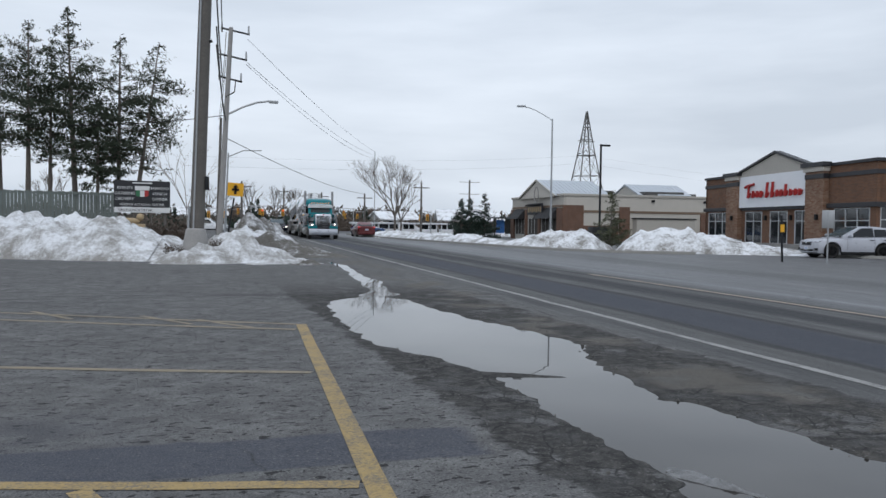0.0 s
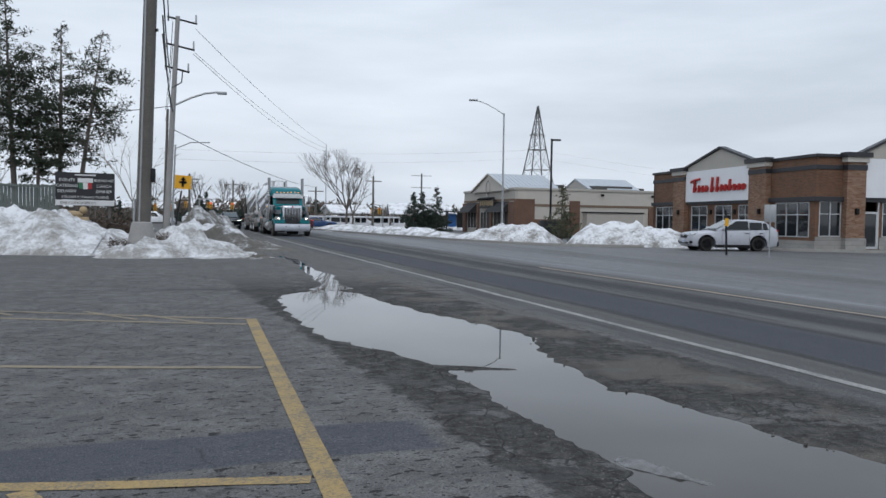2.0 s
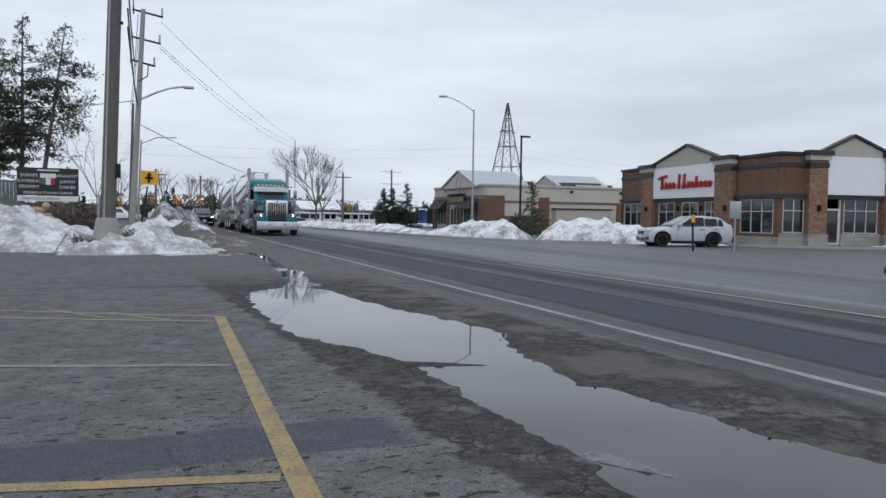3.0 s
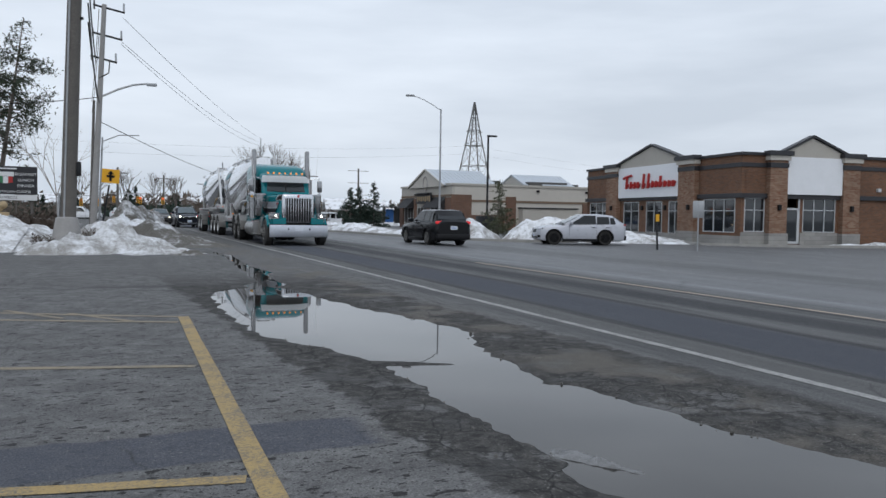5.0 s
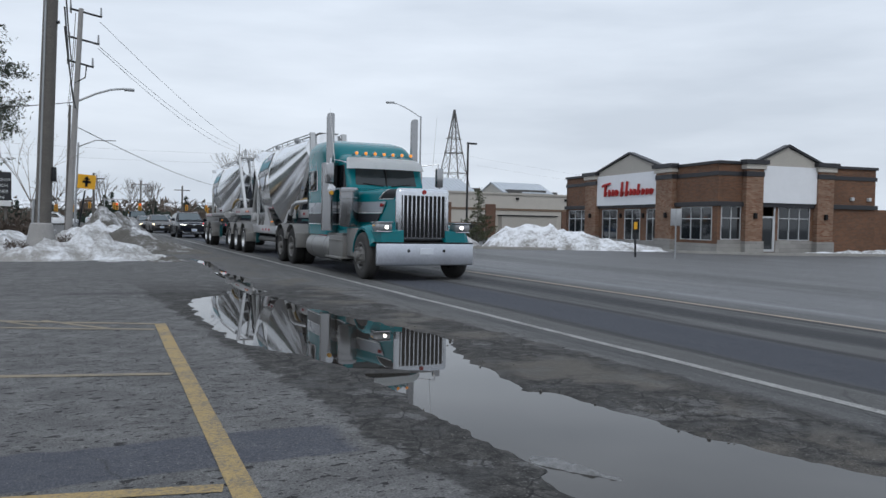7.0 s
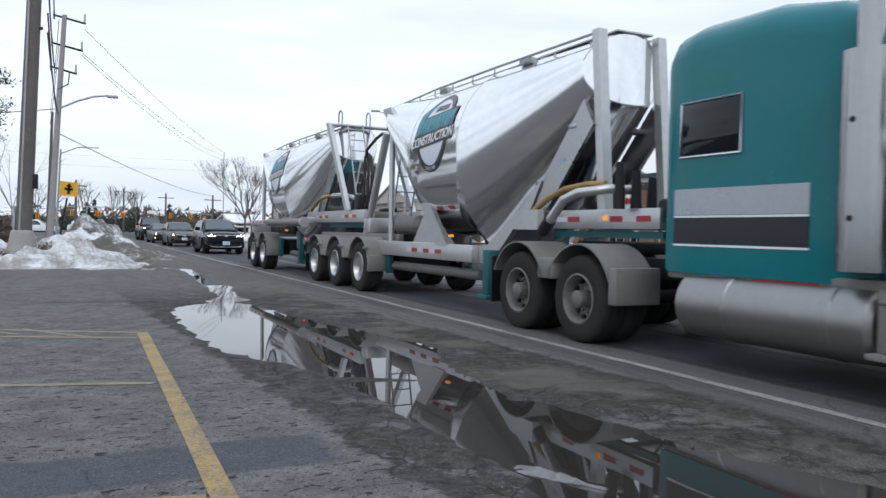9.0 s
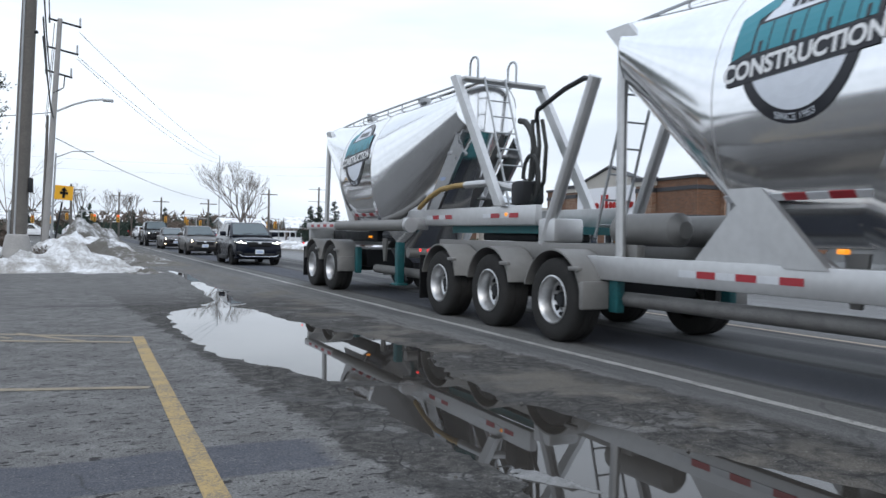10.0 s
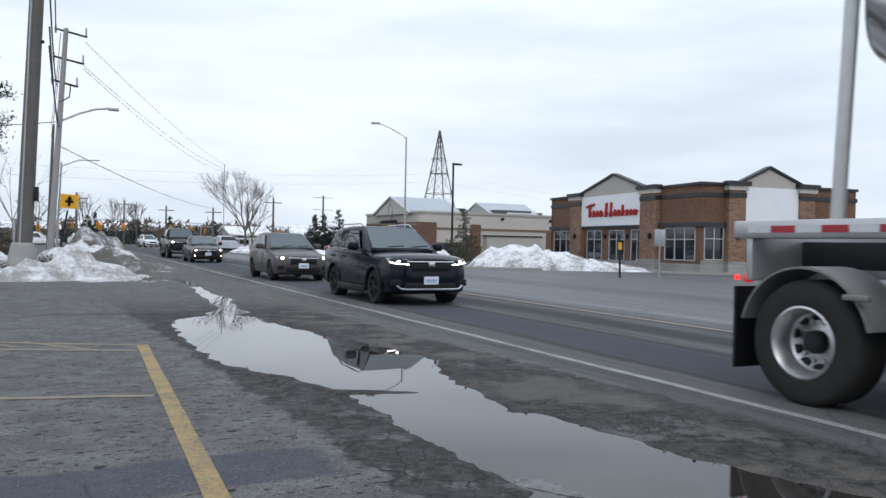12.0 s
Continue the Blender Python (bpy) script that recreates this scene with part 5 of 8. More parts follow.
for i, (x, y, h) in enumerate(((-12, 118, 8), (-4, 124, 9), (2, 132, 8.5), (9, 126, 8), (-24, 112, 9), (7, 145, 9))):
    bare_tree("bare_tree", x, y, -0.2, h, 60 + i, "distant leafless grey-brown tree", BARK, 5)


# ---- far street furniture, houses and lots ----
def house(x, y, w, d, h, rise, mat, rz=0, label="distant house with a snow-covered gable roof"):
    s = thing("house", label, "house", pose(x, y, -0.2, 0, 0, rz), "houses")
    part("wall", box(-w / 2, w / 2, -d / 2, d / 2, 0, h), mat, s, "", 0)
    part("gable", prism([(-d / 2, h), (d / 2, h), (0, h + rise)], -w / 2 + 0.02, w / 2 - 0.02, 'X'), mat, s, "", 0)
    bm = prism([(-d / 2 - 0.4, h - 0.2), (0, h + rise), (0, h + rise + 0.25), (-d / 2 - 0.5, h)], -w / 2 - 0.4, w / 2 + 0.4, 'X')
    prism([(d / 2 + 0.4, h - 0.2), (0, h + rise), (0, h + rise + 0.25), (d / 2 + 0.5, h)], -w / 2 - 0.4, w / 2 + 0.4, 'X', bm)
    part("roof", bm, SNOW_FAR, s, "snow-covered roof", 0)
    n = max(2, int(w / 3.2))
    for i in range(n):
        u = -w / 2 + w * (i + 0.5) / n
        part("window", box(u - 0.5, u + 0.5, -d / 2 - 0.04, -d / 2 - 0.003, 0.9, 2.1), GLASS_SHOP, s, "", 0)
    return s


for x, y, w, d, h, rise, mat, rz in ((-8, 178, 11, 8, 3.0, 1.6, HOUSE_WALL, 5), (-26, 175, 12, 9, 3.0, 1.8, HOUSE_DARK, -8), (6, 185, 9, 8, 3.0, 1.6, HOUSE_DARK, 0),
                                     (30, 150, 8, 7, 2.4, 1.4, HOUSE_WALL, 12), (39, 132, 9, 8, 2.3, 1.7, HOUSE_WALL, -10), (52, 165, 10, 8, 2.6, 1.5, HOUSE_DARK, 0), (-45, 140, 14, 9, 3.5, 2.0, HOUSE_WALL, 0), (15, 190, 9, 8, 3.0, 1.6, HOUSE_WALL, 0)):
    house(x, y, w, d, h, rise, mat, rz)


def traffic_signal(x, y, z, reach, lit):
    s = thing("traffic_signal", "yellow traffic signal on a mast arm", "traffic light", pose(x, y, -0.1), "traffic signals")
    part("mast", tube((0, 0, 0), (0, 0, z + 0.9), 0.07, 0.05, 8), GALV, s)
    part("mast_arm", tube((0, 0, z + 0.7), (reach, 0, z + 0.9), 0.06, 0.05, 6), GALV, s)
    for dx in (reach, reach * 0.35):
        head = part("signal_head", box(dx - 0.17, dx + 0.17, -0.12, 0.12, z - 0.42, z + 0.42, 0.03), SIGNAL_YELLOW, s, "yellow signal housing", 0)
        for k, mat in enumerate((RED_ON if lit else RED_LENS, BLACK, BLACK)):
            part("lens", tube((dx, -0.11, z + 0.26 - k * 0.26), (dx, -0.16, z + 0.26 - k * 0.26), 0.095, 0.095, 10), mat, head)
    return s


for x, y, z, reach, lit in ((-1.5, 112, 2.9, 4.6, False), (1.6, 96, 2.6, 3.8, True), (17.0, 116, 2.9, -4.2, False), (24.6, 98, 2.3, -1.4, False), (-4.5, 100, 2.3, 3.0, False), (20, 125, 2.6, -3.0, False)):
    traffic_signal(x, y, z, reach, lit)


def kiosk(x, y, w):
    s = thing("kiosk", "small white glazed sales kiosk behind the road", "kiosk", pose(x, y, -0.2), "kiosks")
    part("base", box(-w / 2, w / 2, -0.8, 0.8, 0, 0.85, 0.02), WHITE_PAINT, s, "", 0)
    part("glazing", box(-w / 2 + 0.1, w / 2 - 0.1, -0.7, 0.7, 0.85, 1.5), GLASS_SHOP, s, "", 0)
    part("roof", box(-w / 2 - 0.2, w / 2 + 0.2, -1, 1, 1.5, 1.72, 0.03), WHITE_PAINT, s, "white flat roof", 0)
    for u in (-w / 2, 0, w / 2):
        part("post", box(u - 0.06, u + 0.06, -0.82, -0.7, 0, 1.5), WHITE_PAINT, s, "", 0)


for x, y, w in ((16.6, 106, 2.6), (20.2, 105, 2.8), (22.8, 104, 1.7), (25.4, 103, 2.2), (28.4, 104.5, 1.6)):
    kiosk(x, y, w)
s = thing("bus_shelter", "dark-framed shelter with a blue poster panel", "bus shelter", pose(33.6, 94, -0.2))
for x in (-1.5, 1.5):
    part("post", box(x - 0.06, x + 0.06, -0.06, 0.06, 0, 2.4), DARK_STEEL, s, "", 0)
part("roof", box(-1.7, 1.7, -0.8, 0.8, 2.4, 2.55, 0.02), DARK_STEEL, s, "", 0)
part("poster", box(-1.3, -0.2, -0.03, 0.03, 0.5, 2.2), BLUE_PAINT, s, "blue poster panel", 0)
part("pane", box(-0.1, 1.4, -0.02, 0.02, 0.4, 2.3), GLASS_SHOP, s, "", 0)

# slush island and stones in the puddle
rg = random.Random(5)
bm = bmesh.new()
rows = []
for i in range(49):
    u = i / 48
    line = []
    for k in range(19):
        v = k / 9 - 1
        wide = (0.035 + 0.055 * math.sin(math.pi * min(1.0, u * 1.35)) ** 0.7) * (1 - 0.55 * u)
        x, y = 2.19 + 0.27 * u + v * wide * 0.95, 3.63 - 0.56 * u + v * wide * 0.5
        lump = noise.fractal(Vector((x * 14, y * 14, 2.2)), 0.8, 2.1, 5)
        edge = 1 - max(abs(v), abs(2 * u - 1)) ** 3
        line.append(bm.verts.new((x, y, -0.013 + edge * (0.021 + 0.018 * lump))))
    rows.append(line)
for A, B in zip(rows, rows[1:]):
    for k in range(18):
        bm.faces.new((A[k], A[k + 1], B[k + 1], B[k]))
tagged(part("slush_patch", bm, ICE, None), "grey rotting ice stuck in the puddle", "ice", kind="stuff")
bm = bmesh.new()
for i in range(170):
    y = rg.uniform(3.2, 13)
    side = rg.choice((HOLLOW_L, HOLLOW_R))
    x = float(np.interp(y, HOLLOW_Y, side)) + rg.gauss(0.0, 0.22)
    r = rg.uniform(0.004, 0.016)
    bmesh.ops.create_icosphere(bm, subdivisions=1, radius=r, matrix=pose(x, y, height(x, y) + r * 0.3, rg.uniform(0, 180), rg.uniform(0, 90), 0) @ Matrix.Diagonal((1, rg.uniform(0.6, 1), 0.6, 1)))
tagged(part("gravel", bm, GRIT, None, "", 0), "loose grit along the puddle's edge", "gravel", kind="stuff")


# ---- vehicles: shared wheels ----
TYRE_R = 0.52
_mesh_store = {}


def shared(key, make):
    """One mesh for alike pieces."""
    if key not in _mesh_store:
        _mesh_store[key] = make()
    return _mesh_store[key]


def mesh_of(bm, mat, smooth=35):
    me = bpy.data.meshes.new("shape")
    bm.to_mesh(me)
    bm.free()
    me.materials.append(mat)
    me.polygons.foreach_set("use_smooth", [True] * len(me.polygons))
    me.set_sharp_from_angle(angle=radians(smooth))
    return me


def put(name, me, parent, m=None, label=""):
    o = new(name, me)
    o.parent = parent
    if m is not None:
        o.matrix_basis = m
    if label:
        o["label"] = label
    return o


def tyre_mesh(r, w, rim, mat=RUBBER):
    bm = lathe([(rim, -w / 2 + 0.01), (rim + 0.02, -w / 2), (r * 0.90, -w / 2 - 0.005), (r * 0.97, -w / 2 + 0.02), (r, -w / 2 + 0.05), (r, -w * 0.18), (r - 0.012, -w * 0.17), (r - 0.012, -w * 0.12), (r, -w * 0.11),
                (r, w * 0.11), (r - 0.012, w * 0.12), (r - 0.012, w * 0.17), (r, w * 0.18), (r, w / 2 - 0.05), (r * 0.97, w / 2 - 0.02), (r * 0.90, w / 2 + 0.005), (rim + 0.02, w / 2), (rim, w / 2 - 0.01)], 40, 'X', "ab")
    return mesh_of(bm, mat, 40)


def truck_wheel(parent, side, y, style, x=None):
    """side -1 or 1. style: steer, drive or trailer. The wheel turns about its own x axis."""
    x = side * 1.13 if x is None else x
    w = new("wheel")
    w.empty_display_size = 0.1
    w.parent = parent
    w.matrix_basis = pose(x, y, TYRE_R)
    flip = pose(0, 0, 0) if side < 0 else pose(0, 0, 0, 0, 0, 180)
    tw = 0.30 if style != 'trailer' else 0.38
    rim = 0.295
    put("tyre", shared(("tyre", style), lambda: tyre_mesh(TYRE_R, tw, rim, RUBBER_DUSTY if style == 'steer' else RUBBER)), w, flip)
    if style == 'steer':
        prof = [(rim + 0.01, -tw / 2 - 0.005), (rim - 0.01, -tw / 2 - 0.012), (rim - 0.03, -tw / 2 + 0.02), (0.22, -tw / 2 + 0.045), (0.17, -tw / 2 - 0.02), (0.12, -tw / 2 - 0.05), (0.10, -tw / 2 - 0.13), (0.05, -tw / 2 - 0.15)]
        mat = RIM_GREY
    elif style == 'drive':
        prof = [(rim + 0.01, -tw / 2 - 0.005), (rim - 0.012, -tw / 2 - 0.012), (rim - 0.035, -tw / 2 + 0.03), (0.24, -tw / 2 + 0.14), (0.17, -tw / 2 + 0.15), (0.105, -tw / 2 + 0.14), (0.10, -tw / 2 - 0.02), (0.06, -tw / 2 - 0.045)]
        mat = RIM_GREY
    else:
        prof = [(rim + 0.01, -tw / 2 - 0.005), (rim - 0.008, -tw / 2 - 0.012), (rim - 0.035, -tw / 2 + 0.03), (rim - 0.05, -tw / 2 + 0.16), (0.19, -tw / 2 + 0.22), (0.13, -tw / 2 + 0.22), (0.11, -tw / 2 + 0.21), (0.05, -tw / 2 + 0.21)]
        mat = RIM
    put("rim", shared(("rim", style), lambda: mesh_of(lathe(prof, 40, 'X', "a"), mat)), w, flip, "dusty steel rim" if style == 'drive' else "polished aluminium rim")

    def nut():
        bm = bmesh.new()
        d0 = {'steer': -tw / 2 - 0.02, 'drive': -tw / 2 + 0.15, 'trailer': -tw / 2 + 0.22}[style]
        tube((d0 + 0.01, 0.165, 0), (d0 - (0.07 if style == 'steer' else 0.035), 0.165, 0), 0.022, 0.015, 6, bm)
        return mesh_of(bm, RIM if style == 'trailer' else RIM_GREY)
    for i in range(10):
        put("lug_nut", shared(("nut", style), nut), w, flip @ Matrix.Rotation(2 * math.pi * i / 10, 4, 'X'))

    def hole():
        bm = bmesh.new()
        d0 = {'steer': -tw / 2 + 0.028, 'drive': -tw / 2 + 0.125, 'trailer': -tw / 2 + 0.195}[style]
        tube((d0 + 0.02, 0.225, 0), (d0 - 0.015, 0.222, 0), 0.03 if style != 'trailer' else 0.045, 0.03 if style != 'trailer' else 0.045, 12, bm)
        return mesh_of(bm, BLACK)
    for i in range(10):
        put("hand_hole", shared(("hole", style), hole), w, flip @ Matrix.Rotation(2 * math.pi * (i + 0.5) / 10, 4, 'X'))
    if style == 'trailer':
        put("hub", shared("hub", lambda: mesh_of(lathe([(0.10, -tw / 2 + 0.2), (0.095, -tw / 2 + 0.13), (0.07, -tw / 2 + 0.10), (0.03, -tw / 2 + 0.095)], 16), DARK_STEEL)), w, flip, "dark wheel hub")
    if style != 'steer':
        inner = x - side * (0.33 if style == 'drive' else 0.0)
        if style == 'drive':
            put("inner_tyre", shared(("tyre", style), lambda: None), w, pose(inner - x, 0, 0))
    return w


def fender(parent, side, y, r, w, mat, a0=10, a1=170, x=None, thick=0.02, label=""):
    """A rolled mudguard over a wheel, closed at its outer edge by a turned lip."""
    x = side * 1.13 if x is None else x
    secs = []
    for i in range(19):
        a = radians(a0 + (a1 - a0) * i / 18)
        c, s_ = math.cos(a), math.sin(a)
        o, n = r, r - thick
        secs.append([(x - w / 2, y + c * n, TYRE_R + s_ * n), (x - w / 2, y + c * o, TYRE_R + s_ * o), (x + w / 2, y + c * o, TYRE_R + s_ * o), (x + w / 2, y + c * n, TYRE_R + s_ * n)])
    bm = loft(secs)
    return part("fender", bm, mat, parent, label)


# ---- tractor ----
STEER_Y, DRIVE_Y = -0.1, (6.02, 7.38)


def tractor():
    t = thing("tractor_truck", "teal long-nose highway tractor with chrome stacks and grey stripes", "truck", pose(6.72, 63.3, 0))
    rail = bmesh.new()
    for s in (-1, 1):
        box(s * 0.43 - 0.05, s * 0.43 + 0.05, -0.5, 8.4, 0.78, 1.02, 0.01, rail)
    part("chassis_rail", rail, DARK_STEEL, t, "dark chassis rails")
    part("rear_crossmember", box(-0.48, 0.48, 8.38, 8.45, 0.75, 1.05, 0.01), TEAL_DULL, t)
    part("fifth_wheel", box(-0.5, 0.5, 6.1, 7.2, 1.04, 1.2, 0.04), DARK_STEEL, t)
    for y in (STEER_Y, *DRIVE_Y):
        part("axle", tube((-1.1, y, TYRE_R), (1.1, y, TYRE_R), 0.09, 0.09), DARK_STEEL, t)
    wheels = []
    for s in (-1, 1):
        wheels.append(truck_wheel(t, s, STEER_Y, 'steer', s * 1.07))
        for y in DRIVE_Y:
            wheels.append(truck_wheel(t, s, y, 'drive', s * 1.15))
            fender(t, s, y, 0.66, 0.66, ALU_GREY, 22, 158, s * 1.0, label="dusty grey mudguard")
        part("mud_flap", box(s * 1.0 - 0.3, s * 1.0 + 0.3, 8.08, 8.11, 0.3, 0.95), BLACK, t, "black mud flap", 0)
        part("fender_skirt", box(s * 1.0 - 0.32, s * 1.0 + 0.32, 5.30, 5.44, 0.5, 0.92, 0.02), ALU_GREY, t, "dusty grey mudguard flange")
        part("mudguard_link", box(s * 1.0 - 0.33, s * 1.0 + 0.33, 6.52, 6.88, 0.72, 0.98, 0.03), ALU_GREY, t)
    # hood: tapers to the grille
    def hood_section(y, half, zt, zb, r):
        pts = [(-half, zb)]
        for i in range(5):
            a = radians(180 - 90 * i / 4)
            pts.append((-half + r + math.cos(a) * r, zt - r + math.sin(a) * r))
        for i in range(5):
            a = radians(90 - 90 * i / 4)
            pts.append((half - r + math.cos(a) * r, zt - r + math.sin(a) * r))
        pts.append((half, zb))
        return [(x, y, z) for x, z in pts]
    shapes = ((-0.62, 0.52, 2.01, 0.85, 0.12), (-0.2, 0.60, 2.025, 0.9, 0.13), (0.5, 0.74, 2.04, 1.0, 0.15), (1.1, 0.88, 2.045, 1.0, 0.17), (1.55, 0.98, 2.05, 1.0, 0.18))
    hood = loft([hood_section(*q) for q in shapes])
    part("hood", hood, TEAL, t, "glossy teal tapering hood")
    for s in (-1, 1):
        # side stripes on the hood, set just proud of the tapering flank
        def flank(y0, y1, z0, z1, off, slant=0.0):
            f = lambda y: 0.52 + (y + 0.62) * 0.46 / 2.17 + off
            return loft([[(s * (f(y) - 0.02), y, a) for y, a in ((y0 + slant, z0), (y1, z0), (y1, z1), (y0, z1))], [(s * f(y), y, a) for y, a in ((y0 + slant, z0), (y1, z0), (y1, z1), (y0, z1))]])
        part("stripe", flank(-0.12, 1.5, 1.5, 1.74, 0.025, 0.16), STRIPE, t, "silver grey stripe", 0)
        part("stripe", flank(0.1, 1.5, 1.27, 1.46, 0.028, 0.14), STRIPE_DARK, t, "charcoal stripe", 0)
        part("stripe", flank(0.06, 1.5, 1.475, 1.495, 0.029), STRIPE_WHITE, t, "white pinstripe", 0)
        # black intake panel that wraps from the flank over the shoulder of the hood
        cols = []
        for k in range(13):
            col = []
            for e in range(9):
                y = -0.40 + 0.62 * k / 12 - 0.32 * e / 8
                half, zt, r = [float(np.interp(y, [q[0] for q in shapes], [q[c] for q in shapes])) for c in (1, 2, 4)]
                if e < 3:
                    col.append((s * (half + 0.005), y, 1.80 + (zt - r - 1.80) * e / 3))
                else:
                    a = radians(90 * (e - 3) / 5 * 0.72)
                    col.append((s * (half - r + math.cos(a) * (r + 0.005)), y, zt - r + math.sin(a) * (r + 0.005)))
            cols.append(col)
        part("hood_vent", loft(cols, None, False, False), BLACK, t, "black hood intake", 40)
        edge = [cols[k][0] for k in range(13)] + [cols[12][e] for e in range(1, 9)]
        part("vent_trim", pipe(edge, 0.008, 5), STRIPE_WHITE, t, "white pinstripe")
        bm = tube((s * 0.66, 0.05, 1.66), (s * 0.702, 0.05, 1.66), 0.06, 0.06, 16)
        bm.transform(Matrix.Translation((0, 0.05, 1.66)) @ Matrix.Diagonal((1, 1.8, 0.7, 1)) @ Matrix.Translation((0, -0.05, -1.66)))
        part("badge", bm, RED_LENS, t, "small red oval badge")
        # front fender: broad rolled crown over the steer wheel
        secs = []
        for i in range(17):
            a = radians(28 + 140 * i / 16)
            r = 0.66 + 0.02 * math.sin(a)
            y, z = STEER_Y - math.cos(a) * r, TYRE_R + math.sin(a) * r
            k = 0.09
            inner = 0.55
            secs.append([(s * inner, y, z + 0.05 * math.sin(a)), (s * 0.9, y, z + 0.05 * math.sin(a)), (s * 1.14, y, z), (s * 1.20, STEER_Y + (y - STEER_Y) * 0.985, z - k * 0.5), (s * 1.20, STEER_Y + (y - STEER_Y) * 0.95, z - k), (s * 1.16, STEER_Y + (y - STEER_Y) * 0.94, z - k), (s * inner, STEER_Y + (y - STEER_Y) * 0.94, z - k)])
        part("fender", loft(secs), TEAL, t, "rounded teal front fender")
        part("fender_nose", loft([[(s * 0.5, -0.58, 0.84), (s * 1.13, -0.56, 0.86), (s * 1.13, -0.50, 1.10), (s * 0.5, -0.50, 1.22)], [(s * 0.5, -0.88, 0.84), (s * 1.0, -0.84, 0.84), (s * 1.0, -0.82, 1.06), (s * 0.5, -0.86, 1.1)]]), TEAL, t, "")
        pod = part("headlight", box(s * 0.94 - 0.19, s * 0.94 + 0.19, -0.86, -0.50, 1.08, 1.27, 0.07, None, None, 3), LENS, t, "chrome headlamp pod")
        part("lens", box(s * 0.92 - 0.14, s * 0.92 + 0.14, -0.875, -0.84, 1.11, 1.24, 0.015), LENS, pod, "clear headlamp lens")
        part("bulb", tube((s * 0.90, -0.86, 1.17), (s * 0.90, -0.885, 1.17), 0.04, 0.036, 14), LAMP_ON, pod, "lit headlamp bulb")
        part("turn_signal", box(s * 1.115 - 0.018, s * 1.115 + 0.018, -0.76, -0.62, 1.19, 1.215, 0.005), SIGNAL_YELLOW, pod, "amber marker lens")
        part("headlight_rim", box(s * 0.94 - 0.20, s * 0.94 + 0.20, -0.87, -0.49, 1.262, 1.285, 0.01), CHROME, pod, "chrome headlamp brow")
        part("headlight_rim", box(s * 0.94 - 0.18, s * 0.94 + 0.18, -0.85, -0.51, 1.06, 1.085, 0.01), CHROME, pod, "chrome headlamp sill")
        part("headlight_bracket", tube((s * 0.55, -0.5, 1.0), (s * 0.95, -0.58, 1.08), 0.04), CHROME, t)
    # grille
    g = part("grille_surround", box(-0.63, 0.63, -0.80, -0.6, 0.85, 2.03, 0.09, None, None, 3), CHROME, t, "hazy chrome grille surround")
    part("grille_mesh", box(-0.53, 0.53, -0.807, -0.798, 0.95, 1.87), BLACK, g, "dark grille mesh", 0)
    for i in range(11):
        x = -0.5 + i * 0.1
        part("grille_bar", box(x - 0.014, x + 0.014, -0.83, -0.807, 0.95, 1.87, 0.006), CHROME, g, "chrome grille bar")
    part("badge", tube((0, -0.80, 1.95), (0, -0.815, 1.95), 0.05, 0.05, 14), RED_LENS, g, "small red badge")
    b = part("bumper", box(-1.15, 1.15, -0.98, -0.88, 0.34, 0.82, 0.03, None, None, 3), CHROME_SHEET, t, "deep hazy chrome bumper")
    part("bumper_top", box(-1.14, 1.14, -0.97, -0.7, 0.82, 0.845, 0.005), BLACK, b)
    for x in (-0.42, 0.42):
        part("fog_lamp", tube((x, -0.96, 0.66), (x, -0.985, 0.66), 0.035, 0.035, 12), BLACK, b, "dark round bumper hole")
    part("plate", box(-0.16, 0.16, -0.992, -0.982, 0.58, 0.72, 0.004), PLATE, b, "pale number plate", 0)
    part("under_bumper", box(-0.9, 0.9, -0.8, -0.3, 0.4, 0.8), BLACK, t, "")
    # cab and sleeper
    def cab_section(y, half, zb, zt, r):
        pts = [(-half, zb), (-half, (zb + zt) / 2)]
        for i in range(6):
            a = radians(180 - 90 * i / 5)
            pts.append((-half + r + math.cos(a) * r, zt - r + math.sin(a) * r))
        for i in range(6):
            a = radians(90 - 90 * i / 5)
            pts.append((half - r + math.cos(a) * r, zt - r + math.sin(a) * r))
        pts += [(half, (zb + zt) / 2), (half, zb)]
        return [(x, y, z) for x, z in pts]
    cab = loft([cab_section(1.50, 0.99, 0.95, 2.10, 0.10), cab_section(1.62, 1.0, 0.95, 2.25, 0.12), cab_section(1.84, 1.0, 0.95, 2.80, 0.16), cab_section(2.05, 1.0, 0.95, 2.92, 0.2), cab_section(2.5, 1.0, 0.95, 3.0, 0.22), cab_section(2.7, 1.0, 0.95, 3.06, 0.24)])
    part("cab", cab, TEAL, t, "glossy teal day cab")
    sl = loft([cab_section(2.45, 1.02, 0.92, 2.95, 0.25), cab_section(2.62, 1.10, 0.92, 3.16, 0.3), cab_section(2.9, 1.15, 0.92, 3.30, 0.34), cab_section(3.5, 1.15, 0.92, 3.42, 0.34), cab_section(4.4, 1.15, 0.92, 3.43, 0.32), cab_section(4.66, 1.15, 0.92, 3.37, 0.3), cab_section(4.76, 1.11, 0.95, 3.26, 0.26)])
    part("sleeper", sl, TEAL, t, "tall teal sleeper box")
    part("windscreen", loft([[(-0.80, 1.60, 2.14), (0.80, 1.60, 2.14), (0.76, 1.80, 2.68), (-0.76, 1.80, 2.68)], [(-0.80, 1.55, 2.15), (0.80, 1.55, 2.15), (0.76, 1.765, 2.70), (-0.76, 1.765, 2.70)]]), WINDSCREEN_DARK, t, "dark sloping windscreen", 0)
    part("windscreen_divider", pipe([(0, 1.54, 2.14), (0, 1.755, 2.70)], 0.02, 6), BLACK, t)
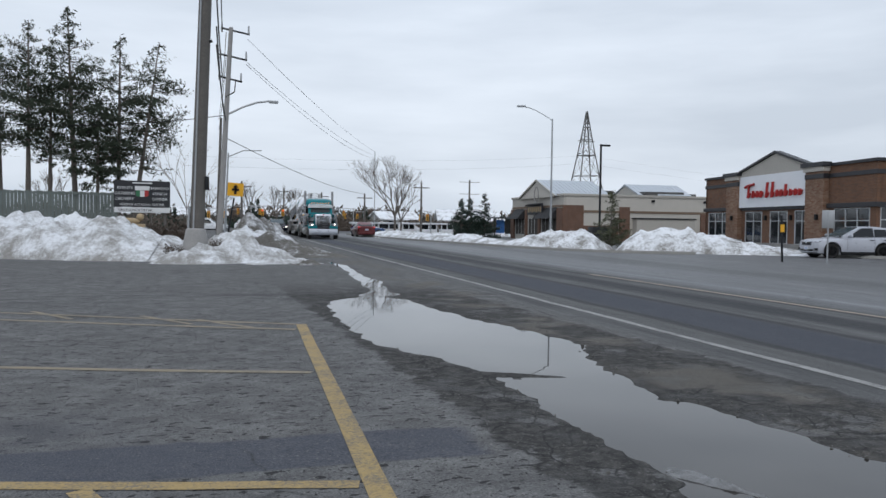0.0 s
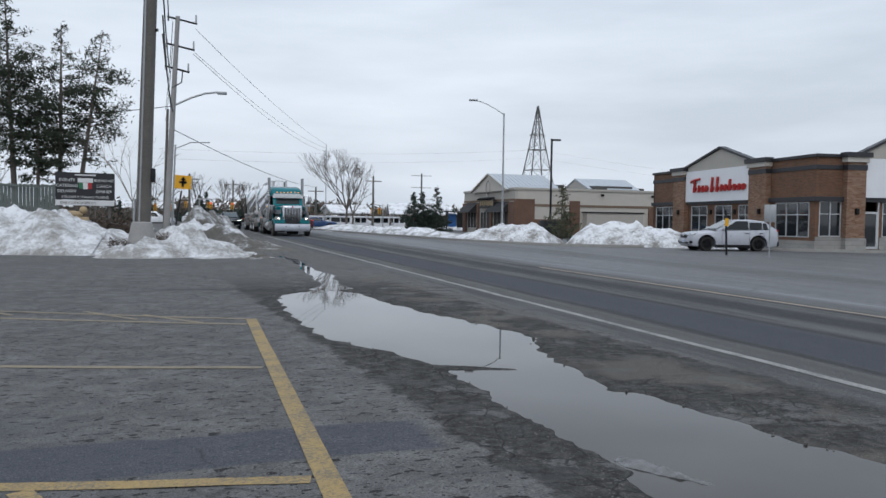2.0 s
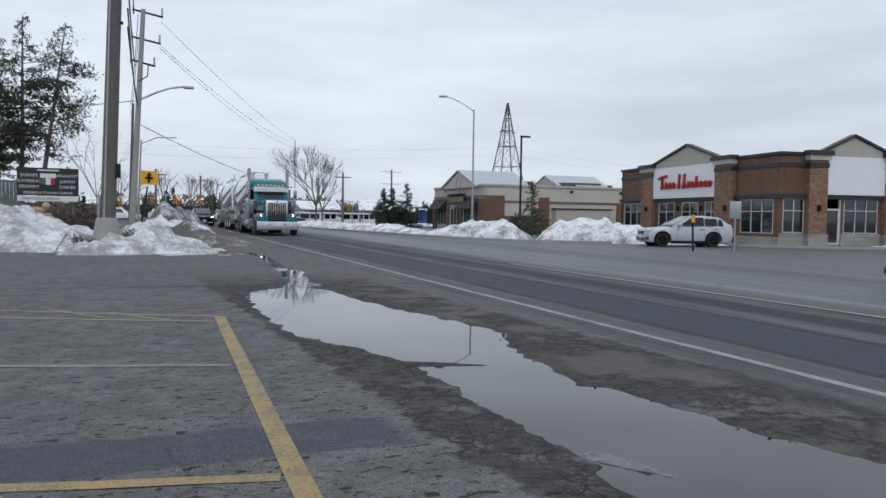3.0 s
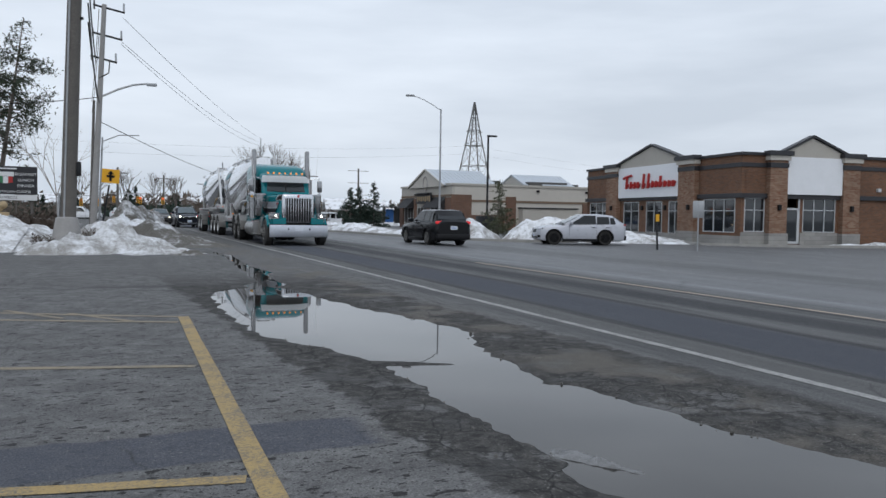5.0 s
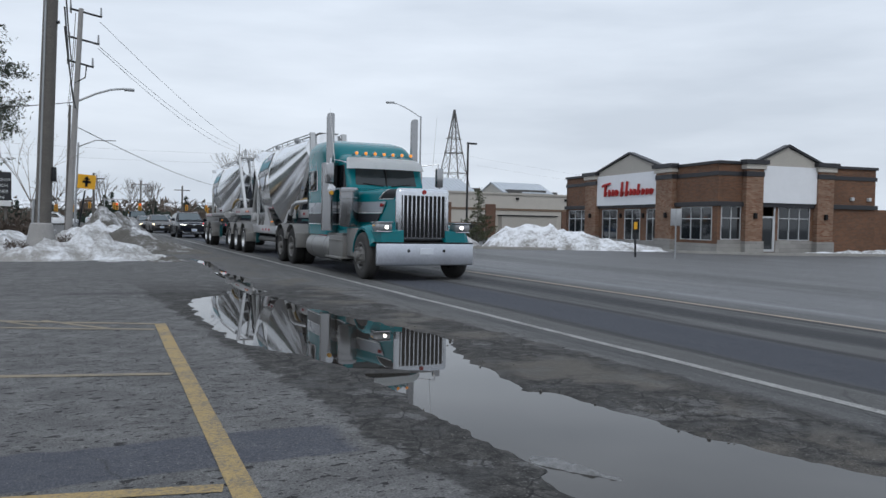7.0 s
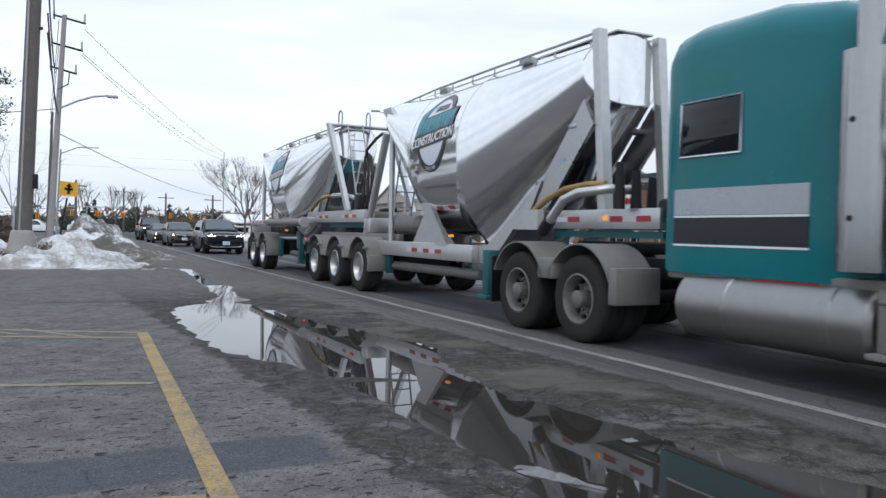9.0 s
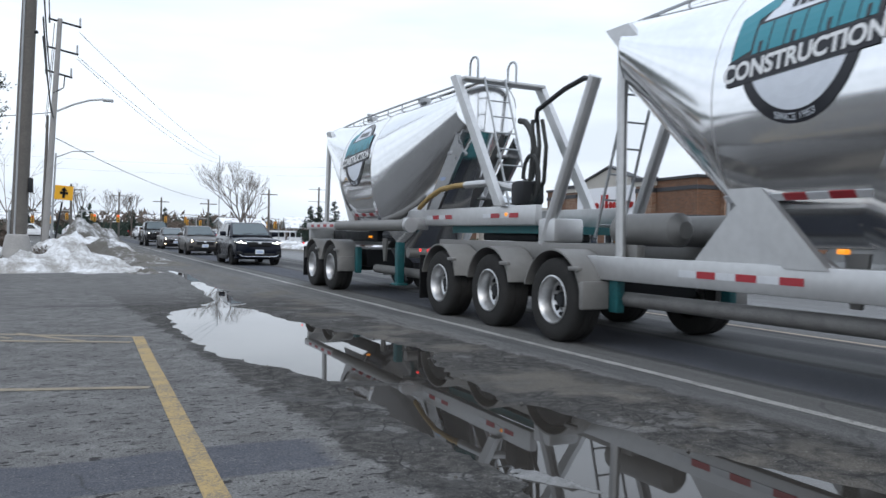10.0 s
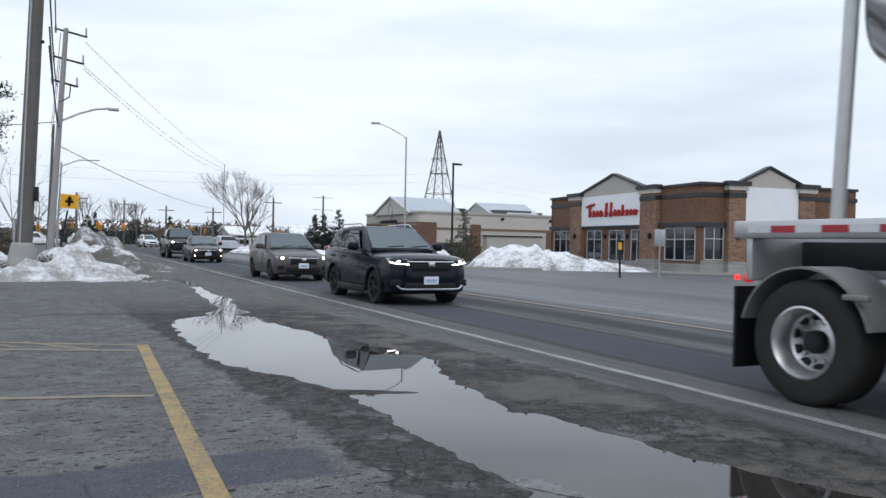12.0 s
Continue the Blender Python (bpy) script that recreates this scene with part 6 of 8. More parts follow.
    for s in (-1, 1):
        part("wiper", pipe([(s * 0.1, 1.52, 2.16), (s * 0.62, 1.57, 2.22)], 0.012, 5), BLACK, t)
    # drop visor: bowed across, its ends turned back along the cab
    vis, n = bmesh.new(), 16
    rows = []
    for z, y, half in ((2.87, 1.76, 0.90), (2.80, 1.62, 0.96), (2.70, 1.50, 1.0), (2.57, 1.43, 1.02)):
        rows.append([vis.verts.new((half * (2 * k / n - 1), y + 0.20 * abs(2 * k / n - 1) ** 4, z)) for k in range(n + 1)])
    for A, B in zip(rows, rows[1:]):
        for k in range(n):
            vis.faces.new((A[k], A[k + 1], B[k + 1], B[k]))
    bmesh.ops.solidify(vis, geom=vis.faces[:], thickness=0.012)
    bmesh.ops.recalc_face_normals(vis, faces=vis.faces[:])
    part("sun_visor", vis, STRIPE_WHITE, t, "pale drop sun visor", 40)
    for i in range(7):
        x = -0.72 + i * 0.24
        c = part("clearance_lamp", tube((x, 2.1, 2.95), (x, 1.78, 2.965), 0.026, 0.046, 12), CHROME, t, "chrome roof lamp body")
        part("lens", tube((x, 1.78, 2.965), (x, 1.735, 2.965), 0.042, 0.02, 12), AMBER, c, "glowing amber lens")
    for s in (-1, 1):
        dw = loft([[(s * 1.0, y, z) for y, z in ((1.72, 2.1), (2.42, 2.1), (2.42, 2.68), (1.86, 2.68))], [(s * 1.012, y, z) for y, z in ((1.72, 2.1), (2.42, 2.1), (2.42, 2.68), (1.86, 2.68))]])
        part("door_window", dw, GLASS, t, "dark door window", 0)
        part("sleeper_window", box(s * 1.155 - 0.012, s * 1.155 + 0.012, 3.77, 4.51, 2.1, 2.6, 0.01), GLASS, t, "dark sleeper window")
        fr = bmesh.new()
        pipe([(s * 1.16, 3.75, 2.08), (s * 1.16, 4.53, 2.08), (s * 1.16, 4.53, 2.62), (s * 1.16, 3.75, 2.62), (s * 1.16, 3.75, 2.08)], 0.014, 6, fr)
        part("window_trim", fr, CHROME, t, "bright window trim")
        for z0, z1, mat, lab in ((1.5, 1.76, STRIPE, "silver grey stripe"), (1.22, 1.47, STRIPE_DARK, "charcoal stripe"), (1.475, 1.495, STRIPE_WHITE, "white pinstripe"), (1.19, 1.21, STRIPE_WHITE, "white pinstripe")):
            part("stripe", box(min(s * 1.148, s * 1.157), max(s * 1.148, s * 1.157), 3.0, 4.6, z0, z1), mat, t, lab, 0)
            part("stripe", box(min(s * 0.998, s * 1.006), max(s * 0.998, s * 1.006), 1.62, 2.44, z0, z1), mat, t, lab, 0)
        part("door_mark", box(min(s * 1.004, s * 1.012), max(s * 1.004, s * 1.012), 1.75, 2.32, 1.60, 1.675), STRIPE_WHITE, t, "pale door mark", 0)
        part("door_mark", box(min(s * 1.004, s * 1.012), max(s * 1.004, s * 1.012), 1.80, 2.22, 1.55, 1.565), STRIPE_WHITE, t, "pale door mark", 0)
        part("sill", box(s * 1.05 - 0.08, s * 1.05 + 0.08, 1.55, 4.7, 0.86, 0.98, 0.02), ALU_GREY, t, "dusty sill panel")
        part("sill_reflector", box(s * 1.135 - 0.004, s * 1.135 + 0.004, 2.9, 3.6, 0.89, 0.95), RED_TAPE, t, "red and white tape", 0)
        # stacks
        stack_x = -1.19 if s < 0 else 1.09
        st = part("muffler_shield", tube((stack_x, 2.45, 1.04), (stack_x, 2.45, 2.74), 0.215, 0.215, 24), STACK, t, "hazy chrome muffler shield")
        # plain pipe with a rounded mitre at the top
        pipe_rows = []
        for z, cut in ((2.74, 0.0), (3.4, 0.0), (3.99, 0.26)):
            pipe_rows.append([(stack_x + 0.10 * math.cos(a), 2.47 + 0.10 * math.sin(a), z - cut * ((1 + math.sin(a)) / 2) ** 1.8) for a in [2 * math.pi * k / 24 for k in range(24)]])
        part("exhaust_pipe", loft(pipe_rows, None, True, False), STACK, t, "tall chrome exhaust stack with a mitred tip")
        for z in (1.45, 2.2):
            part("shield_slot", tube((stack_x + s * 0.2, 2.45, z), (stack_x + s * 0.218, 2.45, z), 0.025, 0.025, 10), BLACK, st, "")
        part("air_cleaner", lathe([(0.10, 1.15), (0.21, 1.17), (0.225, 1.20), (0.225, 1.80), (0.235, 1.81), (0.235, 1.84), (0.225, 1.85), (0.225, 1.97), (0.235, 1.98), (0.235, 2.03), (0.20, 2.07), (0.08, 2.08)], 28, 'Z'), STACK, t, "round chrome air cleaner").matrix_basis = pose(s * 1.14, 1.03, 0)
        # mirrors
        mr = part("mirror_bracket", pipe([(s * 1.0, 1.72, 2.72), (s * 1.42, 1.62, 2.78), (s * 1.46, 1.60, 2.05), (s * 1.0, 1.7, 2.08)], 0.018, 8), CHROME, t, "chrome mirror bracket")
        part("mirror", box(s * 1.45 - 0.1, s * 1.45 + 0.1, 1.55, 1.68, 2.18, 2.68, 0.04), STACK, mr, "tall mirror housing")
        part("convex_mirror", tube((s * 1.42, 1.54, 2.06), (s * 1.42, 1.64, 2.06), 0.1, 0.06, 14), CHROME, mr, "round convex mirror")
        part("marker_lamp", tube((s * 1.42, 1.52, 1.96), (s * 1.42, 1.6, 1.96), 0.05, 0.05, 12), SIGNAL_YELLOW, mr, "amber mirror lamp")
        part("fuel_tank", lathe([(0.28, 2.36), (0.33, 2.40), (0.335, 2.7), (0.345, 2.71), (0.345, 2.77), (0.335, 2.78), (0.335, 3.8), (0.345, 3.81), (0.345, 3.87), (0.335, 3.88), (0.33, 4.42), (0.27, 4.47)], 26), FUEL_TANK, t, "scuffed aluminium fuel tank").matrix_basis = pose(s * 0.95, 0, 0.62, 0, 0, 90)
        sb = part("step_box", box(s * 1.02 - 0.22, s * 1.02 + 0.22, 1.18, 2.32, 0.42, 0.92, 0.03), ALU_GREY, t, "dusty aluminium step box")
        part("step_tread", box(s * 1.1 - 0.22, s * 1.1 + 0.22, 1.15, 2.35, 0.38, 0.43, 0.01), ALU_GREY, sb, "lower step tread")
        part("step_tread", box(s * 1.1 - 0.16, s * 1.1 + 0.16, 1.2, 2.3, 0.80, 0.84, 0.01), ALU_GREY, sb, "upper step tread")
        part("battery_box", box(s * 1.0 - 0.13, s * 1.0 + 0.13, 0.60, 1.2, 0.46, 1.12, 0.015), ALU_GREY, t, "dusty side panel behind the wheel")
        part("antenna", tube((s * 1.3, 1.7, 2.7), (s * 1.42, 1.75, 4.0), 0.008, 0.004, 5), STRIPE_WHITE, t, "thin whip antenna")
    # behind the sleeper
    part("deck_plate", box(-0.5, 0.5, 4.55, 5.6, 1.02, 1.06), ALU_GREY, t, "", 0)
    part("air_line_stand", tube((0, 4.7, 1.0), (0, 4.7, 2.2), 0.04), DARK_STEEL, t)
    for i in range(3):
        x = -0.2 + i * 0.2
        part("air_line", pipe([(x, 4.7, 1.7), (x - 0.1, 5.0, 1.25), (x - 0.2, 5.5, 1.15), (x - 0.1, 5.8, 1.4)], 0.022, 7), HOSE if i != 1 else RED_LENS, t, "looped air line")
    part("blower", box(-0.6, -0.28, 5.2, 5.5, 1.42, 1.72, 0.06), DARK_STEEL, t, "dark blower unit")
    return t, wheels


TRACTOR, WHEELS = tractor()


# ---- dry bulk trailers ----
BARREL_Z, BARREL_X, BARREL_H = 2.60, 1.29, 1.38


def barrel(a, lift=0.0):
    """A point (x, z) on the round middle of a tank, a radians above its widest line."""
    return (BARREL_X + lift) * math.cos(a), BARREL_Z + (BARREL_H + lift) * math.sin(a)


def tank_ring(y, zc, hz, hx, bulge, seg):
    """One section of the shell; bulge pushes its middle out along y, as a rounded end wall has it."""
    return [(math.cos(a) * hx, y + bulge * math.sin(a) ** 2, zc + math.sin(a) * hz) for a in [2 * math.pi * i / seg for i in range(seg)]]


def logo_on(parent, y_mid, side):
    """A round company mark laid on the barrel: plain shapes, the generic word lettered."""
    def place(u, v, lift=0.0):
        # u runs along the barrel, v is the arc length upward from the widest line
        x, z = barrel((v + 0.18) / BARREL_H, 0.006 + lift)
        return Vector((side * x, y_mid + 0.82 * u * (1 if side < 0 else -1) * -1, z))

    v0 = 0.22
    ring = bmesh.new()
    n = 48
    for i in range(n):
        a, b = 2 * math.pi * i / n, 2 * math.pi * (i + 1) / n
        q = [ring.verts.new(place(math.cos(x) * r * 0.74, v0 + math.sin(x) * r * 0.72, 0.004)) for x, r in ((a, 1.0), (b, 1.0), (b, 0.84), (a, 0.84))]
        ring.faces.new(q)
    part("logo_ring", ring, STRIPE_DARK, parent, "dark logo ring", 0)
    disc = bmesh.new()
    for k in range(6):
        for i in range(n):
            a, b = 2 * math.pi * i / n, 2 * math.pi * (i + 1) / n
            r0, r1 = k / 6 * 0.85, (k + 1) / 6 * 0.85
            q = [disc.verts.new(place(math.cos(x) * r * 0.74, v0 + math.sin(x) * r * 0.72, 0.002)) for x, r in ((a, r1), (b, r1), (b, r0 + 1e-4), (a, r0 + 1e-4))]
            disc.faces.new(q)
    part("logo_disc", disc, PLATE, parent, "pale logo disc", 0)

    def strip(u0, u1, v0_, v1_, lift, mat, label, slant=0.0):
        bm = bmesh.new()
        rows = []
        for i in range(9):
            u = u0 + (u1 - u0) * i / 8
            k = slant * (u - u0)
            rows.append([bm.verts.new(place(u, v0_ + (v1_ - v0_) * j / 4 + k, lift)) for j in range(5)])
        for A, B in zip(rows, rows[1:]):
            for j in range(4):
                bm.faces.new((A[j], A[j + 1], B[j + 1], B[j]))
        return part("logo_shape", bm, mat, parent, label, 0)
    strip(-0.88, 0.88, 0.12, 0.47, 0.006, BOARD_BLACK, "dark outline of the teal marks", 0.06)
    strip(-0.88, -0.42, 0.40, 0.58, 0.006, LOGO_TEAL, "", 0.5)
    strip(-0.86, -0.62, 0.14, 0.58, 0.009, LOGO_TEAL, "teal logo mark", 0.3)
    strip(-0.90, 0.90, -0.10, 0.13, 0.007, STRIPE_DARK, "dark logo band", 0.06)
    for i in range(7):
        u = -0.59 + i * 0.205
        strip(u, u + 0.185, 0.15 + 0.06 * (u + 0.88), 0.44 + 0.06 * (u + 0.88), 0.009, LOGO_TEAL, "teal logo mark", 0.06)
        if i % 2 == 0:
            strip(u + 0.07, u + 0.115, 0.15 + 0.06 * (u + 0.95), 0.26 + 0.06 * (u + 0.95), 0.011, BOARD_BLACK, "", 0.06)
    for i in range(6):
        u = -0.24 + i * 0.1
        strip(u, u + 0.07, 0.57, 0.69, 0.008, STRIPE_DARK, "")
    lettering("lettering", "SINCE 1953", 0.085, PLATE, None, parent, 0.001, wrap=lambda c: place(c.x, c.y - 0.443 + 0.62 * c.x * c.x, 0.012 + c.z), squeeze=1.15)
    lettering("lettering", "CONSTRUCTION", 0.225, BOARD_WHITE, None, parent, 0.001, wrap=lambda c: place(c.x, c.y + 0.015 + 0.06 * c.x + 0.052, 0.011 + c.z), squeeze=1.08, bold=0.007)


LOGO_TEAL = material("teal logo print", (0.02, 0.21, 0.26), 0.4, 0, 0.05, 3)


def bulk_tank(name, label, y0, lip_z, lip_h):
    """The polished tank of one trailer, its front lip at y0."""
    t = thing(name, label, "trailer", pose(6.72, 63.3, 0), "tank trailers")
    seg = 64
    # rounded front lip, round middle, steep rear cone with a rounded lip of its own
    front = tank_ring(y0 + 0.42, lip_z, lip_h, 0.62, -0.28, seg)
    # its lower half is fuller than an ellipse
    front = [(x if z > lip_z else 0.62 * math.copysign(abs(x / 0.62) ** 0.75, x), y, z) for x, y, z in front]
    fore, aft = tank_ring(y0 + 2.75, BARREL_Z, BARREL_H, BARREL_X, 0.0, seg), tank_ring(y0 + 4.65, BARREL_Z, BARREL_H, BARREL_X, 0.0, seg)
    back = tank_ring(y0 + 6.25, 3.46, 0.52, 1.10, 0.42, seg)
    # the front cone runs deeper than the round middle, down to the outlet
    deep = [(x if z > BARREL_Z else BARREL_X * math.copysign(abs(x / BARREL_X) ** 0.85, x), y - 0.3 * max(0.0, (BARREL_Z - z) / BARREL_H) ** 2, z if z > BARREL_Z else BARREL_Z + (z - BARREL_Z) * 1.28) for x, y, z in fore]
    tuck = [(x * 0.8, y0 + 4.0, z if z > BARREL_Z else BARREL_Z + (z - BARREL_Z) * 0.93) for x, y, z in fore]

    def ruled(pairs):
        out = []
        for a, b, n in pairs:
            out += [[tuple(Vector(p).lerp(Vector(q), k / n)) for p, q in zip(a, b)] for k in range(n)]
        return out + [pairs[-1][1]]
    rings = ruled(((fore, aft, 4), (aft, back, 8)))
    part("front_cone", loft(ruled(((front, deep, 14),)), None, True, False), POLISHED, t, "polished slanting front cone", 28)
    low = range(seg // 2, seg + 1)
    part("outlet_cone", loft([[r[i % seg] for i in low] for r in ruled(((deep, tuck, 6),))], None, False, False), POLISHED, t, "polished outlet cone", 28)
    part("tank_shell", loft(rings, None, True, False), POLISHED, t, "mirror-polished aluminium tank", 28)
    # end walls: upright sheets bent round between the upper and the lower lip
    for name_, lip, flip in (("front_head", front, 1), ("rear_head", back, -1)):
        bm = bmesh.new()
        cols = []
        for k in range(seg // 2 + 1):
            p, q = Vector(lip[k]), Vector(lip[-k % seg])
            cols.append([bm.verts.new(p.lerp(q, f / 4)) for f in range(5)])
        for A, B in zip(cols, cols[1:]):
            for f in range(4):
                bm.faces.new((A[f], A[f + 1], B[f + 1], B[f]))
        bmesh.ops.remove_doubles(bm, verts=bm.verts[:], dist=1e-4)
        bmesh.ops.recalc_face_normals(bm, faces=bm.faces[:])
        part(name_, bm, POLISHED, t, "bent polished end wall", 40)
        part("lip_weld", pipe(lip[2:seg // 2 - 1], 0.008, 5), ALU, t, "welded lip")
        part("lip_weld", pipe(lip[seg // 2 + 2:-1], 0.008, 5), ALU, t, "welded lip")
    for dy in (2.76, 4.64):
        bm = bmesh.new()
        pts = []
        for k in range(49):
            x, z = barrel(2 * math.pi * k / 48, 0.002)
            pts.append((x, y0 + dy, z))
        pipe(pts, 0.006, 5, bm)
        part("seam", bm, ALU, t, "welded seam")
    # hopper
    hop = []
    for c, z, ry, rx in ((3.1, 1.35, 0.62, 0.56), (3.1, 1.1, 0.50, 0.46), (3.1, 0.88, 0.34, 0.34), (3.1, 0.70, 0.18, 0.18)):
        hop.append([(math.cos(2 * math.pi * i / 40) * rx, y0 + c + math.sin(2 * math.pi * i / 40) * ry, z) for i in range(40)])
    part("hopper", loft(hop), POLISHED, t, "tapered discharge hopper")
    for s in (-1, 1):
        for dy in (2.62, 3.58):
            part("hopper_fin", prism([(y0 + dy - 0.12, 1.2), (y0 + dy + 0.12, 1.2), (y0 + dy + 0.05, 0.72), (y0 + dy - 0.05, 0.72)], s * 0.62 - 0.02, s * 0.62 + 0.02, 'X'), ALU_GREY, t, "grey hopper bracket", 0)
    part("discharge_valve", tube((0, y0 + 3.1, 0.74), (0, y0 + 3.1, 0.5), 0.17, 0.14, 16), DARK_STEEL, t)
    # broad leg plates on both cheeks and the beam under the front cone
    for s in (-1, 1):
        part("support_leg", prism([(y0 + 1.75, 1.60), (y0 + 1.22, 1.60), (y0 + 0.16, 2.73), (y0 + 0.38, 3.08)], s * 0.58 - 0.03, s * 0.58 + 0.03, 'X'), LEG_ALU, t, "broad aluminium support leg", 0)
        part("leg_gusset", prism([(y0 + 2.05, 1.60), (y0 + 1.6, 1.60), (y0 + 1.3, 2.05)], s * 0.63 - 0.012, s * 0.63 + 0.012, 'X'), ALU, t, "pale gusset plate", 0)
        for by, bz in ((0.62, 2.75), (1.42, 2.02)):
            part("leg_bracket", box(min(s * 0.3, s * 0.62), max(s * 0.3, s * 0.62), y0 + by - 0.09, y0 + by + 0.09, bz - 0.035, bz + 0.035, 0.015), LEG_ALU, t, "aluminium stand-off bracket")
        part("leg_label", box(s * 0.614 - 0.004, s * 0.614 + 0.004, y0 + 0.78, y0 + 0.96, 2.28, 2.34), PLATE_BLUE, t, "small blue label", 0)
        # top rail
        rail = pipe([(s * 0.46, y0 + 0.35, 3.97), (s * 0.68, y0 + 2.6, 3.9), (s * 0.68, y0 + 4.8, 3.9), (s * 0.62, y0 + 6.5, 3.88), (s * 0.62, y0 + 6.56, 3.78)], 0.02, 8)
        for k in range(9):
            yy = y0 + 0.45 + k * 0.74
            rx = float(np.interp(yy - y0, [0.35, 2.6, 4.8, 6.5], [0.46, 0.68, 0.68, 0.62]))
            tube((s * rx, yy, 3.64), (s * rx, yy, 3.88), 0.013, 0.013, 6, rail)
        part("top_rail", rail, GALV, t, "thin walkway rail")

        def tape(y, length):
            a0, a1 = math.asin((1.665 - BARREL_Z) / BARREL_H), math.asin((1.722 - BARREL_Z) / BARREL_H)
            rows = []
            for yy in (y, y + length):
                (xa, za), (xb, zb), (xc, zc), (xd, zd) = barrel(a0, 0.008), barrel(a1, 0.008), barrel(a1, -0.004), barrel(a0, -0.004)
                rows.append([(s * xa, yy, za), (s * xb, yy, zb), (s * xc, yy, zc), (s * xd, yy, zd)])
            return loft(rows)
        for k in range(4):
            part("tape_red", tape(y0 + 2.9 + k * 0.46, 0.24), RED_TAPE, t, "red reflective tape", 0)
            part("tape_white", tape(y0 + 3.14 + k * 0.46, 0.22), WHITE_TAPE, t, "white reflective tape", 0)
        logo_on(t, y0 + 3.72, s)
    part("walkway", box(-0.3, 0.3, y0 + 0.1, y0 + 6.3, 3.965, 3.985), ALU, t, "top walkway", 0)
    for k in (1.9, 4.7):
        part("manhole", tube((0, y0 + k, 3.9), (0, y0 + k, 4.0), 0.3, 0.28, 20), ALU, t, "round top hatch")
        part("hatch_clamp", box(-0.62, -0.46, y0 + k - 0.15, y0 + k + 0.15, 3.82, 3.92, 0.03), GALV, t)
    return t


def side_rail(t, y0, y1, z0, z1, tapes, label="salt-stained aluminium frame rail", xr=0.72):
    for s in (-1, 1):
        part("frame_rail", box(s * xr - 0.06, s * xr + 0.06, y0, y1, z0, z1, 0.012), ALU, t, label)
        for a, b in tapes:
            part("tape_red", box(s * (xr + 0.064) - 0.004, s * (xr + 0.064) + 0.004, a, b, (z0 + z1) / 2 - 0.035, (z0 + z1) / 2 + 0.035), RED_TAPE, t, "red reflective tape", 0)
            part("tape_white", box(s * (xr + 0.064) - 0.004, s * (xr + 0.064) + 0.004, b, b + (b - a), (z0 + z1) / 2 - 0.035, (z0 + z1) / 2 + 0.035), WHITE_TAPE, t, "white reflective tape", 0)


def ladder(t, p, q, w, label="aluminium access ladder"):
    p, q = Vector(p), Vector(q)
    bm = bmesh.new()
    for s in (-1, 1):
        tube(p + Vector((s * w / 2, 0, 0)), q + Vector((s * w / 2, 0, 0)), 0.02, 0.02, 6, bm)
    n = 8
    for i in range(n):
        c = p.lerp(q, (i + 0.5) / n)
        tube(c - Vector((w / 2, 0, 0)), c + Vector((w / 2, 0, 0)), 0.014, 0.014, 6, bm)
    part("ladder", bm, GALV, t, label)


def running_gear(t, ys, rear):
    out = []
    for y in ys:
        part("axle", tube((-1.05, y, TYRE_R), (1.05, y, TYRE_R), 0.075, 0.075), DARK_STEEL, t)
        for s in (-1, 1):
            out.append(truck_wheel(t, s, y, 'trailer', s * 1.11))
            fender(t, s, y, 0.63, 0.5, ALU_GREY, 14, 166, s * 1.08, label="dusty grey mudguard")
            part("fender_bar", box(s * 1.34 - 0.03, s * 1.34 + 0.03, y - 0.62, y - 0.40, 0.90, 0.95, 0.015), ALU_GREY, t)
    for s in (-1, 1):
        part("mud_flap", box(s * 1.08 - 0.25, s * 1.08 + 0.25, rear, rear + 0.03, 0.22, 0.95), BLACK, t, "black mud flap", 0)
        part("front_flange", box(s * 1.08 - 0.25, s * 1.08 + 0.25, ys[0] - 0.66, ys[0] - 0.58, 0.45, 0.78, 0.02), ALU_GREY, t)
        part("tail_lamp", tube((s * 1.15, rear + 0.0, 1.02), (s * 1.15, rear + 0.06, 1.02), 0.04, 0.04, 12), RED_DIM, t, "lit red tail lamp")
        part("side_lamp", tube((s * 1.335, rear - 0.02, 1.03), (s * 1.36, rear - 0.02, 1.03), 0.025, 0.025, 12), RED_ON, t, "lit red marker lamp")
    part("suspension", box(-0.6, 0.6, ys[0] - 0.5, ys[-1] + 0.5, 0.55, 0.95, 0.04), DARK_STEEL, t, "dark axle subframe")
    for y in ys:
        for s in (-1, 1):
            part("hanger", box(s * 0.9 - 0.06, s * 0.9 + 0.06, y - 0.82, y - 0.66, 0.42, 1.0, 0.02), TEAL_DULL, t, "dirty teal suspension hanger")
    return out


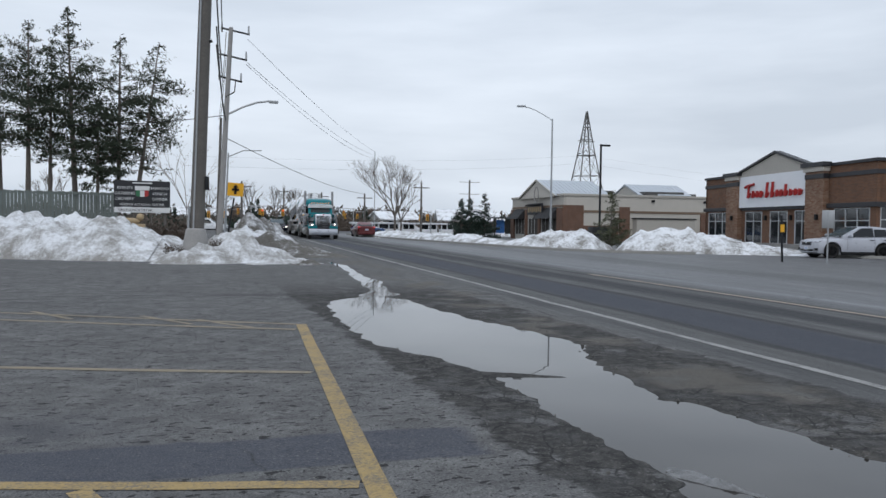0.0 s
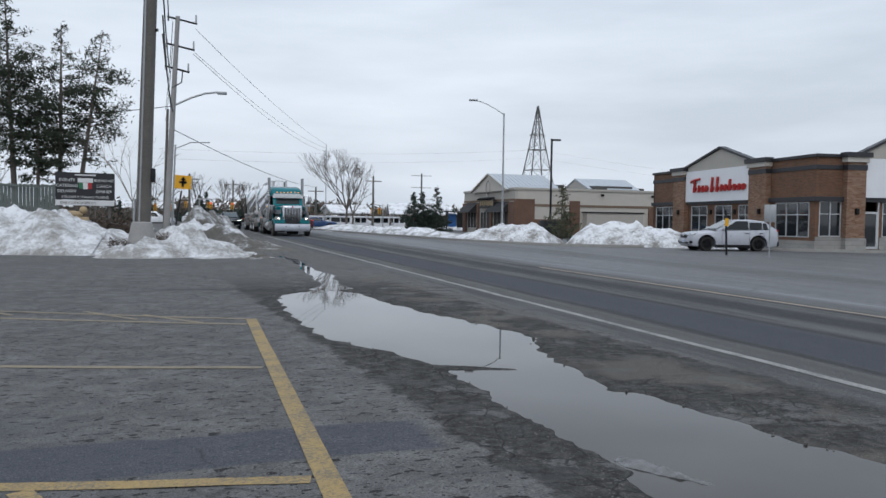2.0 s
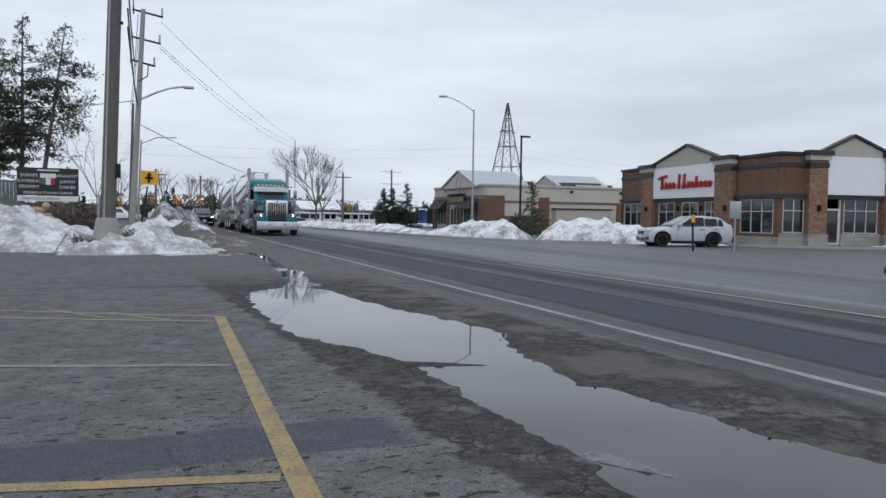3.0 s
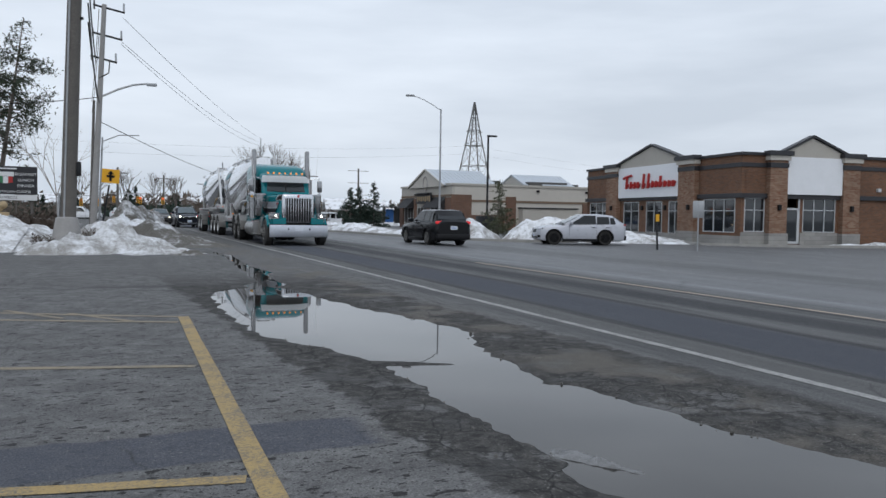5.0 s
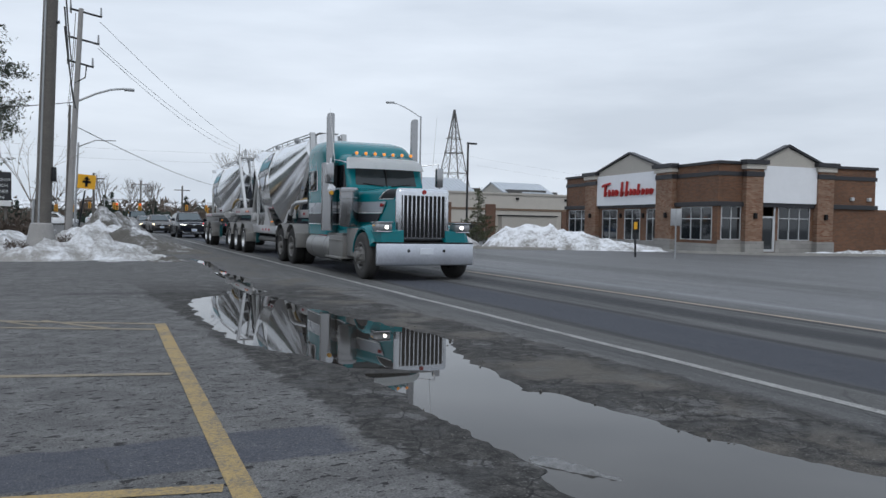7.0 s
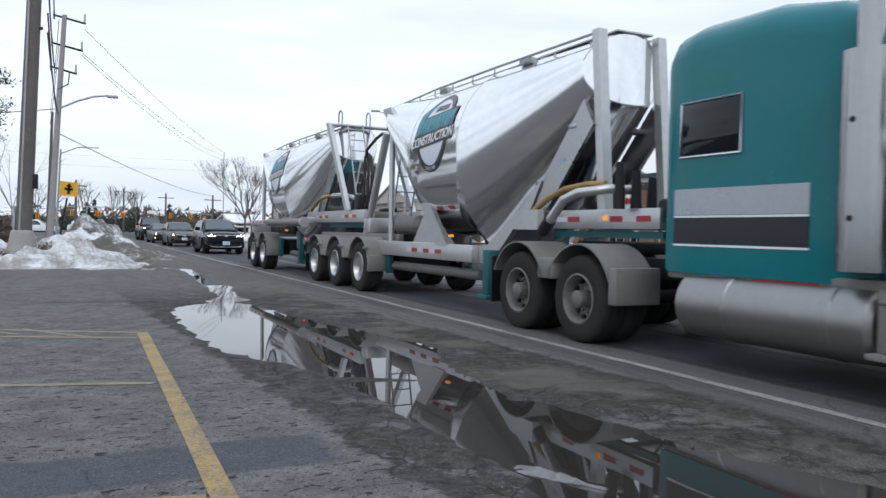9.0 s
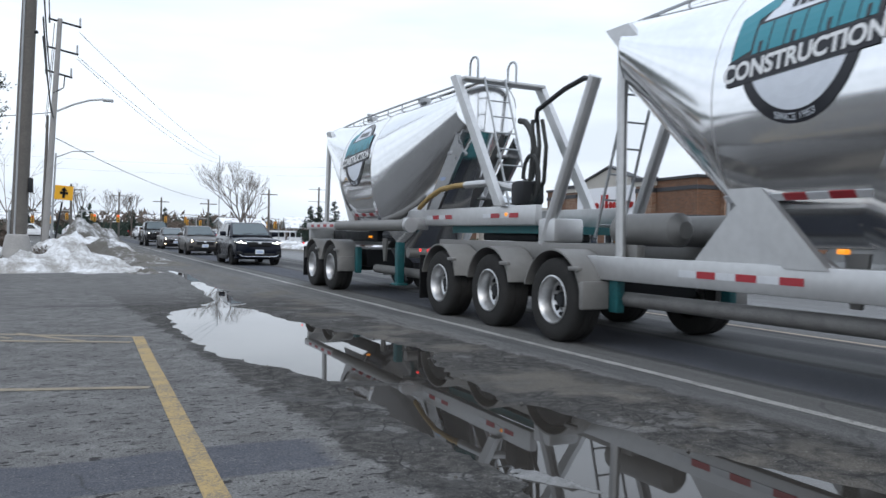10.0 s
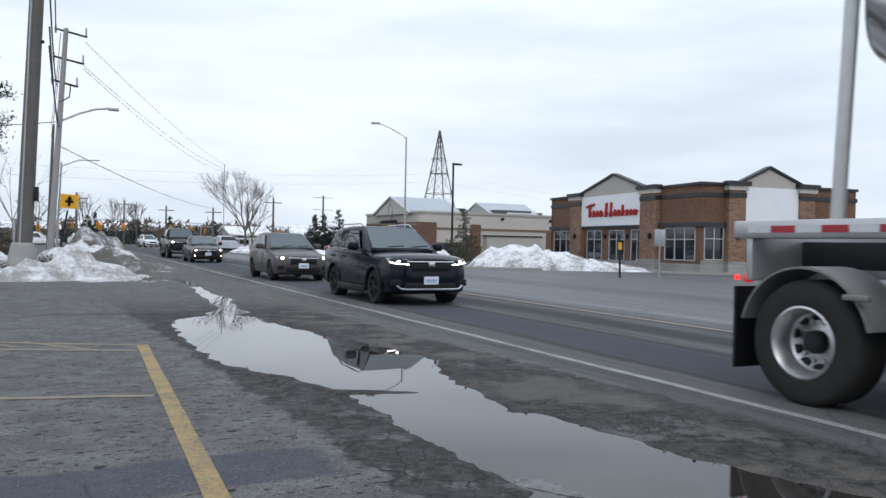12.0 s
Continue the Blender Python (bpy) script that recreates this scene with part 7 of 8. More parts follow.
def lead_trailer():
    t = bulk_tank("tank_trailer", "mirror-polished lead bulk tank trailer on three axles", 6.2, 3.50, 0.48)
    w = running_gear(t, (13.37, 14.98, 16.58), 17.26)
    side_rail(t, 5.0, 7.4, 1.36, 1.61, ((5.15, 5.4), (5.65, 5.9), (6.55, 6.8)), xr=0.6)
    side_rail(t, 8.9, 13.1, 0.80, 1.08, ((10.0, 10.25), (10.5, 10.75), (11.0, 11.25)), xr=0.95)
    for s in (-1, 1):
        part("drop_plate", prism([(7.2, 1.62), (7.75, 1.62), (8.6, 1.10), (9.2, 1.06), (9.2, 0.80), (8.5, 0.80), (7.85, 1.34), (7.2, 1.34)], s * 0.84 - 0.05, s * 0.84 + 0.05, 'X'), ALU, t, "angled frame drop plate", 0)
        part("cradle_plate", prism([(9.75, 1.08), (11.35, 1.08), (10.85, 1.62), (10.6, 1.62)], s * 0.93 - 0.02, s * 0.90 + 0.02, 'X'), ALU, t, "aluminium cradle plate", 0)
        part("front_post", loft([[(s * 0.5 + d, 6.2 + e, 1.58) for d, e in ((-0.07, -0.07), (0.07, -0.07), (0.07, 0.07), (-0.07, 0.07))], [(s * 0.5 + d, 6.42 + e, 3.98) for d, e in ((-0.07, -0.07), (0.07, -0.07), (0.07, 0.07), (-0.07, 0.07))]]), ALU, t, "upright front post", 0)
        part("rear_strut", loft([[(s * 1.02 + d, y, 3.72) for d, y in ((-0.04, 12.35), (0.04, 12.35), (0.04, 12.75), (-0.04, 12.75))], [(s * 0.99 + d, y, 1.05) for d, y in ((-0.04, 9.75), (0.04, 9.75), (0.04, 10.2), (-0.04, 10.2))]]), ALU, t, "sloping rear strut", 0)
        part("rear_post", tube((s * 0.88, 12.65, 3.7), (s * 0.88, 12.6, 1.05), 0.06, 0.06, 10), ALU, t, "upright rear post")
        part("hitch_leg", tube((s * 0.70, 13.40, 3.35), (s * 0.74, 14.42, 1.2), 0.085, 0.085, 10), ALU, t, "sloping frame leg")
        part("landing_leg", box(s * 0.98 - 0.09, s * 0.98 + 0.09, 8.24, 8.43, 0.34, 1.02, 0.015), TEAL_DULL, t, "dirty teal landing leg")
        part("landing_foot", box(s * 0.98 - 0.15, s * 0.98 + 0.15, 8.18, 8.49, 0.28, 0.34, 0.01), TEAL_DULL, t)
        part("bogie_rail", box(s * 0.75 - 0.06, s * 0.75 + 0.06, 12.4, 17.6, 1.0, 1.22, 0.01), ALU_GREY, t, "dusty bogie rail")
        part("rail_apron", box(s * 0.56 - 0.04, s * 0.56 + 0.04, 5.0, 7.2, 1.25, 1.335), TEAL_DULL, t, "", 0)
        part("amber_lamp", tube((s * 0.66, 5.98, 1.5), (s * 0.69, 5.98, 1.5), 0.04, 0.034, 14), AMBER, t, "lit amber marker lamp")
        part("amber_lamp", box(s * 1.0 - 0.05, s * 1.0 + 0.02, 9.59, 9.67, 1.195, 1.24, 0.01), AMBER, t, "lit amber marker lamp")
        part("air_tank", lathe([(0.1, 12.0), (0.2, 12.1), (0.2, 13.1), (0.1, 13.2)], 18), ALU_GREY, t, "grey air tank").matrix_basis = pose(s * 0.45, 0, 1.4, 0, 0, 90)
    part("discharge_pipe", pipe([(-1.1, 6.62, 1.42), (-1.1, 6.28, 1.72), (-1.05, 6.05, 1.80), (-0.8, 5.8, 1.85), (-0.4, 5.7, 1.85)], 0.06, 12), ALU, t, "pale discharge pipe")
    part("pipe_cap", tube((-1.1, 6.75, 1.31), (-1.1, 6.58, 1.46), 0.08, 0.08, 14), DARK_STEEL, t)
    part("discharge_hose", pipe([(-0.72, 7.55, 1.62), (-0.72, 7.2, 1.78), (-0.72, 6.8, 1.89), (-0.72, 6.3, 1.93), (-0.66, 6.0, 1.93)], 0.045, 10), HOSE_TAN, t, "tan discharge hose")
    part("product_line", pipe([(-0.8, 8.9, 0.60), (-0.8, 13.2, 0.58)], 0.085, 12), RIM_GREY, t, "long product pipe")
    part("front_beam", box(-0.55, 0.55, 6.1, 6.3, 1.48, 1.60, 0.02), ALU, t)
    for k in range(3):
        part("valve", tube((-0.3 - 0.25 * k, 5.55, 1.6), (-0.3 - 0.25 * k, 5.55, 2.0 + 0.08 * k), 0.07, 0.05, 10), DARK_STEEL, t, "dark valve body")
    ladder(t, (-0.28, 13.6, 1.3), (-0.28, 12.8, 3.9), 0.42)
    part("hose_arm", pipe([(-0.72, 13.42, 3.30), (-0.72, 13.6, 3.36), (-0.68, 14.1, 3.30), (-0.62, 14.85, 3.12), (-0.6, 14.9, 2.95)], 0.035, 8), DARK_STEEL, t, "black hose gantry arm")
    for k in range(3):
        drop = [Vector((-0.6 + 0.05 * k, 15.0 - 0.05 * k, 3.0)), Vector((-0.62 + 0.05 * k, 14.95 - 0.1 * k, 2.6)), Vector((-0.6 + 0.06 * k, 15.05 - 0.1 * k, 2.1)), Vector((-0.58 + 0.06 * k, 15.0 + 0.1 * k, 1.75)), Vector((-0.4, 15.3 + 0.1 * k, 1.62))]
        part("hose", pipe(drop, 0.03, 8), HOSE, t, "hanging black hose")
    ring = [(-0.62 + 0.02 * i / 12, 15.0 + math.cos(2 * math.pi * i / 24) * 0.2, 2.15 + math.sin(2 * math.pi * i / 24) * 0.34) for i in range(25)]
    part("coiled_hose", pipe(ring, 0.03, 7), HOSE, t, "coiled black hose")
    part("hitch_plate", box(-0.8, -0.3, 14.1, 14.5, 1.22, 1.55, 0.04), ALU, t, "pale hitch plate")
    part("fifth_wheel", box(-0.5, 0.5, 15.0, 16.6, 1.22, 1.34, 0.03), DARK_STEEL, t)
    return t, w


def rear_trailer():
    t = bulk_tank("tank_trailer", "mirror-polished rear bulk tank trailer on two axles", 17.05, 3.54, 0.44)
    w = running_gear(t, (22.26, 23.66), 24.33)
    side_rail(t, 14.6, 19.2, 1.46, 1.75, ((15.05, 15.3), (15.6, 15.85), (17.2, 17.45), (17.7, 17.95)))
    for s in (-1, 1):
        part("a_frame_leg", loft([[(s * 0.84 + d, y, 1.75) for d, y in ((-0.05, 15.38), (0.05, 15.38), (0.05, 15.58), (-0.05, 15.58))], [(s * 0.84 + d, y, 3.98) for d, y in ((-0.05, 16.95), (0.05, 16.95), (0.05, 17.16), (-0.05, 17.16))]]), ALU, t, "sloping A-frame leg", 0)
        part("side_tube", tube((s * 1.14, 18.2, 1.46), (s * 1.14, 22.2, 1.46), 0.108, 0.108, 18), ALU_GREY, t, "long round side tube")
        part("tube_cap", tube((s * 1.14, 18.1, 1.46), (s * 1.14, 18.22, 1.46), 0.135, 0.135, 18), ALU, t)
        part("tube_bracket", box(min(s * 0.7, s * 1.1), max(s * 0.7, s * 1.1), 18.3, 18.6, 1.38, 1.6, 0.02), ALU, t)
        part("rear_rail", box(s * 1.14 - 0.09, s * 1.14 + 0.09, 22.2, 24.48, 1.38, 1.54, 0.02), ALU, t, "rear frame rail")
        for k in range(4):
            part("tape_red", box(s * 1.235 - 0.004, s * 1.235 + 0.004, 22.3 + k * 0.5, 22.55 + k * 0.5, 1.43, 1.49), RED_TAPE, t, "red reflective tape", 0)
            part("tape_white", box(s * 1.235 - 0.004, s * 1.235 + 0.004, 22.55 + k * 0.5, 22.8 + k * 0.5, 1.43, 1.49), WHITE_TAPE, t, "white reflective tape", 0)
        part("rear_strut", loft([[(s * 1.02 + d, y, 3.72) for d, y in ((-0.04, 23.2), (0.04, 23.2), (0.04, 23.5), (-0.04, 23.5))], [(s * 0.99 + d, y, 1.5) for d, y in ((-0.04, 21.35), (0.04, 21.35), (0.04, 21.75), (-0.04, 21.75))]]), ALU, t, "sloping rear strut", 0)
        part("rear_post", tube((s * 0.98, 23.6, 1.5), (s * 0.98, 23.5, 3.5), 0.06, 0.06, 10), ALU, t, "upright rear post")
        part("landing_leg", box(s * 0.98 - 0.07, s * 0.98 + 0.07, 18.9, 19.06, 0.36, 1.14, 0.015), TEAL_DULL, t, "dirty teal landing leg")
        part("landing_foot", box(s * 0.98 - 0.12, s * 0.98 + 0.12, 18.84, 19.12, 0.32, 0.36, 0.01), TEAL_DULL, t)
        part("leg_brace", tube((s * 0.9, 18.8, 0.4), (s * 0.8, 19.8, 1.0), 0.03, 0.03, 6), DARK_STEEL, t)
        part("cradle_plate", prism([(20.9, 1.34), (22.3, 1.34), (21.9, 1.75), (21.4, 1.75)], s * 0.90 - 0.02, s * 0.90 + 0.02, 'X'), ALU, t, "aluminium cradle plate", 0)
        part("amber_lamp", tube((s * 0.78, 15.37, 1.62), (s * 0.81, 15.37, 1.62), 0.028, 0.024, 14), AMBER, t, "lit amber marker lamp")
        part("amber_lamp", box(s * 1.0 - 0.05, s * 1.0 + 0.02, 20.44, 20.51, 1.205, 1.25, 0.01), AMBER, t, "lit amber marker lamp")
        hx = -0.62 if s < 0 else 0.12
        part("hoop", pipe([(hx, 16.95, 3.9)] + [(hx, 16.95 - 0.14 + math.cos(radians(a)) * 0.14, 4.16 + math.sin(radians(a)) * 0.12) for a in range(0, 181, 30)] + [(hx, 16.67, 3.9)], 0.02, 7), GALV, t, "bent grab hoop")
        part("under_rail", box(s * 0.52 - 0.06, s * 0.52 + 0.06, 21.2, 24.26, 1.12, 1.36, 0.01), DARK_STEEL, t, "")
    part("platform", box(-0.8, 0.8, 16.78, 17.08, 3.90, 3.95, 0.01), ALU, t, "top platform")
    ladder(t, (-0.25, 15.85, 1.75), (-0.25, 16.75, 3.95), 0.4)
    part("discharge_hose", pipe([(-0.9, 18.3, 1.78), (-0.9, 17.9, 1.95), (-0.9, 17.4, 2.08), (-0.88, 16.9, 2.12), (-0.84, 16.5, 2.12)], 0.045, 10), HOSE_TAN, t, "tan discharge hose")
    part("discharge_pipe", pipe([(-0.84, 16.6, 2.12), (-0.8, 15.9, 2.12), (-0.6, 15.3, 2.0)], 0.06, 10), ALU, t, "pale air pipe")
    part("loop_hose", pipe([(-0.2, 16.0, 1.9)] + [(-0.2, 15.9 - math.sin(radians(a)) * 0.45 + 0.1, 2.55 - math.cos(radians(a)) * 0.6) for a in range(20, 200, 20)], 0.05, 8), HOSE, t, "large looped black hose")
    part("pump", box(-0.75, -0.35, 15.0, 15.35, 1.76, 2.12, 0.06), DARK_STEEL, t, "dark pump housing")
    part("frame_apron", box(-0.66, 0.66, 14.7, 17.4, 1.34, 1.455), TEAL_DULL, t, "dirty teal coupler plate", 0)
    part("cross_pipe", tube((-1.05, 18.45, 0.95), (1.05, 18.45, 0.95), 0.09, 0.09, 12), ALU_GREY, t, "cross pipe")
    part("product_line", tube((-0.7, 18.3, 0.55), (-0.7, 20.9, 0.55), 0.09, 0.09, 12), RIM_GREY, t, "long product pipe")
    part("rear_beam", box(-1.2, 1.2, 24.28, 24.36, 1.0, 1.5, 0.02), ALU, t, "rear end beam")
    part("plate", box(-0.16, 0.16, 24.365, 24.375, 1.1, 1.25), PLATE, t, "pale number plate", 0)
    return t, w


LEAD, lw = lead_trailer()
REAR, rw = rear_trailer()


# ---- cars ----
def car_body(L, W, H, clear, belt, nose, hood_y, roof0, roof1, deck, boxy=0.0):
    """Closed lower hull with rounded nose and tail, as lofted sections. The car faces -y, its origin under the middle."""
    f, r = -L / 2, L / 2
    w = W / 2
    # along, half width, bottom, shoulder (top of the hull)
    st = [(f, w * 0.62, clear + 0.16, nose - 0.14), (f + 0.05, w * 0.80, clear + 0.06, nose - 0.05), (f + 0.16, w * 0.92, clear + 0.02, nose), (f + 0.42, w * 0.985, clear, nose + 0.05), (hood_y - 0.3, w, clear, belt - 0.07), (hood_y, w, clear, belt - 0.01),
          (0.0, w, clear, belt + 0.02), (r - 1.0, w, clear, belt + 0.05), (r - 0.45, w * 0.985, clear, belt + 0.06), (r - 0.12, w * 0.93, clear + 0.06, deck), (r, w * 0.80, clear + 0.16, deck - 0.10)]
    secs = []
    for y, hw, zb, zt in st:
        mid = zb + (zt - zb) * 0.55
        half = [(0.0, zb), (hw * 0.80, zb), (hw * 0.95, zb + 0.05), (hw * 0.985, zb + 0.16), (hw, mid - 0.05), (hw * 0.992, mid + 0.08), (hw * 0.965, zt - 0.10), (hw * 0.93, zt - 0.035), (hw * 0.82, zt), (hw * 0.4, zt + 0.035), (0.0, zt + 0.045)]
        ring = [(x, y, z) for x, z in half] + [(-x, y, z) for x, z in half[-2:0:-1]]
        secs.append(ring)
    return loft(secs)


def cut_arches(ob, wheels, r):
    """Opens the wheel arches in the hull."""
    for x, y, z in wheels:
        s = 1 if x > 0 else -1
        cutter = bpy.data.objects.new("cutter", mesh_of(tube((x - s * 0.28, y, z), (x + s * 0.3, y, z), r, r, 28), BLACK))
        scene.collection.objects.link(cutter)
        mod = ob.modifiers.new("arch", 'BOOLEAN')
        mod.operation, mod.object, mod.solver = 'DIFFERENCE', cutter, 'EXACT'
        bpy.context.view_layer.update()
        me = bpy.data.meshes.new_from_object(ob.evaluated_get(bpy.context.evaluated_depsgraph_get()))
        ob.modifiers.clear()
        ob.data = me
        bpy.data.objects.remove(cutter)
    ob.data.polygons.foreach_set("use_smooth", [True] * len(ob.data.polygons))
    ob.data.set_sharp_from_angle(angle=radians(30))


def car(name, label, paint, L=4.6, W=1.85, H=1.68, wheelbase=2.66, tyre=0.36, clear=0.22, belt=1.05, nose=0.86, style='suv', lights=LAMP_ON, tails=False, rim=RIM_GREY, rails=True, cladding=True, pickup=False, fast=False):
    c = thing(name, label, "pickup" if pickup else "car", None, "traffic")
    w = W / 2
    f, r = -L / 2, L / 2
    fa = f + (0.88 if style != 'pickup' else 0.95)
    ra = fa + wheelbase
    hood_y = fa + 0.62 if style != 'pickup' else fa + 0.8
    deck = belt + 0.10 if style in ('suv', 'hatch') else belt + 0.06
    body = part("body", car_body(L, W, H, clear, belt, nose, hood_y, 0, 0, deck), paint, c, "painted body shell")
    spots = [(s * w, y, tyre) for s in (-1, 1) for y in (fa, ra)]
    cut_arches(body, spots, tyre * 1.17)
    for x, y, z in spots:
        part("arch_liner", tube((x * 0.72, y, z + 0.02), (x * 0.80, y, z + 0.02), tyre * 1.16, tyre * 1.16, 24), BLACK, c)
    # greenhouse
    top = H
    if style == 'pickup':
        g0, g1, g2, g3 = hood_y + 0.05, hood_y + 0.75, hood_y + 2.35, hood_y + 2.6
    elif style == 'sedan':
        g0, g1, g2, g3 = hood_y, hood_y + 0.95, r - 1.25, r - 0.45
    elif fast:
        g0, g1, g2, g3 = hood_y - 0.15, hood_y + 0.98, r - 0.72, r - 0.10
    else:
        g0, g1, g2, g3 = hood_y - 0.05, hood_y + 0.8, r - 0.62, r - 0.10

    def ring(y0, y1, hw_b, hw_t, z_b, z_t):
        return [(-hw_b, y0, z_b), (-hw_t, y1, z_t - 0.05), (-hw_t * 0.86, y1, z_t), (hw_t * 0.86, y1, z_t), (hw_t, y1, z_t - 0.05), (hw_b, y0, z_b)]
    zb = belt - 0.02
    cabin = loft([ring(g0, g0, w * 0.86, w * 0.80, zb, zb + 0.03), ring(g0 + 0.02, g1, w * 0.90, w * 0.72, zb, top - 0.03), ring((g1 + g2) / 2, (g1 + g2) / 2, w * 0.92, w * 0.74, zb, top), ring(g2, g2, w * 0.92, w * 0.72, zb, top - (0.09 if fast else 0.04)), ring(g3, g3 - 0.02, w * 0.86, w * 0.70, zb + 0.04, zb + 0.12)], None, True, True)
    part("roof", cabin, paint, c, "painted roof and pillars")
    # glass, set 6 mm proud of the cabin skin
    k = 0.008

    def quad(pts, n, name, label):
        n = Vector(n).normalized()
        a = [Vector(p) + n * 0.0 for p in pts]
        b = [p + n * k for p in a]
        return part(name, loft([[tuple(p) for p in a], [tuple(p) for p in b]]), WINDSCREEN if name == "windscreen" else GLASS, c, label, 0)
    slope = lambda y: zb + 0.032 + (y - g0) / (g1 - g0) * (top - 0.06 - zb)
    quad([(-w * 0.76, g0 + 0.07, slope(g0 + 0.07)), (w * 0.76, g0 + 0.07, slope(g0 + 0.07)), (w * 0.63, g1 - 0.05, slope(g1 - 0.05)), (-w * 0.63, g1 - 0.05, slope(g1 - 0.05))], (0, -0.6, 0.8), "windscreen", "dark windscreen")
    for s in (-0.35, 0.25):
        part("wiper", pipe([(w * s, g0 + 0.10, slope(g0 + 0.10) + 0.02), (w * (s + 0.42), g0 + 0.14, slope(g0 + 0.14) + 0.02)], 0.008, 5), BLACK, c)
    quad([(w * 0.76, g3 - 0.06, zb + 0.16), (-w * 0.76, g3 - 0.06, zb + 0.16), (-w * 0.62, g2 + 0.05, top - 0.11), (w * 0.62, g2 + 0.05, top - 0.11)], (0, 0.9, 0.3), "rear_window", "dark rear window")
    span = g2 - g1
    cuts = [(g0 + 0.42, g1 + 0.08, g1 + span * 0.42), (g1 + span * 0.45, g1 + span * 0.45, g1 + span * 0.86)] + ([(g1 + span * 0.89, g1 + span * 0.89, g2 + 0.12)] if style in ('suv', 'hatch') else [])
    for s in (-1, 1):
        for i, (a0, a1, b) in enumerate(cuts):
            up = 0.10 if i < 2 else 0.14
            zt = top - up - (0.06 if fast and i else 0)
            fr = lambda z: w * (0.938 - 0.187 * (z - zb) / (top - 0.05 - zb))
            bb = b if i < 2 else b - 0.10
            pts = [(s * fr(zb + 0.05), a0, zb + 0.05), (s * fr(zb + 0.05), b, zb + 0.07), (s * fr(zt), bb, zt), (s * fr(zt), a1 + (0.02 if i else 0.0), zt)]
            quad(pts if s < 0 else pts[::-1], (s, 0, 0.35), "side_window", "dark side window")
        part("window_trim", pipe([(s * w * 0.915, g0 + 0.36, zb + 0.035), (s * w * 0.925, 0.2, zb + 0.035), (s * w * 0.915, g2 + 0.1, zb + 0.06)], 0.012, 6), CHROME if style == 'suv' else BLACK, c, "bright waist trim")
        m = part("mirror", box(s * (w + 0.10) - 0.12, s * (w + 0.10) + 0.12, g0 + 0.36, g0 + 0.52, zb + 0.02, zb + 0.20, 0.05, None, None, 3), paint, c, "door mirror")
        part("mirror_glass", box(s * (w + 0.10) - 0.09, s * (w + 0.10) + 0.09, g0 + 0.52, g0 + 0.526, zb + 0.04, zb + 0.17), GLASS, m, "", 0)
        for y in (g1 + span * 0.34, g1 + span * 0.80):
            part("door_handle", box(s * w - 0.012, s * w + 0.018, y - 0.1, y + 0.1, belt - 0.16, belt - 0.125, 0.008), paint if style != 'suv' else BLACK, c, "door handle")
        for y in (g1 + span * 0.43, g0 + 0.35, g1 + span * 0.9):
            part("door_seam", box(s * w * 0.999 - 0.003, s * w * 0.999 + 0.004, y - 0.004, y + 0.004, clear + 0.2, belt - 0.08), BLACK, c, "", 0)
        if cladding:
            part("sill", box(s * w - 0.05, s * w + 0.006, fa + tyre * 1.2, ra - tyre * 1.2, clear - 0.02, clear + 0.14, 0.02), BLACK, c, "black sill cladding")
            for y in (fa, ra):
                bm = bmesh.new()
                for i in range(14):
                    a, b2 = radians(-8 + 196 * i / 14), radians(-8 + 196 * (i + 1) / 14)
                    q = tyre * 1.2
                    tube((s * (w - 0.005), y + math.cos(a) * q, tyre + math.sin(a) * q), (s * (w - 0.005), y + math.cos(b2) * q, tyre + math.sin(b2) * q), 0.03, 0.03, 6, bm)
                part("arch_trim", bm, BLACK, c, "black wheel arch trim")
        if rails:
            part("roof_rail", pipe([(s * w * 0.64, g1 + 0.1, top - 0.02), (s * w * 0.645, g1 + 0.25, top + 0.045), (s * w * 0.645, g2 - 0.2, top + 0.04), (s * w * 0.63, g2, top - 0.03)], 0.018, 7), CHROME, c, "silver roof rail")
        # lamps
        hl = part("headlight", loft([[(s * w * 0.50, f + 0.06, nose - 0.13), (s * w * 0.90, f + 0.22, nose - 0.09), (s * w * 0.93, f + 0.34, nose + 0.0), (s * w * 0.55, f + 0.12, nose - 0.03)], [(s * w * 0.50, f + 0.01, nose - 0.13), (s * w * 0.92, f + 0.15, nose - 0.09), (s * w * 0.95, f + 0.30, nose + 0.0), (s * w * 0.55, f + 0.05, nose - 0.02)]]), LENS, c, "clear headlamp", 0)
        part("bulb", tube((s * w * 0.74, f + 0.10, nose - 0.065), (s * w * 0.74, f + 0.045, nose - 0.065), 0.022 if style == 'suv' else 0.045, 0.022 if style == 'suv' else 0.045, 12), lights, hl, "lit headlamp bulb")
        if style == 'suv':
            part("light_bar", pipe([(s * w * 0.52, f + 0.0, nose - 0.125), (s * w * 0.74, f + 0.05, nose - 0.115), (s * w * 0.92, f + 0.155, nose - 0.085)], 0.008, 6), lights, hl, "thin lamp bar")
        if style in ('sedan',):
            part("fog_lamp", tube((s * w * 0.76, f + 0.12, nose - 0.36), (s * w * 0.76, f + 0.05, nose - 0.36), 0.05, 0.05, 12), lights, c, "lit fog lamp")
        else:
            part("fog_recess", box(s * w * 0.76 - 0.13, s * w * 0.76 + 0.13, f + 0.02, f + 0.14, clear + 0.19, clear + 0.32, 0.02), BLACK, c, "dark fog lamp recess")
        part("tail_lamp", box(s * w * 0.78 - 0.13, s * w * 0.78 + 0.12, r - 0.18, r - 0.035, belt - 0.06, belt + 0.06, 0.03), RED_DIM if tails else RED_LENS, c, "red tail lamp")
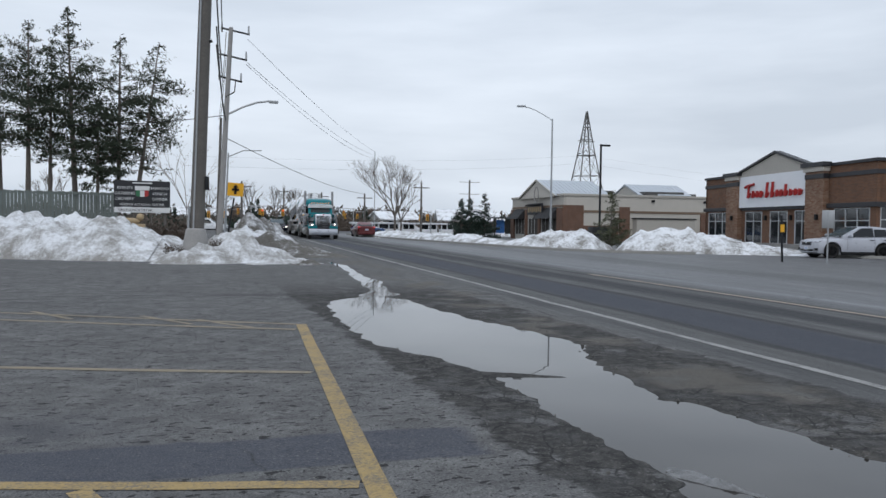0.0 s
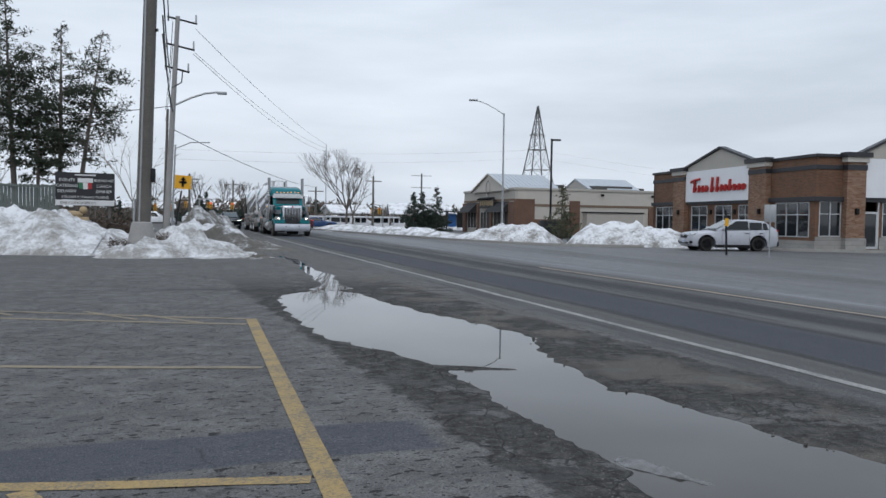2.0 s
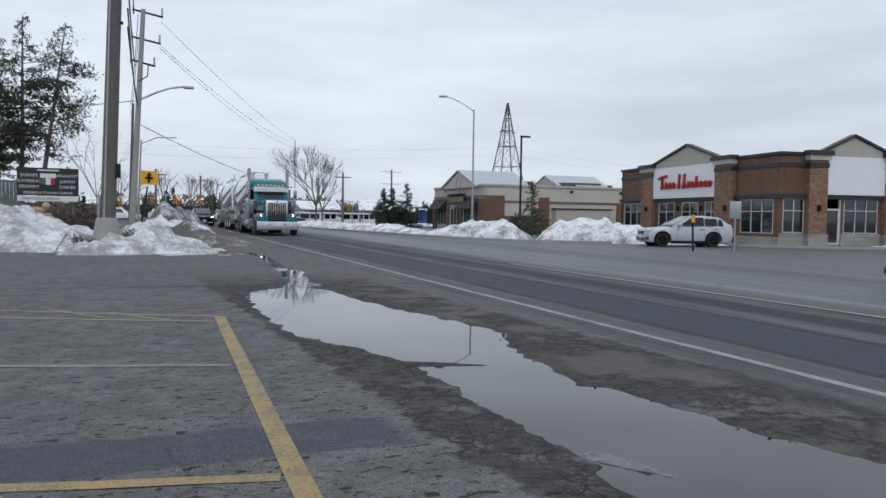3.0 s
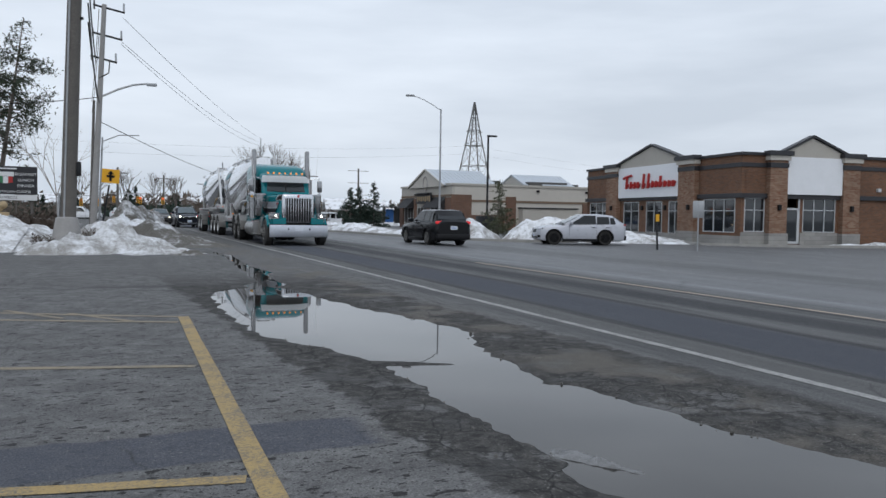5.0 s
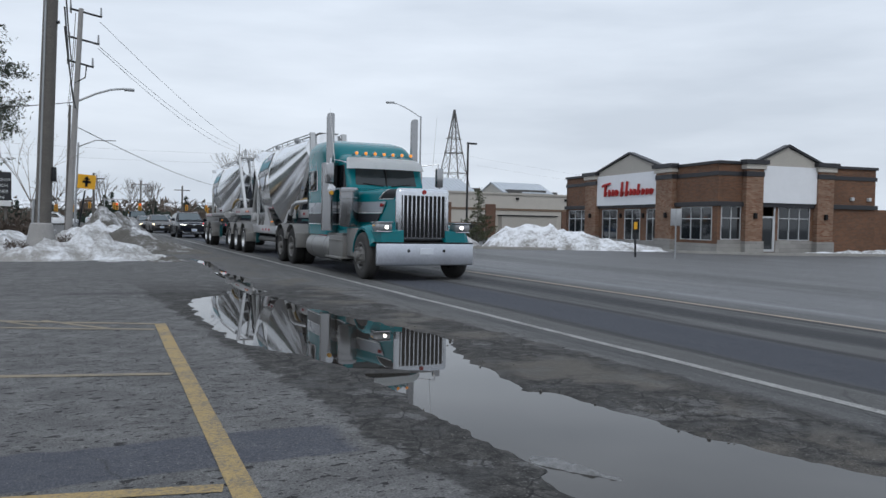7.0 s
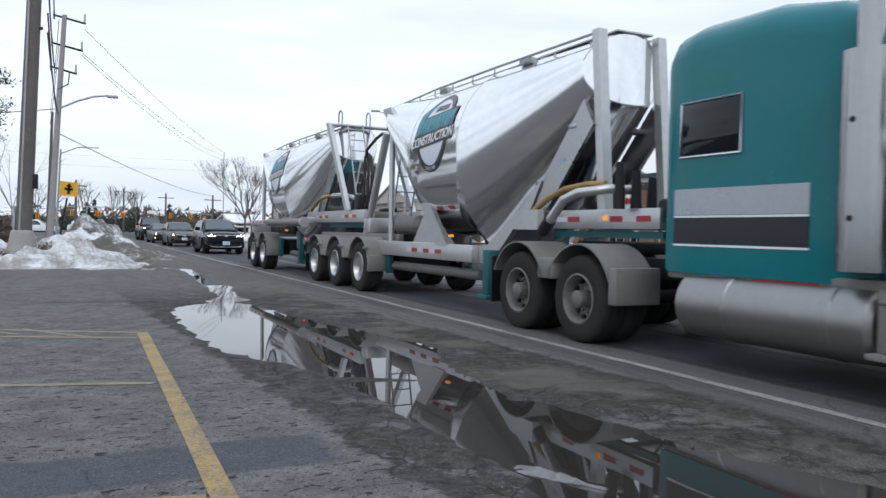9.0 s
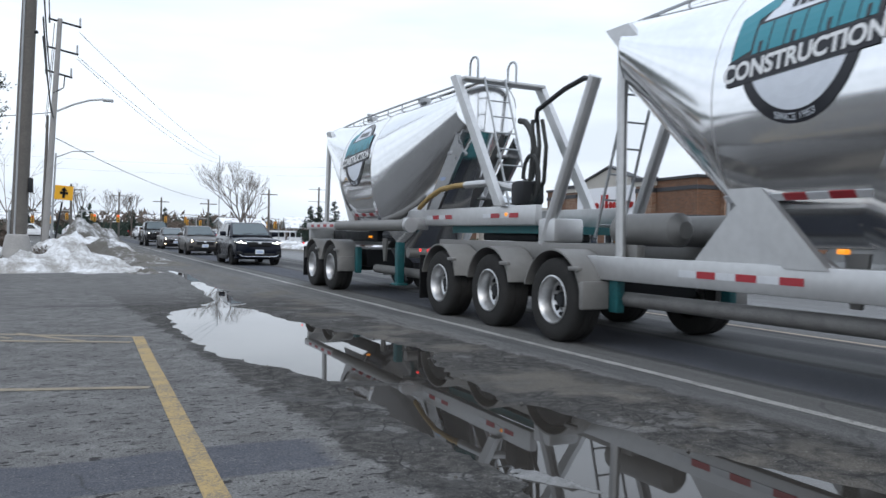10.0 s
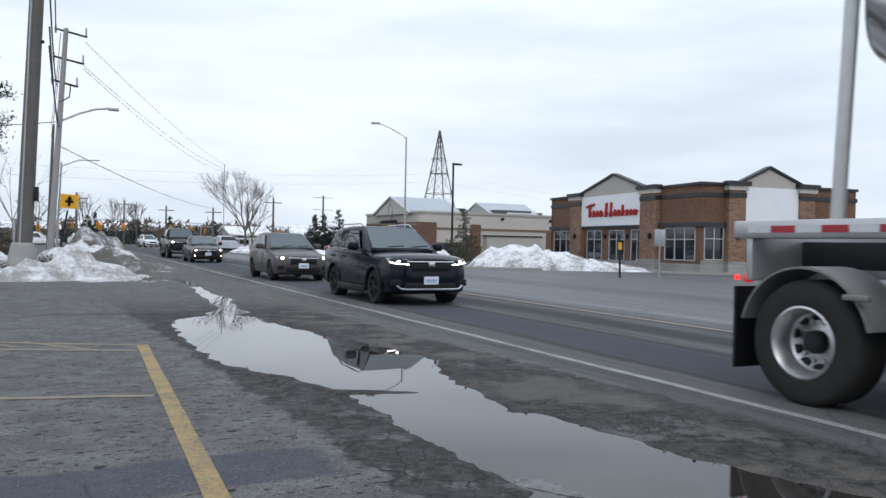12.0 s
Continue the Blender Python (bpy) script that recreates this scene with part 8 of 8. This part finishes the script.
    gr = part("grille", box(-w * 0.48, w * 0.48, f - 0.012, f + 0.10, nose - 0.27, nose - 0.09, 0.03), BLACK, c, "black grille")
    part("grille_bar", box(-w * 0.56, w * 0.56, f - 0.03, f + 0.02, nose - 0.09, nose - 0.055, 0.012), CHROME, gr, "bright grille bar")
    part("emblem", box(-0.07, 0.07, f - 0.035, f - 0.01, nose - 0.17, nose - 0.07, 0.015), CHROME, gr, "bright emblem")
    part("lower_grille", box(-w * 0.62, w * 0.62, f - 0.006, f + 0.12, clear + 0.10, clear + 0.26, 0.02), BLACK, c, "black lower intake")
    if cladding:
        part("bumper_trim", pipe([(-w * 0.86, f + 0.07, clear + 0.26), (-w * 0.70, f + 0.0, clear + 0.13), (-w * 0.5, f - 0.018, clear + 0.12), (w * 0.5, f - 0.018, clear + 0.12), (w * 0.70, f + 0.0, clear + 0.13), (w * 0.86, f + 0.07, clear + 0.26)], 0.022, 7), CHROME, c, "silver bumper trim")
    for y, d in ((f - 0.028, 1), (r + 0.02, -1)):
        z = clear + 0.30 if d > 0 else belt - 0.24
        pl = part("plate", box(-0.16, 0.16, y - 0.006, y + 0.006, z - 0.075, z + 0.085), PLATE, c, "pale number plate", 0)
        part("plate_bar", box(-0.12, 0.12, y - d * 0.008 - 0.003, y - d * 0.008 + 0.003, z - 0.035, z + 0.03), PLATE_BLUE, pl, "", 0)
    part("rear_bumper", box(-w * 0.9, w * 0.9, r - 0.14, r + 0.02, clear + 0.08, clear + 0.34, 0.05), BLACK if cladding else paint, c, "rear bumper")
    part("cowl", box(-w * 0.8, w * 0.8, g0 - 0.02, g0 + 0.1, belt + 0.0, belt + 0.035, 0.01), BLACK, c, "")
    if style == 'pickup':
        part("bed_cap", box(-w * 0.9, w * 0.9, g3 + 0.05, r - 0.05, belt + 0.05, belt + 0.14, 0.03), BLACK, c, "dark bed cover")
    out = []
    for x, y, z in spots:
        s = 1 if x > 0 else -1
        wh = new("wheel")
        wh.empty_display_size = 0.1
        wh.parent = c
        wh.matrix_basis = pose(s * (w - 0.13), y, tyre)
        flip = pose(0, 0, 0) if s < 0 else pose(0, 0, 0, 0, 0, 180)
        put("tyre", shared(("ct", tyre), lambda: tyre_mesh(tyre, 0.23, tyre * 0.66)), wh, flip)

        def rim_mesh():
            q = tyre * 0.66
            bm = lathe([(q + 0.005, -0.118), (q - 0.012, -0.122), (q - 0.03, -0.08), (q * 0.9, -0.02), (q * 0.35, -0.02), (q * 0.2, -0.02)], 28, 'X', "a")
            for i in range(5):
                a = 2 * math.pi * i / 5
                for e in (-0.16, 0.16):
                    box(-0.11, -0.07, -0.018, 0.018, 0.03, q - 0.01, 0.006, bm, Matrix.Rotation(a + e, 4, 'X'))
            tube((-0.06, 0, 0), (-0.115, 0, 0), 0.06, 0.05, 14, bm)
            return mesh_of(bm, rim)
        put("rim", shared(("cr", tyre, rim.name), rim_mesh), wh, flip, "spoked wheel rim")
        out.append(wh)
    return c, out, tyre


CAR_DARK = material("dark blue-black car paint", (0.004, 0.006, 0.012), 0.14, 0.0, 0.1, 3, coat=0.0, spec=0.22)
CAR_TAUPE = material("dusty taupe car paint", (0.062, 0.056, 0.052), 0.4, 0.3, 0.15, 3, coat=0.2)
CAR_BROWN = material("dark grey-brown car paint", (0.022, 0.016, 0.016), 0.3, 0.2, 0.15, 3, coat=0.15, spec=0.35)
CAR_BLACK = material("black car paint", (0.006, 0.006, 0.007), 0.2, 0.0, 0.12, 3, coat=0.0, spec=0.3)
CAR_PALE = material("pale pearl car paint", (0.42, 0.43, 0.47), 0.3, 0.1, 0.06, 3, coat=0.25, spec=0.35)
CAR_RED = material("dark red car paint", (0.10, 0.012, 0.014), 0.3, 0.1, 0.1, 3, coat=0.2, spec=0.35)
CAR_BLUE = material("deep blue car paint", (0.02, 0.06, 0.16), 0.3, 0.1, 0.1, 3, coat=0.2, spec=0.35)

SUV, suv_w, suv_r = car("suv", "dark blue-black compact suv with lit headlamps", CAR_DARK, 4.62, 1.855, 1.66, 2.66, 0.36, 0.22, 1.10, 0.97, rim=BLACK)
WAGON, wag_w, wag_r = car("hatchback", "dusty taupe hatchback with warm headlamps", CAR_TAUPE, 4.35, 1.78, 1.55, 2.6, 0.32, 0.19, 1.0, 0.80, 'hatch', LAMP_WARM, rim=DARK_STEEL, rails=False, cladding=False)
SEDAN, sed_w, sed_r = car("sedan", "small dark brown sedan with lit fog lamps", CAR_BROWN, 4.2, 1.7, 1.45, 2.57, 0.31, 0.17, 0.94, 0.75, 'sedan', LAMP_WARM, rails=False, cladding=False)
PICKUP, pic_w, pic_r = car("pickup_truck", "dark pickup truck with a broad grille", CAR_BLACK, 5.9, 2.03, 1.96, 3.68, 0.42, 0.3, 1.28, 1.12, 'pickup', LAMP_ON, rails=False, pickup=True)
PALE, pal_w, pal_r = car("crossover", "pale pearl crossover with black wheels and dark windows", CAR_PALE, 4.89, 1.92, 1.69, 2.825, 0.38, 0.2, 1.10, 0.92, 'suv', LENS, rim=BLACK, rails=False, fast=True)
DARK, dar_w, dar_r = car("suv", "black suv with lit red tail lamps, driving away", CAR_BLACK, 4.6, 1.82, 1.62, 2.7, 0.36, 0.2, 1.04, 0.86, 'suv', LENS, tails=True, rails=False)
REDCAR, red_w, red_r = car("sedan", "dark red sedan with brake lamps lit", CAR_RED, 4.9, 1.9, 1.5, 2.9, 0.34, 0.18, 0.98, 0.78, 'sedan', LENS, tails=True, rails=False, cladding=False)


def still_car(x, y, rz, made):
    c, ws, r = made
    c.matrix_basis = pose(x, y, ground_z(x), 0, 0, rz)


still_car(16.8, 101.0, 80, car("sedan", "deep blue sedan parked behind the road", CAR_BLUE, 4.5, 1.8, 1.45, 2.65, 0.32, 0.17, 0.95, 0.76, 'sedan', LENS, rails=False, cladding=False))
PARKED = car("suv", "white suv parked in a far lot", WHITE_PAINT, 4.6, 1.85, 1.7, 2.66, 0.36, lights=LENS)
still_car(20.5, 108, 70, PARKED)
for i, (x, y, rz) in enumerate(((24.5, 109, 85), (2.0, 104, 100), (-3.5, 108, 80), (9.5, 112, 10), (13.5, 120, 0))):
    copy_thing(PARKED[0], pose(x, y, ground_z(x), 0, 0, rz))


# ---- what moves ----
def track(rows):
    """Smooth position along a road through (seconds, x, y, heading) rows."""
    ts = [r[0] for r in rows]

    def at(t):
        out = []
        for k in (1, 2, 3):
            vs = [r[k] for r in rows]
            i = max(0, min(len(ts) - 2, int(np.searchsorted(ts, t, side='right')) - 1))
            h = ts[i + 1] - ts[i]
            f = min(1.0, max(0.0, (t - ts[i]) / h))

            def slope(j):
                a, b = max(0, j - 1), min(len(ts) - 1, j + 1)
                return (vs[b] - vs[a]) / (ts[b] - ts[a])
            m0, m1 = slope(i) * h, slope(i + 1) * h
            out.append((2 * f ** 3 - 3 * f ** 2 + 1) * vs[i] + (f ** 3 - 2 * f ** 2 + f) * m0 + (-2 * f ** 3 + 3 * f ** 2) * vs[i + 1] + (f ** 3 - f ** 2) * m1)
        return out
    return at


def drive(ob, wheels, r, rows, step=0.1, z=None, wheel_from=0.0):
    """Keys a vehicle along its rows, and rolls its wheels by the way gone."""
    at = track(rows)
    n = round(12 / step)
    times = [i * step for i in range(n + 1)]
    body = []
    for t in times[::max(1, round(0.2 / step))]:
        x, y, h = at(t)
        body.append((t, pose(x, y, ground_z(x) if z is None else z, 0, 0, h)))
    walk(ob, body)
    gone, roll = 0.0, []
    last = at(0.0)
    fine = [i * 0.05 for i in range(241)]
    for t in fine:
        now = at(t)
        gone += math.hypot(now[0] - last[0], now[1] - last[1])
        last = now
        roll.append((t, gone / r))
    every = 2 if r > 0.45 else 1
    for w in wheels:
        loc = w.matrix_basis.translation.copy()
        walk(w, [(t, pose(*loc, math.degrees(a) % 360)) for t, a in roll[::every]])


TRUCK_Y = [(0.0, 63.3), (0.5, 60.6), (1.0, 57.8), (1.5, 55.0), (2.0, 52.0), (2.5, 48.7), (3.0, 45.2), (3.2, 43.8), (4.8, 32.2), (5.0, 30.9), (5.5, 27.25), (6.0, 23.7), (6.5, 20.1), (6.7, 18.6), (8.3, 6.76), (8.5, 5.28), (9.0, 1.45), (9.5, -2.2), (10.0, -5.82), (10.5, -9.33), (11.0, -12.85), (11.5, -16.25), (12.0, -19.65)]


def motions():
    rows = [(t, 6.72, y, 0.0) for t, y in TRUCK_Y]
    drive(TRACTOR, WHEELS, TYRE_R, rows, z=0.0)
    towed = [(t, 6.72, y + 0.37, 0.0) for t, y in TRUCK_Y]
    drive(LEAD, lw, TYRE_R, towed, z=0.0)
    drive(REAR, rw, TYRE_R, towed, z=0.0)
    near = 2.1
    drive(SUV, suv_w, suv_r, [(0, 4.0, 80 + near, 2), (0.8, 4.15, 79 + near, 2), (2, 4.25, 77 + near, 1), (3, 4.5, 73.5 + near, 1), (5, 5.5, 64.5 + near, 3), (6, 5.9, 58.5 + near, 3), (6.6, 5.95, 54.5 + near, 3), (8.5, 6.5, 41.3 + near, 2), (9, 6.6, 37.3 + near, 0.5), (9.5, 6.6, 33.25 + near, 0), (10, 6.6, 29.35 + near, 0), (10.5, 6.6, 25.45 + near, 0), (11, 6.6, 21.7 + near, 0), (11.5, 6.6, 17.97 + near, 0), (12, 6.6, 14.36 + near, 0)])
    drive(WAGON, wag_w, wag_r, [(0, 2.6, 96, 2), (3, 3.6, 90, 2), (5, 4.4, 83, 3), (6.5, 5.2, 74, 3), (8.5, 6.2, 57.5, 2), (9, 6.4, 52.6, 1), (9.5, 6.5, 48, 0.5), (10, 6.55, 43.6, 0), (10.5, 6.6, 39, 0), (11, 6.6, 34.6, 0), (11.5, 6.6, 30.1, 0), (12, 6.6, 25.8, 0)])
    drive(SEDAN, sed_w, sed_r, [(0, 2.0, 120, 2), (5, 3.6, 94, 3), (6.5, 4.6, 83, 3), (8.5, 6.0, 66, 2), (9, 6.2, 62, 2), (9.5, 6.5, 58.6, 1), (10, 6.6, 55.8, 0), (11, 6.6, 50, 0), (12, 6.65, 44.7, 0)])
    drive(PICKUP, pic_w, pic_r, [(0, 1.2, 135, 2), (5, 2.9, 106, 3), (8.5, 6.2, 74, 2), (9, 6.3, 72, 1), (10, 6.5, 66, 1), (11, 6.6, 60.5, 0), (12, 6.6, 54.5, 0)])
    drive(PALE, pal_w, pal_r, [(0, 31.85, 34.2, -100), (0.5, 29.9, 34.1, -100), (1.0, 28.6, 34.2, -102), (1.5, 28.1, 34.4, -103), (2.5, 27.75, 34.7, -105), (3.2, 27.2, 34.9, -106), (5.0, 23.6, 36.0, -108), (5.5, 21.9, 36.8, -116), (6.0, 20.1, 38.1, -126), (6.5, 18.5, 40.0, -140), (6.8, 17.6, 41.4, -148), (7.6, 15.6, 46.2, -164), (9.5, 13.5, 58.5, -176), (12, 13.2, 75.5, -178)])
    drive(DARK, dar_w, dar_r, [(0, 13.4, -25, 180), (3.2, 13.4, 10.3, 180), (4.8, 13.7, 31.0, 180), (5.0, 13.9, 33.4, 180), (5.5, 14.4, 39.4, 180), (5.9, 14.5, 44.2, 180), (8, 14.2, 68, 180), (12, 13.0, 112, 178)])
    drive(REDCAR, red_w, red_r, [(0, 12.5, 78.5, 180), (0.8, 13.2, 85, 180), (3, 13.6, 101, 180), (12, 10.5, 170, 176)])


motions()
